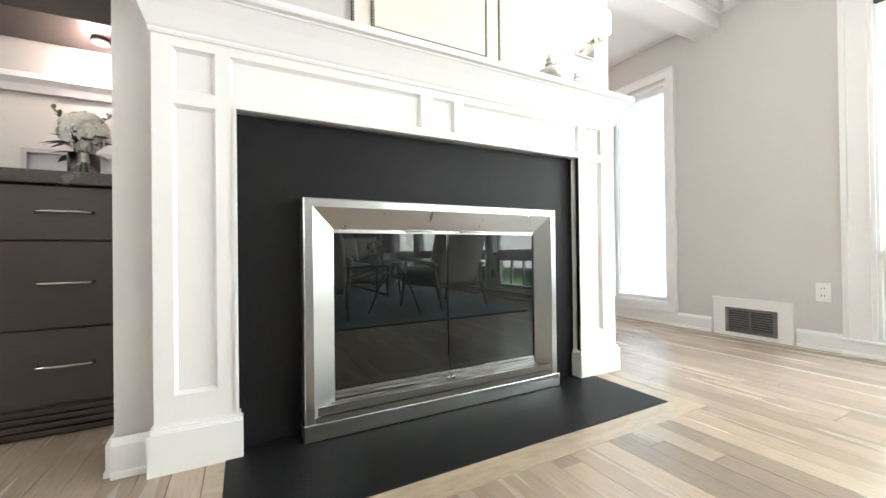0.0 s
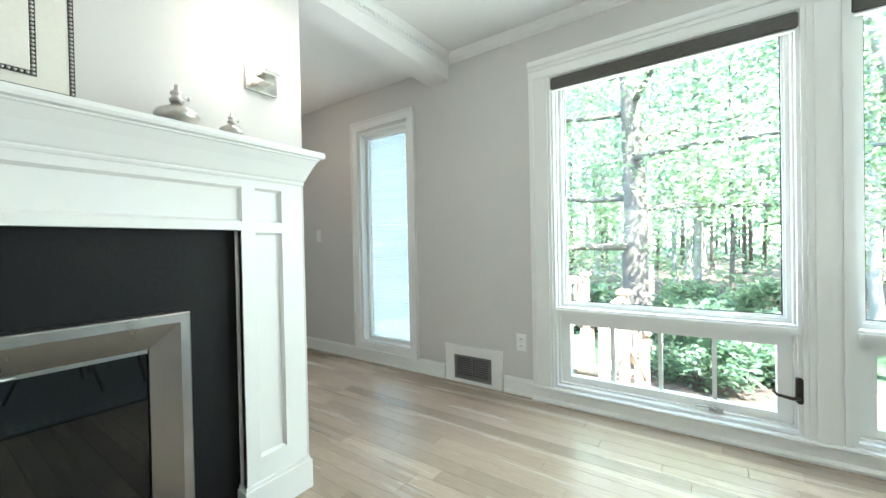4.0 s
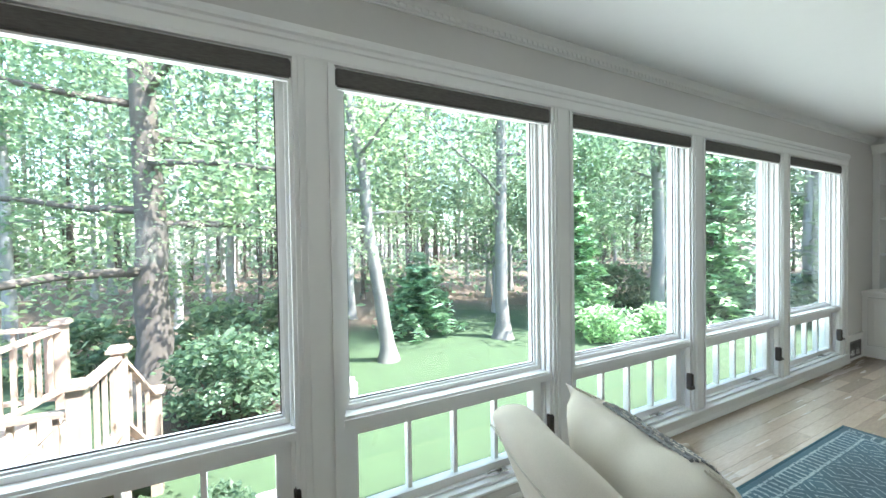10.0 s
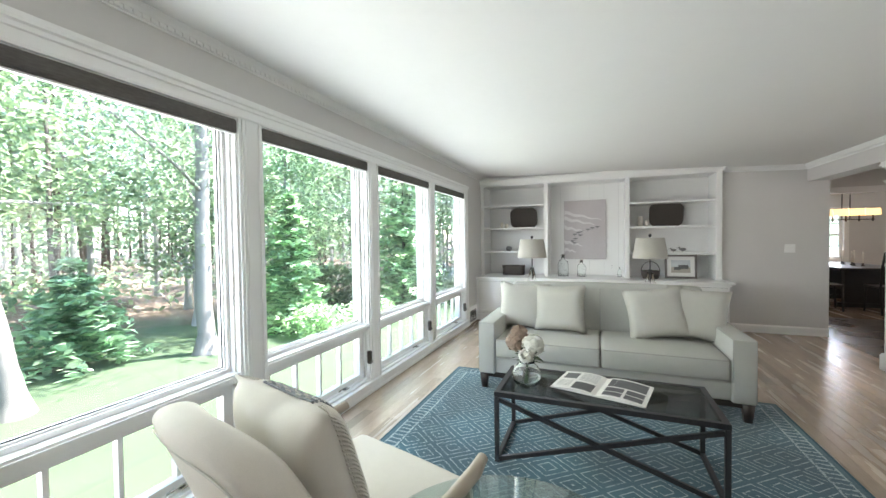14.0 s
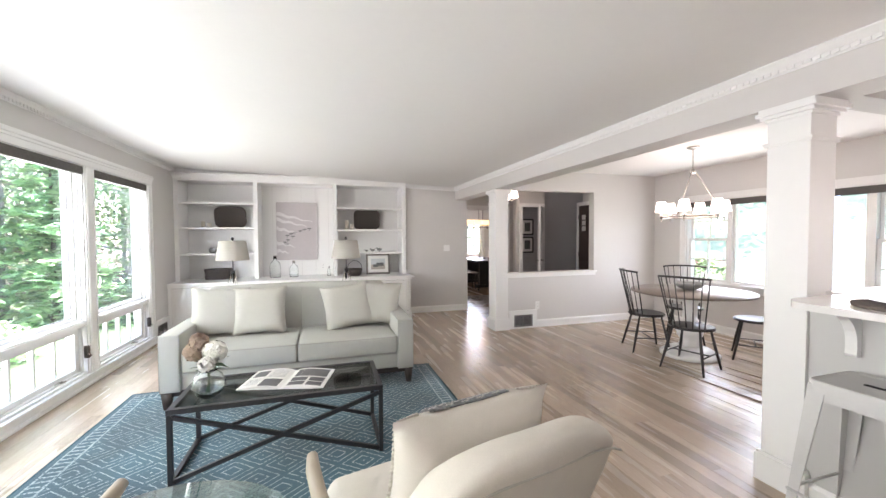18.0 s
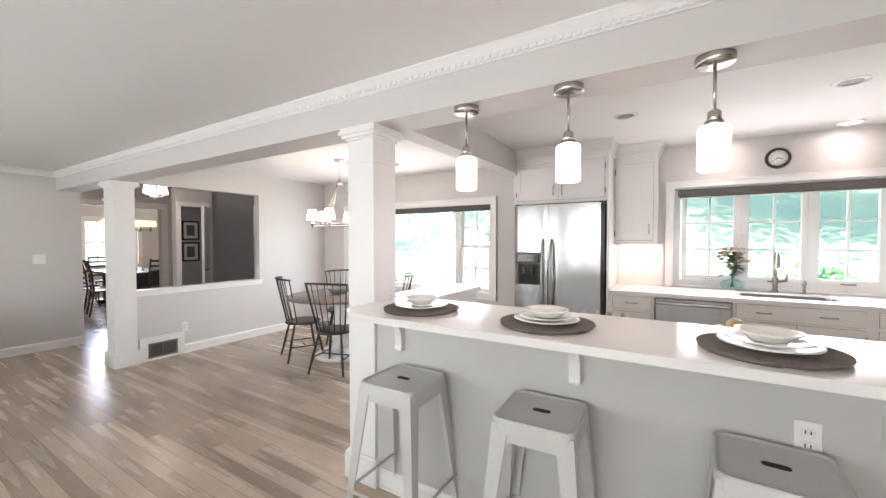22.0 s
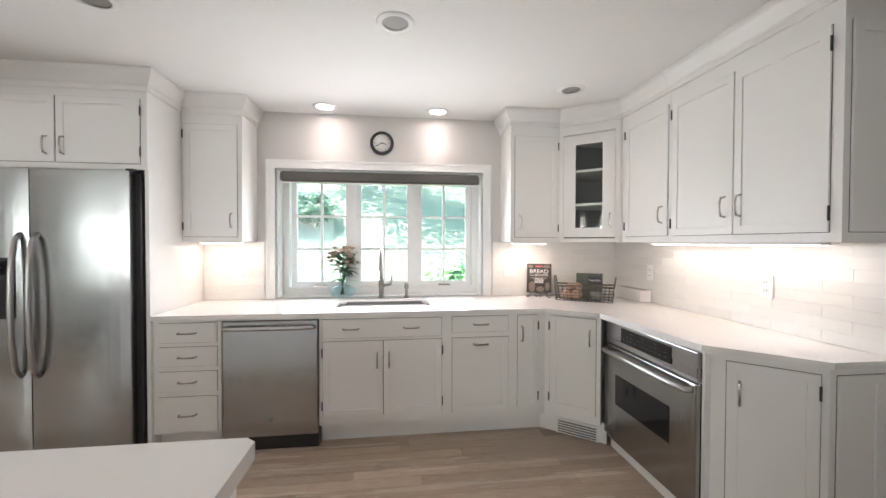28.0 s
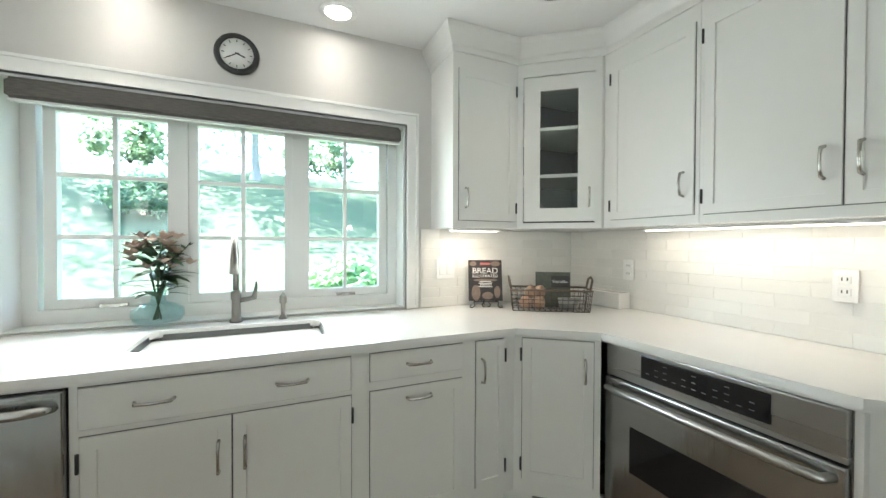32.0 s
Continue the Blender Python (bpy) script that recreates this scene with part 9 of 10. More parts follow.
for k in range(5):
    c = thing("candle", "slim white candle in a black holder on the table", "candle", "candles on the black table", pose(TX - 0.10 + 0.05 * (k % 2), TY - 0.34 + 0.17 * k, 0.751))
    part("wax", lathe(bmesh.new(), [(0, 0.05), (0.011, 0.05), (0.010, 0.27 + 0.02 * (k % 2)), (0, 0.275 + 0.02 * (k % 2))], 10), WAX, c)
    part("holder", lathe(bmesh.new(), [(0, 0), (0.035, 0), (0.03, 0.01), (0.014, 0.02), (0.016, 0.055), (0, 0.056)], 14), IRON, c)
AMBER = glow("lit_amber_shade", (1.0, 0.62, 0.22), 0.5)
lin = thing("linear_chandelier", "long lit amber shade chandelier on black iron arms", "chandelier", "", pose(TX, TY, 0.07, 0, 0, 90))
bm = bmesh.new()
bm.free()
for k in range(4):
    y = -0.36 + 0.24 * k
    bm = bmesh.new()
    sweep(bm, [(-0.11, 1.66), (0.11, 1.66), (0.09, 1.79), (-0.09, 1.79)], (0, y - 0.108, 0), (0, y + 0.108, 0), (1, 0, 0))
    part("shade", bm, AMBER, lin, "lit amber fabric shade")
for y in (-0.06, 0.06):
    part("rod", tube(bmesh.new(), [(0, y, 1.58), (0, y, 2.314)], 0.008, 6), IRON, lin)
bm = bmesh.new()
bm = bmesh.new()
tube(bm, [(0, -0.42, 1.58), (0, 0.42, 1.58)], 0.010, 8)
for k in range(5):
    y = -0.4 + 0.2 * k
    tube(bm, [(0, y, 1.54), (0, y, 1.66)], 0.014, 8)
part("arm_bar", bm, IRON, lin)
point_lamp("chandelier_glow", (TX + 0.15, TY, 1.5), 3.0)
win = tagged(new("window_10"), "wide white window of the second dining room", "window", "", "structure")
bm = bmesh.new()
for a, b, c, d in ((-3.69, -3.6, 0.69, 2.01), (-2.5, -2.41, 0.69, 2.01), (-3.6, -2.5, 1.93, 2.01), (-3.6, -2.5, 0.69, 0.77)):
    box(bm, a, b, -11.45, -11.425, c, d)
part("casing", bm, TRIM, win)
for k in range(2):
    a, b = -3.6 + 0.55 * k, -3.05 + 0.55 * k
    bm = bmesh.new()
    for c, d, e, g in ((a, a + 0.05, 0.77, 1.93), (b - 0.05, b, 0.77, 1.93), (a + 0.05, b - 0.05, 0.77, 0.82), (a + 0.05, b - 0.05, 1.88, 1.93), (a + 0.05, b - 0.05, 1.33, 1.37)):
        box(bm, c, d, -11.55, -11.51, e, g)
    for z in (1.075, 1.625):
        box(bm, a + 0.05, b - 0.05, -11.54, -11.52, z - 0.008, z + 0.008)
    for c, d in ((0.82, 1.067), (1.083, 1.33), (1.37, 1.617), (1.633, 1.88)):
        box(bm, (a + b) / 2 - 0.008, (a + b) / 2 + 0.008, -11.54, -11.52, c, d)
    s = part("sash", bm, TRIM, win)
    bm = bmesh.new()
    box(bm, a + 0.05, b - 0.05, -11.533, -11.529, 0.82, 1.88)
    g = part("pane", bm, GLASS, s)
    g.visible_shadow = False
area_lamp("window_daylight", (-3.05, -11.40, 1.35), (-3.05, 0, 1.25), 1.05, 1.1, 22, (0.94, 1.0, 0.98))


# ---- outside: ground ----
def ground_height(x, y):
    """Lawn below the long windows, a bank rising behind the kitchen."""
    def ease(a, b, v):
        v = min(1, max(0, (v - a) / (b - a)))
        return v * v * (3 - 2 * v)
    z = LAWN + 0.35 * ease(13, 24, x) + 0.8 * ease(24, 60, x)
    z += (LAWN * -1 - 0.28) * ease(3.5, -4.2, x) + 5.2 * ease(-5.5, -24, x) + 2.0 * ease(-24, -60, x)
    z += 0.06 * math.sin(x * 0.9 + 1) * math.cos(y * 0.7) * ease(5, 9, abs(x))
    return z


def lawn_material():
    """Mown grass in the open, leaf litter under the wood."""
    m = material("mown_lawn", (0.040, 0.070, 0.032), 0.9, grain=0.45, scale=34, blotch=0.3, bump=0.7, bump_scale=70)
    nt = m.node_tree
    b = nt.nodes["Principled BSDF"]
    src = b.inputs["Base Color"].links[0].from_socket
    tc = nt.nodes.new("ShaderNodeTexCoord")
    sep = nt.nodes.new("ShaderNodeSeparateXYZ")
    nt.links.new(tc.outputs["Object"], sep.inputs[0])
    no = nt.nodes.new("ShaderNodeTexNoise")
    no.inputs["Scale"].default_value, no.inputs["Detail"].default_value = 0.35, 4
    nt.links.new(tc.outputs["Object"], no.inputs["Vector"])
    add = nt.nodes.new("ShaderNodeMath")
    add.operation = "MULTIPLY_ADD"
    add.inputs[1].default_value = 9.0
    nt.links.new(no.outputs[0], add.inputs[0])
    nt.links.new(sep.outputs[0], add.inputs[2])
    mr = nt.nodes.new("ShaderNodeMapRange")
    mr.inputs["From Min"].default_value, mr.inputs["From Max"].default_value = 19.2, 20.6
    nt.links.new(add.outputs[0], mr.inputs["Value"])
    litter = nt.nodes.new("ShaderNodeTexNoise")
    litter.inputs["Scale"].default_value, litter.inputs["Detail"].default_value = 7, 6
    nt.links.new(tc.outputs["Object"], litter.inputs["Vector"])
    ramp = nt.nodes.new("ShaderNodeValToRGB")
    ramp.color_ramp.elements[0].position, ramp.color_ramp.elements[0].color = 0.3, (0.06, 0.042, 0.030, 1)
    ramp.color_ramp.elements[1].position, ramp.color_ramp.elements[1].color = 0.7, (0.17, 0.12, 0.09, 1)
    nt.links.new(litter.outputs[0], ramp.inputs[0])
    mx = nt.nodes.new("ShaderNodeMix")
    mx.data_type = "RGBA"
    nt.links.new(mr.outputs[0], mx.inputs["Factor"])
    nt.links.new(src, mx.inputs["A"])
    nt.links.new(ramp.outputs[0], mx.inputs["B"])
    nt.links.new(mx.outputs["Result"], b.inputs["Base Color"])
    return m


LAWN_MAT = lawn_material()


def axis_steps(a, b, fine, coarse):
    v, out = a, []
    while v < b:
        out.append(v)
        v += fine if -30 < v < 45 else coarse
    return out + [b]


gx, gy = axis_steps(-320, 420, 1.0, 25), axis_steps(-320, 320, 1.5, 25)
gv = [(x, y, ground_height(x, y)) for x in gx for y in gy]
gn = len(gy)
gf = [(i * gn + j, (i + 1) * gn + j, (i + 1) * gn + j + 1, i * gn + j + 1) for i in range(len(gx) - 1) for j in range(gn - 1)]
me = bpy.data.meshes.new("ground")
me.from_pydata(gv, [], gf)
for p in me.polygons:
    p.use_smooth = True
me.materials.append(LAWN_MAT)
tagged(new("ground", me), "sunlit mown lawn running into a wood", "ground", "", "structure")

# house foundation, and unseen eaves added to keep direct sun off the windows
STONE = material("grey_fieldstone", (0.30, 0.29, 0.27), 0.85, grain=0.3, scale=14, blotch=0.25, bump=0.6, bump_scale=40)
bm = bmesh.new()
box(bm, EAST, EAST + 0.14, SOUTH - 0.6, 8.6, -1.7, -0.3)
box(bm, -5.2, -5.06, -11.6, 8.6, -1.7, -0.13)
setting("foundation", bm, STONE, "grey rendered foundation wall", "foundation")
bm = bmesh.new()
box(bm, EAST + 0.16, EAST + 0.55, -12, 8.6, ZC + 0.02, ZC + 0.16)
box(bm, -4.70, WEST - 0.16, -4.4, 8.6, ZC + 0.02, ZC + 0.16)
setting("eaves", bm, TRIM, "white roof overhang added out of view to keep the sun out", "roof")
bm = bmesh.new()
prism(bm, [(-5.4, -12), (4.35, -12), (4.35, 8.7), (-5.4, 8.7)], ZC + 0.21, ZC + 0.28)
setting("roof", bm, STONE, "grey shingled low roof over the house", "roof")

# ---- plants ----
def leaf_material(name, colour, glow_through=0.5, vary=0.35):
    m = bpy.data.materials.new(name)
    m.use_nodes = True
    nt = m.node_tree
    b = nt.nodes["Principled BSDF"]
    b.inputs["Roughness"].default_value = 0.45
    geo = nt.nodes.new("ShaderNodeNewGeometry")
    ramp = nt.nodes.new("ShaderNodeValToRGB")
    lo, hi = 1 - vary, 1 + vary
    ramp.color_ramp.elements[0].color = (colour[0] * lo * 0.85, colour[1] * lo, colour[2] * lo, 1)
    ramp.color_ramp.elements[1].color = (colour[0] * hi * 1.1, colour[1] * hi, colour[2] * hi * 0.9, 1)
    nt.links.new(geo.outputs["Random Per Island"], ramp.inputs[0])
    nt.links.new(ramp.outputs[0], b.inputs["Base Color"])
    tl = nt.nodes.new("ShaderNodeBsdfTranslucent")
    thin = nt.nodes.new("ShaderNodeHueSaturation")         # light through a leaf is brighter and yellower
    thin.inputs["Value"].default_value = 1.55
    nt.links.new(ramp.outputs[0], thin.inputs["Color"])
    nt.links.new(thin.outputs[0], tl.inputs[0])
    mix = nt.nodes.new("ShaderNodeMixShader")
    mix.inputs[0].default_value = glow_through
    nt.links.new(b.outputs[0], mix.inputs[1])
    nt.links.new(tl.outputs[0], mix.inputs[2])
    nt.links.new(mix.outputs[0], nt.nodes["Material Output"].inputs[0])
    return m


LEAF_OAK = leaf_material("oak_leaves", (0.175, 0.245, 0.145), 0.75)
LEAF_WOOD = leaf_material("wood_leaves", (0.17, 0.235, 0.16), 0.75)
LEAF_PINE = leaf_material("pine_needles", (0.23, 0.35, 0.26), 0.85)
LEAF_SPRUCE = leaf_material("spruce_needles", (0.27, 0.40, 0.26), 0.88)
LEAF_DARK = leaf_material("rhododendron_leaves", (0.125, 0.20, 0.135), 0.65)
LEAF_BANK = leaf_material("bank_leaves", (0.18, 0.28, 0.17), 0.8)
PETAL_WHITE = leaf_material("white_petals", (0.75, 0.75, 0.72), 0.3, 0.08)
PETAL_PINK = leaf_material("pink_petals", (0.55, 0.16, 0.24), 0.3, 0.2)
BARK = material("rough_bark", (0.095, 0.08, 0.068), 0.9, grain=0.5, scale=18, blotch=0.3, bump=1.0, bump_scale=22, stretch=(1, 1, 0.18))
BARK_PALE = material("pale_bark", (0.17, 0.165, 0.15), 0.85, grain=0.35, scale=20, blotch=0.3, bump=0.8, bump_scale=25, stretch=(1, 1, 0.3))
BARK_GREY = material("grey_bark", (0.27, 0.26, 0.25), 0.9, grain=0.4, scale=18, blotch=0.3, bump=0.9, bump_scale=22, stretch=(1, 1, 0.2))


def leaf_cloud(name, clumps, mat, rnd, flat=0.5, long=1.5):
    """Many small leaves; clumps of (centre, radius, count, size)."""
    vs, fs = [], []
    for c, r, count, size in clumps:
        for k in range(count):
            d = Vector((rnd.gauss(0, 1), rnd.gauss(0, 1), rnd.gauss(0, 0.75)))
            p = Vector(c) + d * (r * 0.55)
            s = size * rnd.uniform(0.65, 1.3)
            a = Vector((rnd.gauss(0, 1), rnd.gauss(0, 1), rnd.gauss(0, flat))).normalized()
            n = Vector((rnd.gauss(0, 0.6), rnd.gauss(0, 0.6), 1)).normalized()
            b = a.cross(n).normalized()
            k0 = len(vs)
            vs += [p - a * s * 0.5 * long, p + b * s * 0.42 + n * s * 0.1, p + a * s * 0.5 * long, p - b * s * 0.42 + n * s * 0.1]
            fs.append((k0, k0 + 1, k0 + 2))
            fs.append((k0, k0 + 2, k0 + 3))
    me = bpy.data.meshes.new(name)
    me.from_pydata([tuple(v) for v in vs], [], fs)
    me.materials.append(mat)
    return me


def trunk_mesh(height, dia, rnd, flare=1.7, lean=(0, 0), top=0.25):
    bm = bmesh.new()
    pts, rads = [], []
    for k in range(12):
        u = k / 11
        v = u ** 1.8
        pts.append((lean[0] * v + rnd.gauss(0, dia * 0.08) * (k > 1), lean[1] * v + rnd.gauss(0, dia * 0.08) * (k > 1), -0.15 + v * (height + 0.15)))
        rads.append(dia / 2 * ((1 - v) + top * v) * (1 + (flare - 1) * max(0, 1 - v * height / 0.7) ** 2))
    tube(bm, pts, rads, 12)
    return bm, pts


def limb_path(a, way, length, rnd, n=5, rise=0.15):
    pts, p, d = [], Vector(a), Vector(way).normalized()
    for k in range(n):
        pts.append(tuple(p))
        d = (d + Vector((rnd.gauss(0, 0.18), rnd.gauss(0, 0.18), rnd.gauss(rise, 0.12)))).normalized()
        p = p + d * (length / (n - 1))
    return pts


def tree(label, place, dia, height, bark, leaves, seed, clump, size, low, spread, limbs=9, count=55, lean=(0, 0), hang=0.0, group="", sub=3):
    """A trunk with limbs, and leaves in clumps along and beyond the limbs."""
    rnd = random.Random(seed)
    x, y = place
    ob = thing("tree", label, "tree", group, pose(x, y, ground_height(x, y)))
    bm, pts = trunk_mesh(height, dia, rnd, 2.0, lean)
    part("trunk", bm, bark, ob)
    clumps = []
    for k in range(limbs):
        u = (k + rnd.random()) / limbs
        z = low + (height - low) * u
        v = z / height
        a = (lean[0] * v, lean[1] * v, z)
        ang = k * 2.4 + rnd.uniform(-0.4, 0.4)
        reach = spread * (1.0 - 0.55 * u) * rnd.uniform(0.75, 1.15)
        path = limb_path(a, (math.cos(ang), math.sin(ang), 0.35 - hang), reach, rnd, rise=0.12 - hang * 0.6)
        bm = bmesh.new()
        r0 = dia * 0.5 * (1 - 0.7 * v) * 0.34
        tube(bm, path, [max(0.012, r0 * (1 - j / 5.2)) for j in range(5)], 6)
        part("limb", bm, bark, ob)
        for p in path[1:]:
            for j in range(sub):
                c = Vector(p) + Vector((rnd.gauss(0, 0.5), rnd.gauss(0, 0.5), rnd.gauss(-hang * 0.8, 0.4))) * clump
                clumps.append((c, clump * rnd.uniform(0.6, 1.1), count, size))
    crown = new("crown", leaf_cloud("crown", clumps, leaves, rnd))
    crown.parent = ob
    return ob


def conifer(label, place, height, spread, leaves, seed, bare=0.3, tiers=11, size=0.16, group=""):
    """Drooping whorls of needled branches, tapering to a tip."""
    rnd = random.Random(seed)
    x, y = place
    ob = thing("conifer_tree", label, "tree", group, pose(x, y, ground_height(x, y)))
    bm, pts = trunk_mesh(height, height * 0.028 + 0.03, rnd, flare=1.3, top=0.1)
    part("trunk", bm, BARK, ob)
    clumps = []
    for k in range(tiers):
        u = k / (tiers - 1)
        z = bare + (height - bare) * u
        reach = spread * (1 - u) ** 0.8 + 0.1
        n = 9 if u < 0.7 else 6
        for j in range(n):
            ang = j * 2 * math.pi / n + k * 0.5 + rnd.uniform(-0.25, 0.25)
            rr = reach * rnd.uniform(0.75, 1.15)
            for s in range(5):
                f = (s + 0.6) / 5
                clumps.append(((rr * f * math.cos(ang), rr * f * math.sin(ang), z - 0.18 * rr * f + rnd.gauss(0, 0.03)), 0.10 + 0.12 * rr * (1 - abs(f - 0.6)) * 0.8, 11, size))
    crown = new("crown", leaf_cloud("crown", clumps, leaves, rnd, 0.25, 2.0))
    crown.parent = ob
    return ob


def bush(label, place, r, h, leaves, seed, size, count=26, flowers=None, flecks=0, name="shrub", group="", z=None):
    rnd = random.Random(seed)
    x, y = place
    ob = thing(name, label, "shrub", group, pose(x, y, ground_height(x, y)))
    bm = bmesh.new()
    for k in range(7):
        ang = k * 0.9
        tube(bm, limb_path((0.05 * math.cos(ang), 0.05 * math.sin(ang), -0.05), (math.cos(ang), math.sin(ang), 1.4), h * 0.8, rnd), [0.022, 0.018, 0.014, 0.01, 0.006], 5)
    part("stem_bundle", bm, BARK, ob)
    clumps, blooms = [], []
    for k in range(70):
        ang, v = rnd.uniform(0, 2 * math.pi), rnd.random()
        rr = r * math.sqrt(rnd.uniform(0.25, 1)) * math.sin(math.pi * (0.18 + 0.72 * v)) * rnd.uniform(0.85, 1.15)
        c = (rr * math.cos(ang), rr * math.sin(ang), h * (0.08 + 0.88 * v))
        clumps.append((c, r * 0.24, count, size))
        if flowers and k < flecks:
            blooms.append(((c[0] * 1.06, c[1] * 1.06, c[2] + 0.04), r * 0.12, 10, size * 0.6))
    crown = new("foliage", leaf_cloud("foliage", clumps, leaves, rnd))
    crown.parent = ob
    if blooms:
        bl = new("blooms", leaf_cloud("blooms", blooms, flowers, rnd, 1.0, 1.0))
        bl.parent = ob
    return ob


# near trees on the lawn
tree("tall oak with rough grey bark and low spreading boughs", (10.8, 2.0), 0.60, 13, BARK, LEAF_OAK, 1, 0.85, 0.074, 1.9, 4.8, 22, 98, hang=0.2)
tree("leaning tree with a pale flared trunk on the lawn", (10.9, -2.6), 0.35, 10, BARK_PALE, LEAF_OAK, 2, 0.8, 0.076, 2.2, 3.2, 15, 84, lean=(-0.3, 1.5), hang=0.15)
tree("straight tree with a sunlit grey trunk on the lawn", (11.2, -6.2), 0.42, 14, BARK_PALE, LEAF_WOOD, 3, 0.85, 0.076, 3.3, 3.4, 15, 84, hang=0.18)
tree("thick pale-barked tree standing on the lawn", (10.6, -12.6), 0.50, 14, BARK_PALE, LEAF_WOOD, 4, 0.85, 0.12, 4.2, 3.8, 12, 60, hang=0.15)
tree("leafy young oak at the edge of the wood", (15.0, 5.5), 0.30, 9, BARK_GREY, LEAF_OAK, 5, 0.9, 0.12, 1.6, 3.4, 9, 60, hang=0.12)
tree("leafy young maple at the edge of the wood", (14.5, -8.3), 0.26, 8, BARK_GREY, LEAF_WOOD, 6, 0.85, 0.12, 1.8, 3.0, 9, 60, hang=0.1)
conifer("small sparse pine on the lawn before the wood", (13.0, -4.3), 2.4, 1.2, LEAF_PINE, 7, 0.45, 7)
conifer("bushy light green spruce at the edge of the lawn", (11.4, -9.4), 4.4, 1.35, LEAF_SPRUCE, 8, 0.1, 13, 0.15)
tree("leafy young maple with a slender trunk on the lawn", (13.4, -11.2), 0.2, 7.5, BARK_GREY, LEAF_BANK, 9, 0.9, 0.12, 1.5, 2.9, 12, 60, hang=0.1)
bush("rounded rhododendron shrub with a few white blooms in a bed", (9.3, 0.75), 0.95, 1.35, LEAF_DARK, 10, 0.085, 58, PETAL_WHITE, 22)
bush("rounded rhododendron shrub with a few white blooms in a bed", (10.2, -0.35), 0.8, 1.15, LEAF_DARK, 11, 0.085, 58, PETAL_WHITE, 10)
bush("small clipped box bush beside the path", (6.2, 0.75), 0.34, 0.55, LEAF_DARK, 12, 0.05, 30)
bush("sprawling pale green shrub at the lawn edge", (9.6, -8.6), 0.95, 0.9, LEAF_SPRUCE, 13, 0.10)
bush("sprawling pale green shrub at the lawn edge", (9.0, -10.6), 1.0, 0.8, LEAF_SPRUCE, 14, 0.10)
for k, (x, y) in enumerate(((12.6, 3.4), (13.2, 1.0), (13.6, 6.0), (15.5, -12), (14.4, -1.0))):
    bush("loose green undergrowth bush by the wood", (x, y), 1.1, 1.3, LEAF_WOOD, 20 + k, 0.14, 24, group="undergrowth")

# the wood: four trees and their copies
protos = []
for k, (d, h, low, bark) in enumerate(((0.24, 15, 4.0, BARK_GREY), (0.20, 14, 3.2, BARK), (0.32, 17, 5.0, BARK_GREY), (0.16, 11, 1.6, BARK))):
    protos.append(tree("slender tall woodland tree with thin leafy boughs", (17.5 + k * 1.3, -14 + k * 7.5), d, h, bark, LEAF_WOOD, 30 + k, 1.0, 0.17, low, 2.6, 10, 19, group="trees of the wood"))
tree("leafy tree with a grey trunk beyond the lawn", (8.2, -17.5), 0.34, 10, BARK_GREY, LEAF_OAK, 61, 0.95, 0.13, 1.8, 3.8, 12, 60, hang=0.14)
tree("leafy tree with a grey trunk beyond the lawn", (12.2, -16.2), 0.30, 10, BARK_GREY, LEAF_WOOD, 62, 0.95, 0.13, 1.6, 3.6, 12, 60, hang=0.14)
tree("leafy tree with a grey trunk beyond the lawn", (5.6, -20.5), 0.34, 11, BARK_GREY, LEAF_OAK, 63, 1.0, 0.14, 1.8, 4.0, 12, 60, hang=0.14)
conifer("tall light green spruce beyond the lawn", (9.9, -14.6), 6.5, 1.9, LEAF_SPRUCE, 64, 0.2, 15, 0.16)
for k, (x, y) in enumerate(((7.0, -16.5), (10.6, -17.5), (13.6, -14.2), (5.0, -18.5))):
    bush("loose green undergrowth bush by the wood", (x, y), 1.4, 1.7, LEAF_WOOD, 120 + k, 0.15, 30, group="undergrowth")
wrnd = random.Random(77)
spots = []
while len(spots) < 120:
    u = wrnd.random()
    x, y = 16 + 30 * u ** 1.3, wrnd.uniform(-40 - 8 * u, 22 + 14 * u)
    if all((x - a) ** 2 + (y - b) ** 2 > 2.2 for a, b in spots):
        spots.append((x, y))
spots += [(wrnd.uniform(2, 16), wrnd.uniform(-42, -20)) for k in range(26)]
for x, y in spots:
    s = wrnd.uniform(0.85, 1.15)
    copy_thing(wrnd.choice(protos), pose(x, y, ground_height(x, y), 0, 0, wrnd.uniform(0, 360)) @ Matrix.Scale(s, 4))
clumps = []
for k in range(860):
    x, y = (wrnd.uniform(44, 62), wrnd.uniform(-80, 62)) if k < 680 else (wrnd.uniform(0, 46), wrnd.uniform(-62, -46))
    clumps.append(((x, y, wrnd.uniform(-1.5, 16)), 2.4, 22, 0.6))
for k in range(340):
    x, y = wrnd.uniform(40, 56), wrnd.uniform(-80, 62)
    clumps.append(((x, y, wrnd.uniform(-1.0, 4.5)), 1.8, 24, 0.5))
for k in range(520):
    x, y = wrnd.uniform(17, 44), wrnd.uniform(-45, 34)
    clumps.append(((x, y, ground_height(x, y) + 0.6), 1.1, 22, 0.22))
far = new("far_woods", leaf_cloud("far_woods", clumps, LEAF_WOOD, wrnd))
tagged(far, "distant wood and low undergrowth of green leaves", "trees", "", "stuff")
bm = bmesh.new()
for k in range(240):
    x, y, r = wrnd.uniform(30, 60), wrnd.uniform(-70, 55), wrnd.uniform(0.06, 0.16)
    tube(bm, [(x, y, -1.5), (x + wrnd.gauss(0, 0.2), y + wrnd.gauss(0, 0.2), 8), (x, y, 17)], [r, r * 0.8, r * 0.4], 6)
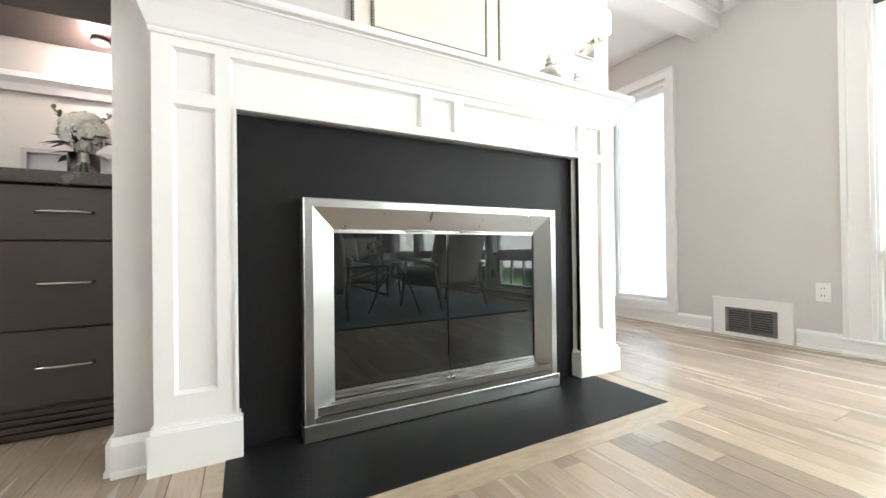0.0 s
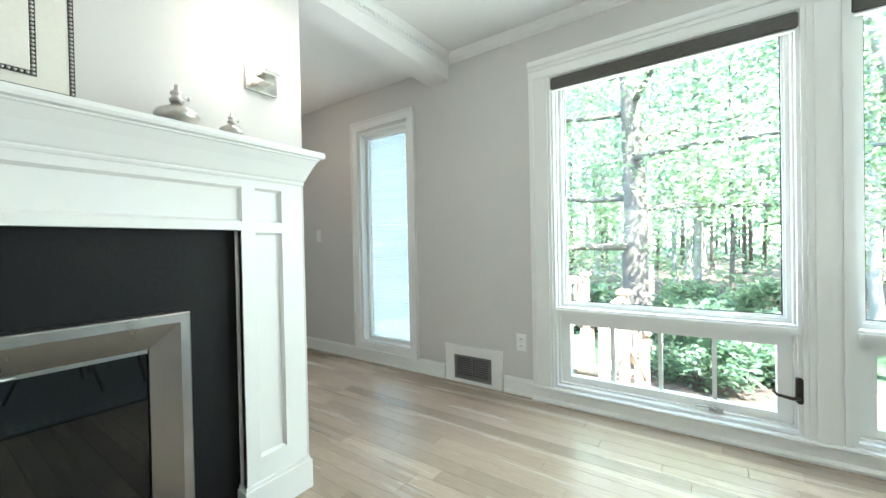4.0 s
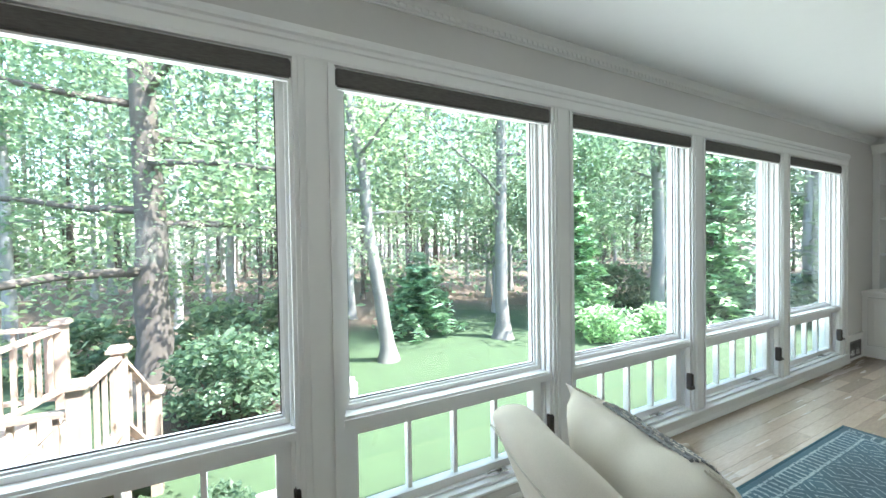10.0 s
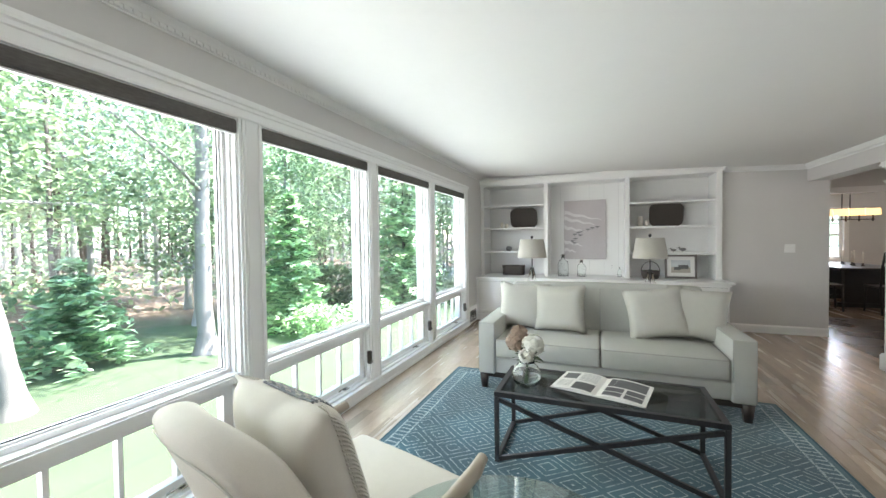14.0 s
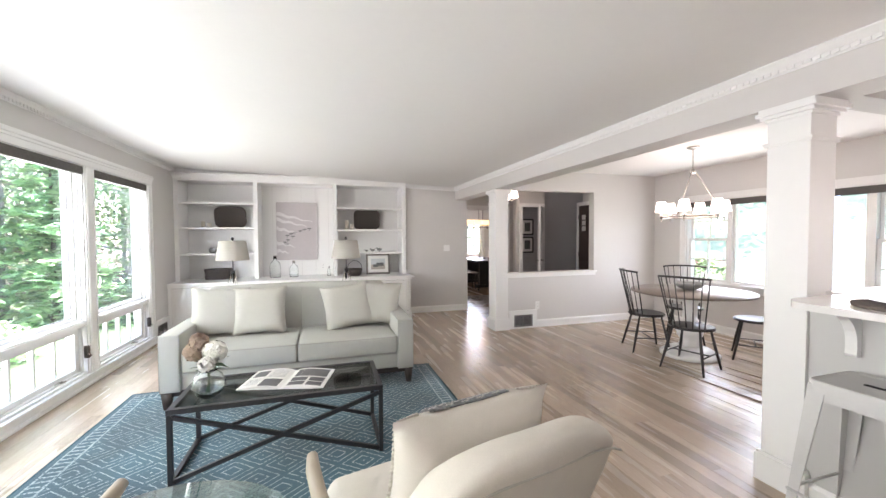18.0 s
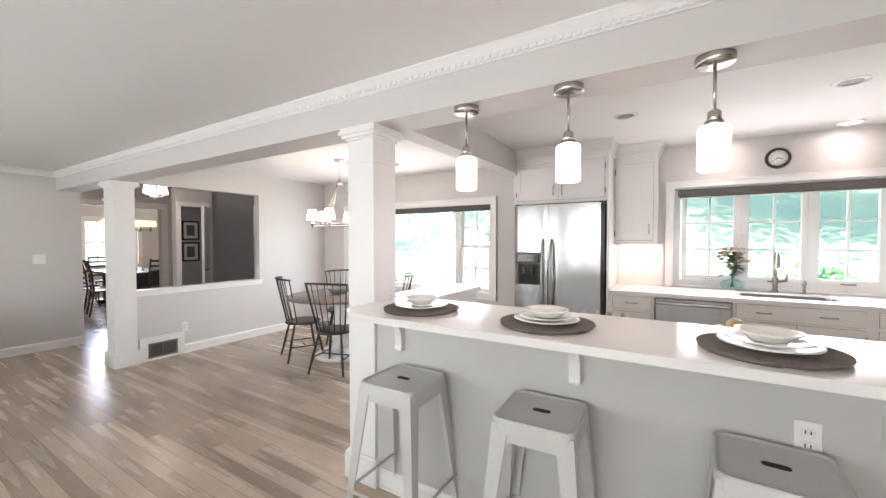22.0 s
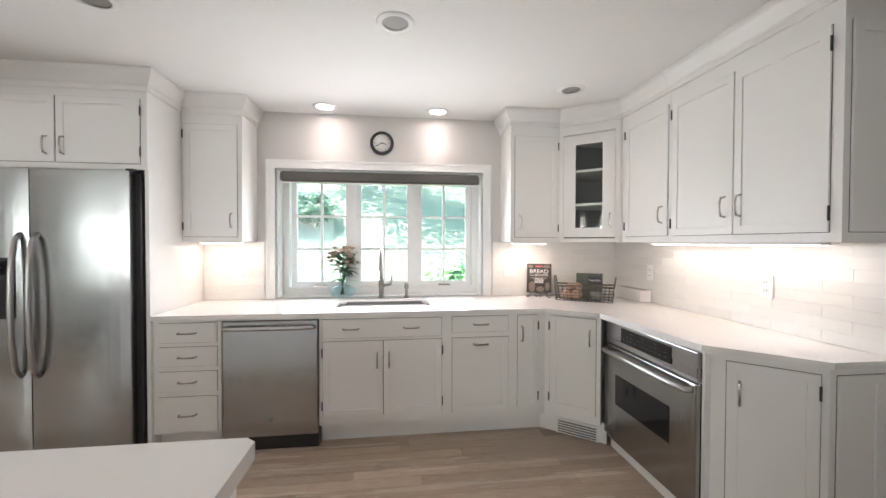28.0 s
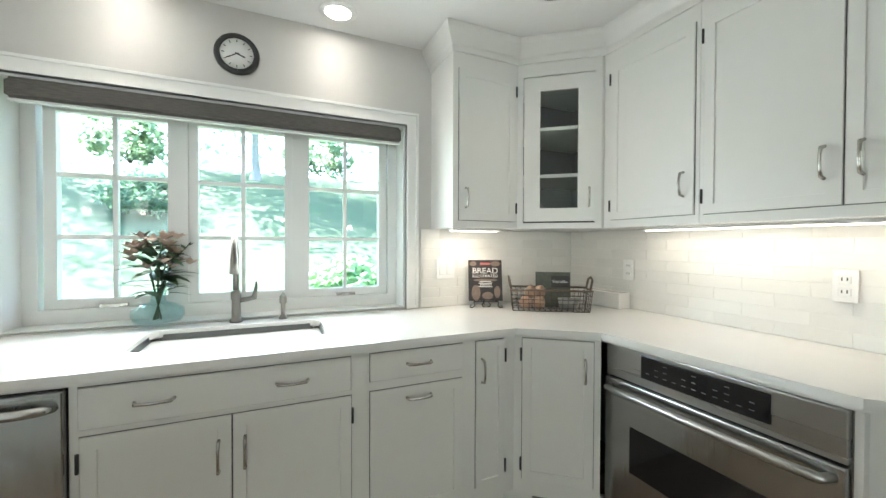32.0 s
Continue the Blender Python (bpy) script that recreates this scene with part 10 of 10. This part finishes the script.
tagged(new("far_trunks", mesh_of("far_trunks", bm, BARK)), "distant dark trunks of the wood", "trees", "", "stuff")

# bank behind the kitchen
for k, (x, y, d, h) in enumerate(((-16.5, 6.2, 0.34, 8), (-18.5, 1.2, 0.30, 9), (-14.5, 10.0, 0.30, 8), (-19, -7.0, 0.4, 11), (-20, -1.5, 0.4, 11), (-17, 12, 0.4, 10), (-21, -14, 0.4, 11), (-15.5, -15, 0.35, 9))):
    tree("broad leafy tree on the grassy bank", (x, y), d, h, BARK_GREY, LEAF_BANK, 50 + k, 0.9, 0.13, 1.5, 3.6, 10, 40, hang=0.12, group="trees on the bank")
for k, (x, y, r, h, lm) in enumerate(((-10.2, 7.4, 0.9, 1.2, LEAF_BANK), (-11.0, 8.8, 1.0, 1.4, LEAF_BANK), (-9.4, 3.2, 0.7, 0.6, LEAF_SPRUCE), (-12.5, -4.5, 0.9, 0.9, LEAF_DARK), (-14, -1.2, 1.0, 1.0, LEAF_DARK), (-22, 4, 1.8, 2.2, LEAF_WOOD), (-23, -4, 1.8, 2.2, LEAF_WOOD), (-22, -10, 1.8, 2.4, LEAF_WOOD), (-22, 9, 1.8, 2.2, LEAF_WOOD))):
    bush("rounded green shrub on the grassy bank", (x, y), r, h, lm, 70 + k, 0.11 if r < 1.5 else 0.2, group="shrubs on the bank")
bush("pink flowering bush by the porch", (-6.2, -5.4), 0.55, 1.25, LEAF_OAK, 90, 0.07, 22, PETAL_PINK, 40, name="flowering_bush")
clumps = [((wrnd.uniform(-42, -30), wrnd.uniform(-60, 50), wrnd.uniform(5, 20)), 2.2, 16, 0.8) for k in range(260)]
tagged(new("far_woods", leaf_cloud("far_woods", clumps, LEAF_WOOD, wrnd)), "distant leafy trees beyond the bank", "trees", "", "stuff")

# porch post
post = thing("porch_post", "square white panelled porch post by the dining window", "post", "", pose(-6.0, -3.23, ground_height(-6.0, -3.23)))
part("shaft", bevelled(-0.11, 0.11, -0.11, 0.11, 0.0, 3.0, 0.006), TRIM, post)
part("base", bevelled(-0.14, 0.14, -0.14, 0.14, 0.0, 0.25, 0.008), TRIM, post)
part("cap", bevelled(-0.14, 0.14, -0.14, 0.14, 2.85, 3.0, 0.008), TRIM, post)

# ---- cedar deck, stair and rails ----
CEDAR = material("weathered_cedar", (0.36, 0.275, 0.215), 0.7, grain=0.25, scale=22, blotch=0.15, bump=0.2, bump_scale=60, stretch=(1, 1, 0.25), per_object=0.12)
CEDAR_PALE = material("pale_stained_boards", (0.40, 0.35, 0.28), 0.7, grain=0.15, scale=22, blotch=0.12, bump=0.15, stretch=(1, 1, 0.25), per_object=0.1)
deck = thing("cedar_deck", "pale cedar deck with posts, railings and a short stair", "deck", "", pose(0, 0, 0))
DZ = -0.62
for k in range(28):
    x = 4.3 + 0.142 * k
    part("board", bevelled(x, x + 0.136, 2.35, 6.4, DZ - 0.03, DZ, 0.004, 1), CEDAR, deck)
for k in range(20):
    y = 2.42 + k * 0.2
    part("skirt_board", bevelled(8.24, 8.265, y, y + 0.194, LAWN - 0.05, DZ - 0.03, 0.003, 1), CEDAR_PALE, deck)
    part("skirt_board", bevelled(4.32 + k * 0.196, 4.32 + k * 0.196 + 0.19, 2.32, 2.345, LAWN - 0.05, DZ - 0.03, 0.003, 1), CEDAR_PALE, deck)


def deck_post(x, y, top, foot):
    p = part("post", bevelled(x - 0.055, x + 0.055, y - 0.055, y + 0.055, foot, top - 0.06, 0.004, 1), CEDAR, deck)
    bm = bmesh.new()
    box(bm, x - 0.085, x + 0.085, y - 0.085, y + 0.085, top - 0.06, top - 0.025)
    prism(bm, [(x - 0.07, y - 0.07), (x + 0.07, y - 0.07), (x + 0.07, y + 0.07), (x - 0.07, y + 0.07)], top - 0.025, top)
    part("post_cap", bm, CEDAR, p)


def deck_rail(a, b, low, high=None):
    """A rail with balusters between two points at its top; low is the rail's height."""
    a, b = Vector(a), Vector(b)
    side = Vector((b - a).xy.to_3d()).cross(Vector((0, 0, 1))).normalized()
    for dz, name in ((0.0, "top_rail"), (-low + 0.08, "bottom_rail")):
        bm = bmesh.new()
        sweep(bm, [(-0.045, -0.04), (0.045, -0.04), (0.045, 0), (-0.045, 0)], a + Vector((0, 0, dz)), b + Vector((0, 0, dz)), side)
        part(name, bm, CEDAR, deck)
    n = max(2, int((b - a).xy.length / 0.125))
    for k in range(1, n):
        p = a.lerp(b, k / n)
        part("baluster", bevelled(p.x - 0.018, p.x + 0.018, p.y - 0.018, p.y + 0.018, p.z - low + 0.04, p.z - 0.04, 0.002, 1), CEDAR, deck)


for x, y, top, foot in ((6.2, 1.68, 0.28, LAWN), (6.9, 1.57, 0.38, LAWN), (7.3, 2.88, 0.37, DZ), (8.2, 2.4, 0.51, LAWN), (8.2, 3.6, 0.56, DZ), (7.5, 1.40, -0.26, LAWN), (6.2, 3.6, 0.2, DZ)):
    deck_post(x, y, top, foot)
deck_rail((6.2, 3.6, 0.05), (6.2, 1.68, 0.05), 0.62)
deck_rail((6.2, 1.68, 0.20), (6.9, 1.57, 0.30), 0.80)
deck_rail((6.9, 1.57, 0.28), (7.5, 1.40, -0.36), 0.70)
deck_rail((7.3, 2.88, 0.27), (8.2, 2.4, 0.42), 0.80)
deck_rail((8.2, 2.4, 0.42), (8.2, 3.6, 0.45), 0.90)
deck_rail((8.2, 3.6, 0.45), (8.2, 6.4, 0.45), 0.90)
for k in range(5):
    part("stair_tread", bevelled(6.95 + k * 0.26, 7.23 + k * 0.26, 1.45, 2.32, DZ - 0.16 * (k + 1) - 0.04, DZ - 0.16 * (k + 1), 0.004, 1), CEDAR, deck)
bm = bmesh.new()
for y in (1.42, 2.30):
    prism(bm, [(6.9, -0.9), (8.3, -1.62), (8.3, -1.45), (6.9, -0.62)], 0, 0.03, Matrix(((1, 0, 0, 0), (0, 0, 1, y), (0, 1, 0, 0), (0, 0, 0, 1))))
part("stair_string", bm, CEDAR, deck)

# flagstones and bed edging
FLAG = material("pale_flagstone", (0.46, 0.45, 0.43), 0.85, grain=0.15, scale=18, blotch=0.2, bump=0.4, bump_scale=30, per_object=0.15)
path_ = thing("flagstone_path", "pale flagstone path beside the deck", "path", "", pose(0, 0, LAWN))
srnd = random.Random(5)
for i in range(4):
    for j in range(3):
        x, y = 4.7 + i * 0.62, 0.30 + j * 0.62
        outline = [(x + 0.28 * cx + srnd.uniform(-0.03, 0.03), y + 0.28 * cy + srnd.uniform(-0.03, 0.03)) for cx, cy in ((-1, -1), (0, -1.05), (1, -1), (1.05, 0), (1, 1), (-1, 1))]
        part("flagstone", prism(bmesh.new(), outline, -0.06, 0.045), FLAG, path_)
for i in range(3):
    x, y = 4.9, -5.6 - i * 0.66
    part("flagstone", prism(bmesh.new(), [(x - 0.3, y - 0.28), (x + 0.5, y - 0.3), (x + 0.55, y + 0.28), (x - 0.28, y + 0.3)], -0.06, 0.045), FLAG, path_)
edging = thing("stone_edging", "low rough stone edging round the shrub bed", "edging", "", pose(0, 0, LAWN))
for k in range(22):
    ang = radians(150 + k * 9)
    x, y = 9.7 + 1.75 * math.cos(ang), 0.4 + 1.75 * math.sin(ang)
    s = srnd.uniform(0.10, 0.16)
    bm = bmesh.new()
    bmesh.ops.create_icosphere(bm, subdivisions=1, radius=1.0)
    for v in bm.verts:
        v.co = Vector((x + v.co.x * s * srnd.uniform(0.85, 1.2), y + v.co.y * s * srnd.uniform(0.85, 1.2), 0.05 + v.co.z * 0.09))
    part("stone", bm, STONE, edging)
MULCH = material("dark_mulch", (0.055, 0.040, 0.030), 0.95, grain=0.5, scale=60, blotch=0.3, bump=1.0, bump_scale=50)
bm = bmesh.new()
prism(bm, [(9.7 + 1.7 * math.cos(2 * math.pi * k / 24), 0.4 + 1.7 * math.sin(2 * math.pi * k / 24)) for k in range(24)], LAWN - 0.1, LAWN + 0.05)
setting("mulch_bed", bm, MULCH, "dark bark mulch bed under the shrubs", "ground")


# ---- floor boards ----
def oak_material(name, single):
    """Worn satin oak: long grain, a shade for each board."""
    m = material(name, (0.37, 0.30, 0.24), 0.26, grain=0.32, scale=26, blotch=0.10, bump=0.05, bump_scale=60, stretch=(7, 0.45, 1))
    nt = m.node_tree
    b = nt.nodes["Principled BSDF"]
    link = b.inputs["Base Color"].links[0]
    src = link.from_socket
    if single:
        rnd = nt.nodes.new("ShaderNodeObjectInfo").outputs["Random"]
    else:
        rnd = nt.nodes.new("ShaderNodeNewGeometry").outputs["Random Per Island"]
    ramp = nt.nodes.new("ShaderNodeValToRGB")
    els = ramp.color_ramp.elements
    els[0].position, els[0].color = 0.0, (0.70, 0.68, 0.66, 1)
    els[1].position, els[1].color = 1.0, (1.24, 1.21, 1.17, 1)
    mid = els.new(0.22)
    mid.color = (0.95, 0.93, 0.90, 1)
    nt.links.new(rnd, ramp.inputs[0])
    mx = nt.nodes.new("ShaderNodeMix")
    mx.data_type, mx.blend_type = "RGBA", "MULTIPLY"
    mx.inputs["Factor"].default_value = 1.0
    nt.links.new(src, mx.inputs["A"])
    nt.links.new(ramp.outputs[0], mx.inputs["B"])
    nt.links.new(mx.outputs["Result"], b.inputs["Base Color"])
    return m


OAK_BOARD = oak_material("oak_board", True)
OAK_REST = oak_material("oak_boards", False)
OAK_PALE = material("pale_oak_border", (0.42, 0.335, 0.245), 0.3, grain=0.4, scale=40, blotch=0.12, stretch=(0.35, 1, 1))
frnd = random.Random(41)
PW, GAPW = 0.083, 0.0006
floor = tagged(new("floor"), "worn grey-brown oak strip floor with a satin sheen", "floor", "", "structure")
rest = bmesh.new()
shared = {}
singles = []


def board_mesh(length):
    """One board with eased long edges, about its middle."""
    if length not in shared:
        bm = bmesh.new()
        h, w, e = length / 2 - 0.0006, PW / 2 - GAPW / 2, 0.0005
        tops = [(-w + e, -h, 0), (w - e, -h, 0), (w - e, h, 0), (-w + e, h, 0)]
        lows = [(-w, -h, -0.0012), (w, -h, -0.0012), (w, h, -0.0012), (-w, h, -0.0012)]
        feet = [(x, y, -0.012) for x, y, z in lows]
        rows = [[bm.verts.new(p) for p in r] for r in (feet, lows, tops)]
        bm.faces.new(rows[2])
        for lo, hi in zip(rows, rows[1:]):
            for k in range(4):
                bm.faces.new((lo[k], lo[(k + 1) % 4], hi[(k + 1) % 4], hi[k]))
        shared[length] = mesh_of("plank", bm, OAK_BOARD)
    return shared[length]


def near(x, y):
    """The stretch of floor that the walk goes over."""
    return (-0.75 < x < 0.35 and -4.2 < y < 0.9) or (0.3 < x < 1.9 and 0.3 < y < 1.6) or (-0.7 < x < 0.45 and 0.9 < y < 2.4)


def lay(x0, x1, y0, y1):
    n = round((x1 - x0) / PW)
    for k in range(n):
        x = x0 + (k + 0.5) * (x1 - x0) / n
        y = y0 - frnd.random() * 0.9
        while y < y1:
            length = frnd.choice((0.45, 0.6, 0.75, 0.9, 1.2, 1.5, 1.9))
            a, b = max(y, y0), min(y + length, y1)
            y += length
            for c, d in cut_out(x, a, b):
                if d - c < 0.02:
                    continue
                if near(x, (c + d) / 2) and len(singles) < 300 and round(d - c, 4) in (0.45, 0.6, 0.75, 0.9, 1.2, 1.5, 1.9):
                    ob = new("plank", board_mesh(round(d - c, 4)))
                    ob.location = (x, (c + d) / 2, 0)
                    ob.parent = floor
                    singles.append(ob)
                else:
                    box(rest, x - PW / 2 + GAPW / 2, x + PW / 2 - GAPW / 2, c + 0.0006, d - 0.0006, -0.012, 0)


def cut_out(x, a, b):
    """What is left of a board where the hearth and the fireplace's border lie."""
    if 0.455 < x < 2.225 and b > 1.555:
        return [(a, 1.555)] if a < 1.555 else []
    return [(a, b)]


lay(BEAM0, EAST, SOUTH, 4.45)
lay(WEST, BEAM0, PASS_Y, NORTH)
lay(-5.0, 0.3, -11.4, -7.62)

def rise(x, y):
    """The kitchen's old boards climb a little towards its outer walls."""
    def ease(u):
        u = max(0.0, min(1.0, u))
        return u * u * (3 - 2 * u)
    return 0.075 * ease((-0.9 - x) / 1.9) * ease((y + 1.5) / 1.2)


for v in rest.verts:
    v.co.z += rise(v.co.x, v.co.y)
part("planks", rest, OAK_REST, floor)
tagged(bpy.data.objects["planks"], "worn grey-brown oak strip floor boards", "", "", "stuff")
bm = bmesh.new()
step = (EAST - BEAM0) / round((EAST - BEAM0) / PW)        # the border fills up to the nearest whole boards
bl = BEAM0 + math.ceil((0.455 - BEAM0) / step - 0.5) * step + 0.0008
br = BEAM0 + math.ceil((2.225 - BEAM0) / step - 0.5) * step - 0.0008
box(bm, bl, br, 1.5562, 1.6545, -0.012, 0.0)
box(bm, bl, 0.5345, 1.6552, 2.10, -0.012, 0.0)
box(bm, 2.1455, br, 1.6552, 2.10, -0.012, 0.0)
part("border", bm, OAK_PALE, floor, "paler oak border strip round the hearth")
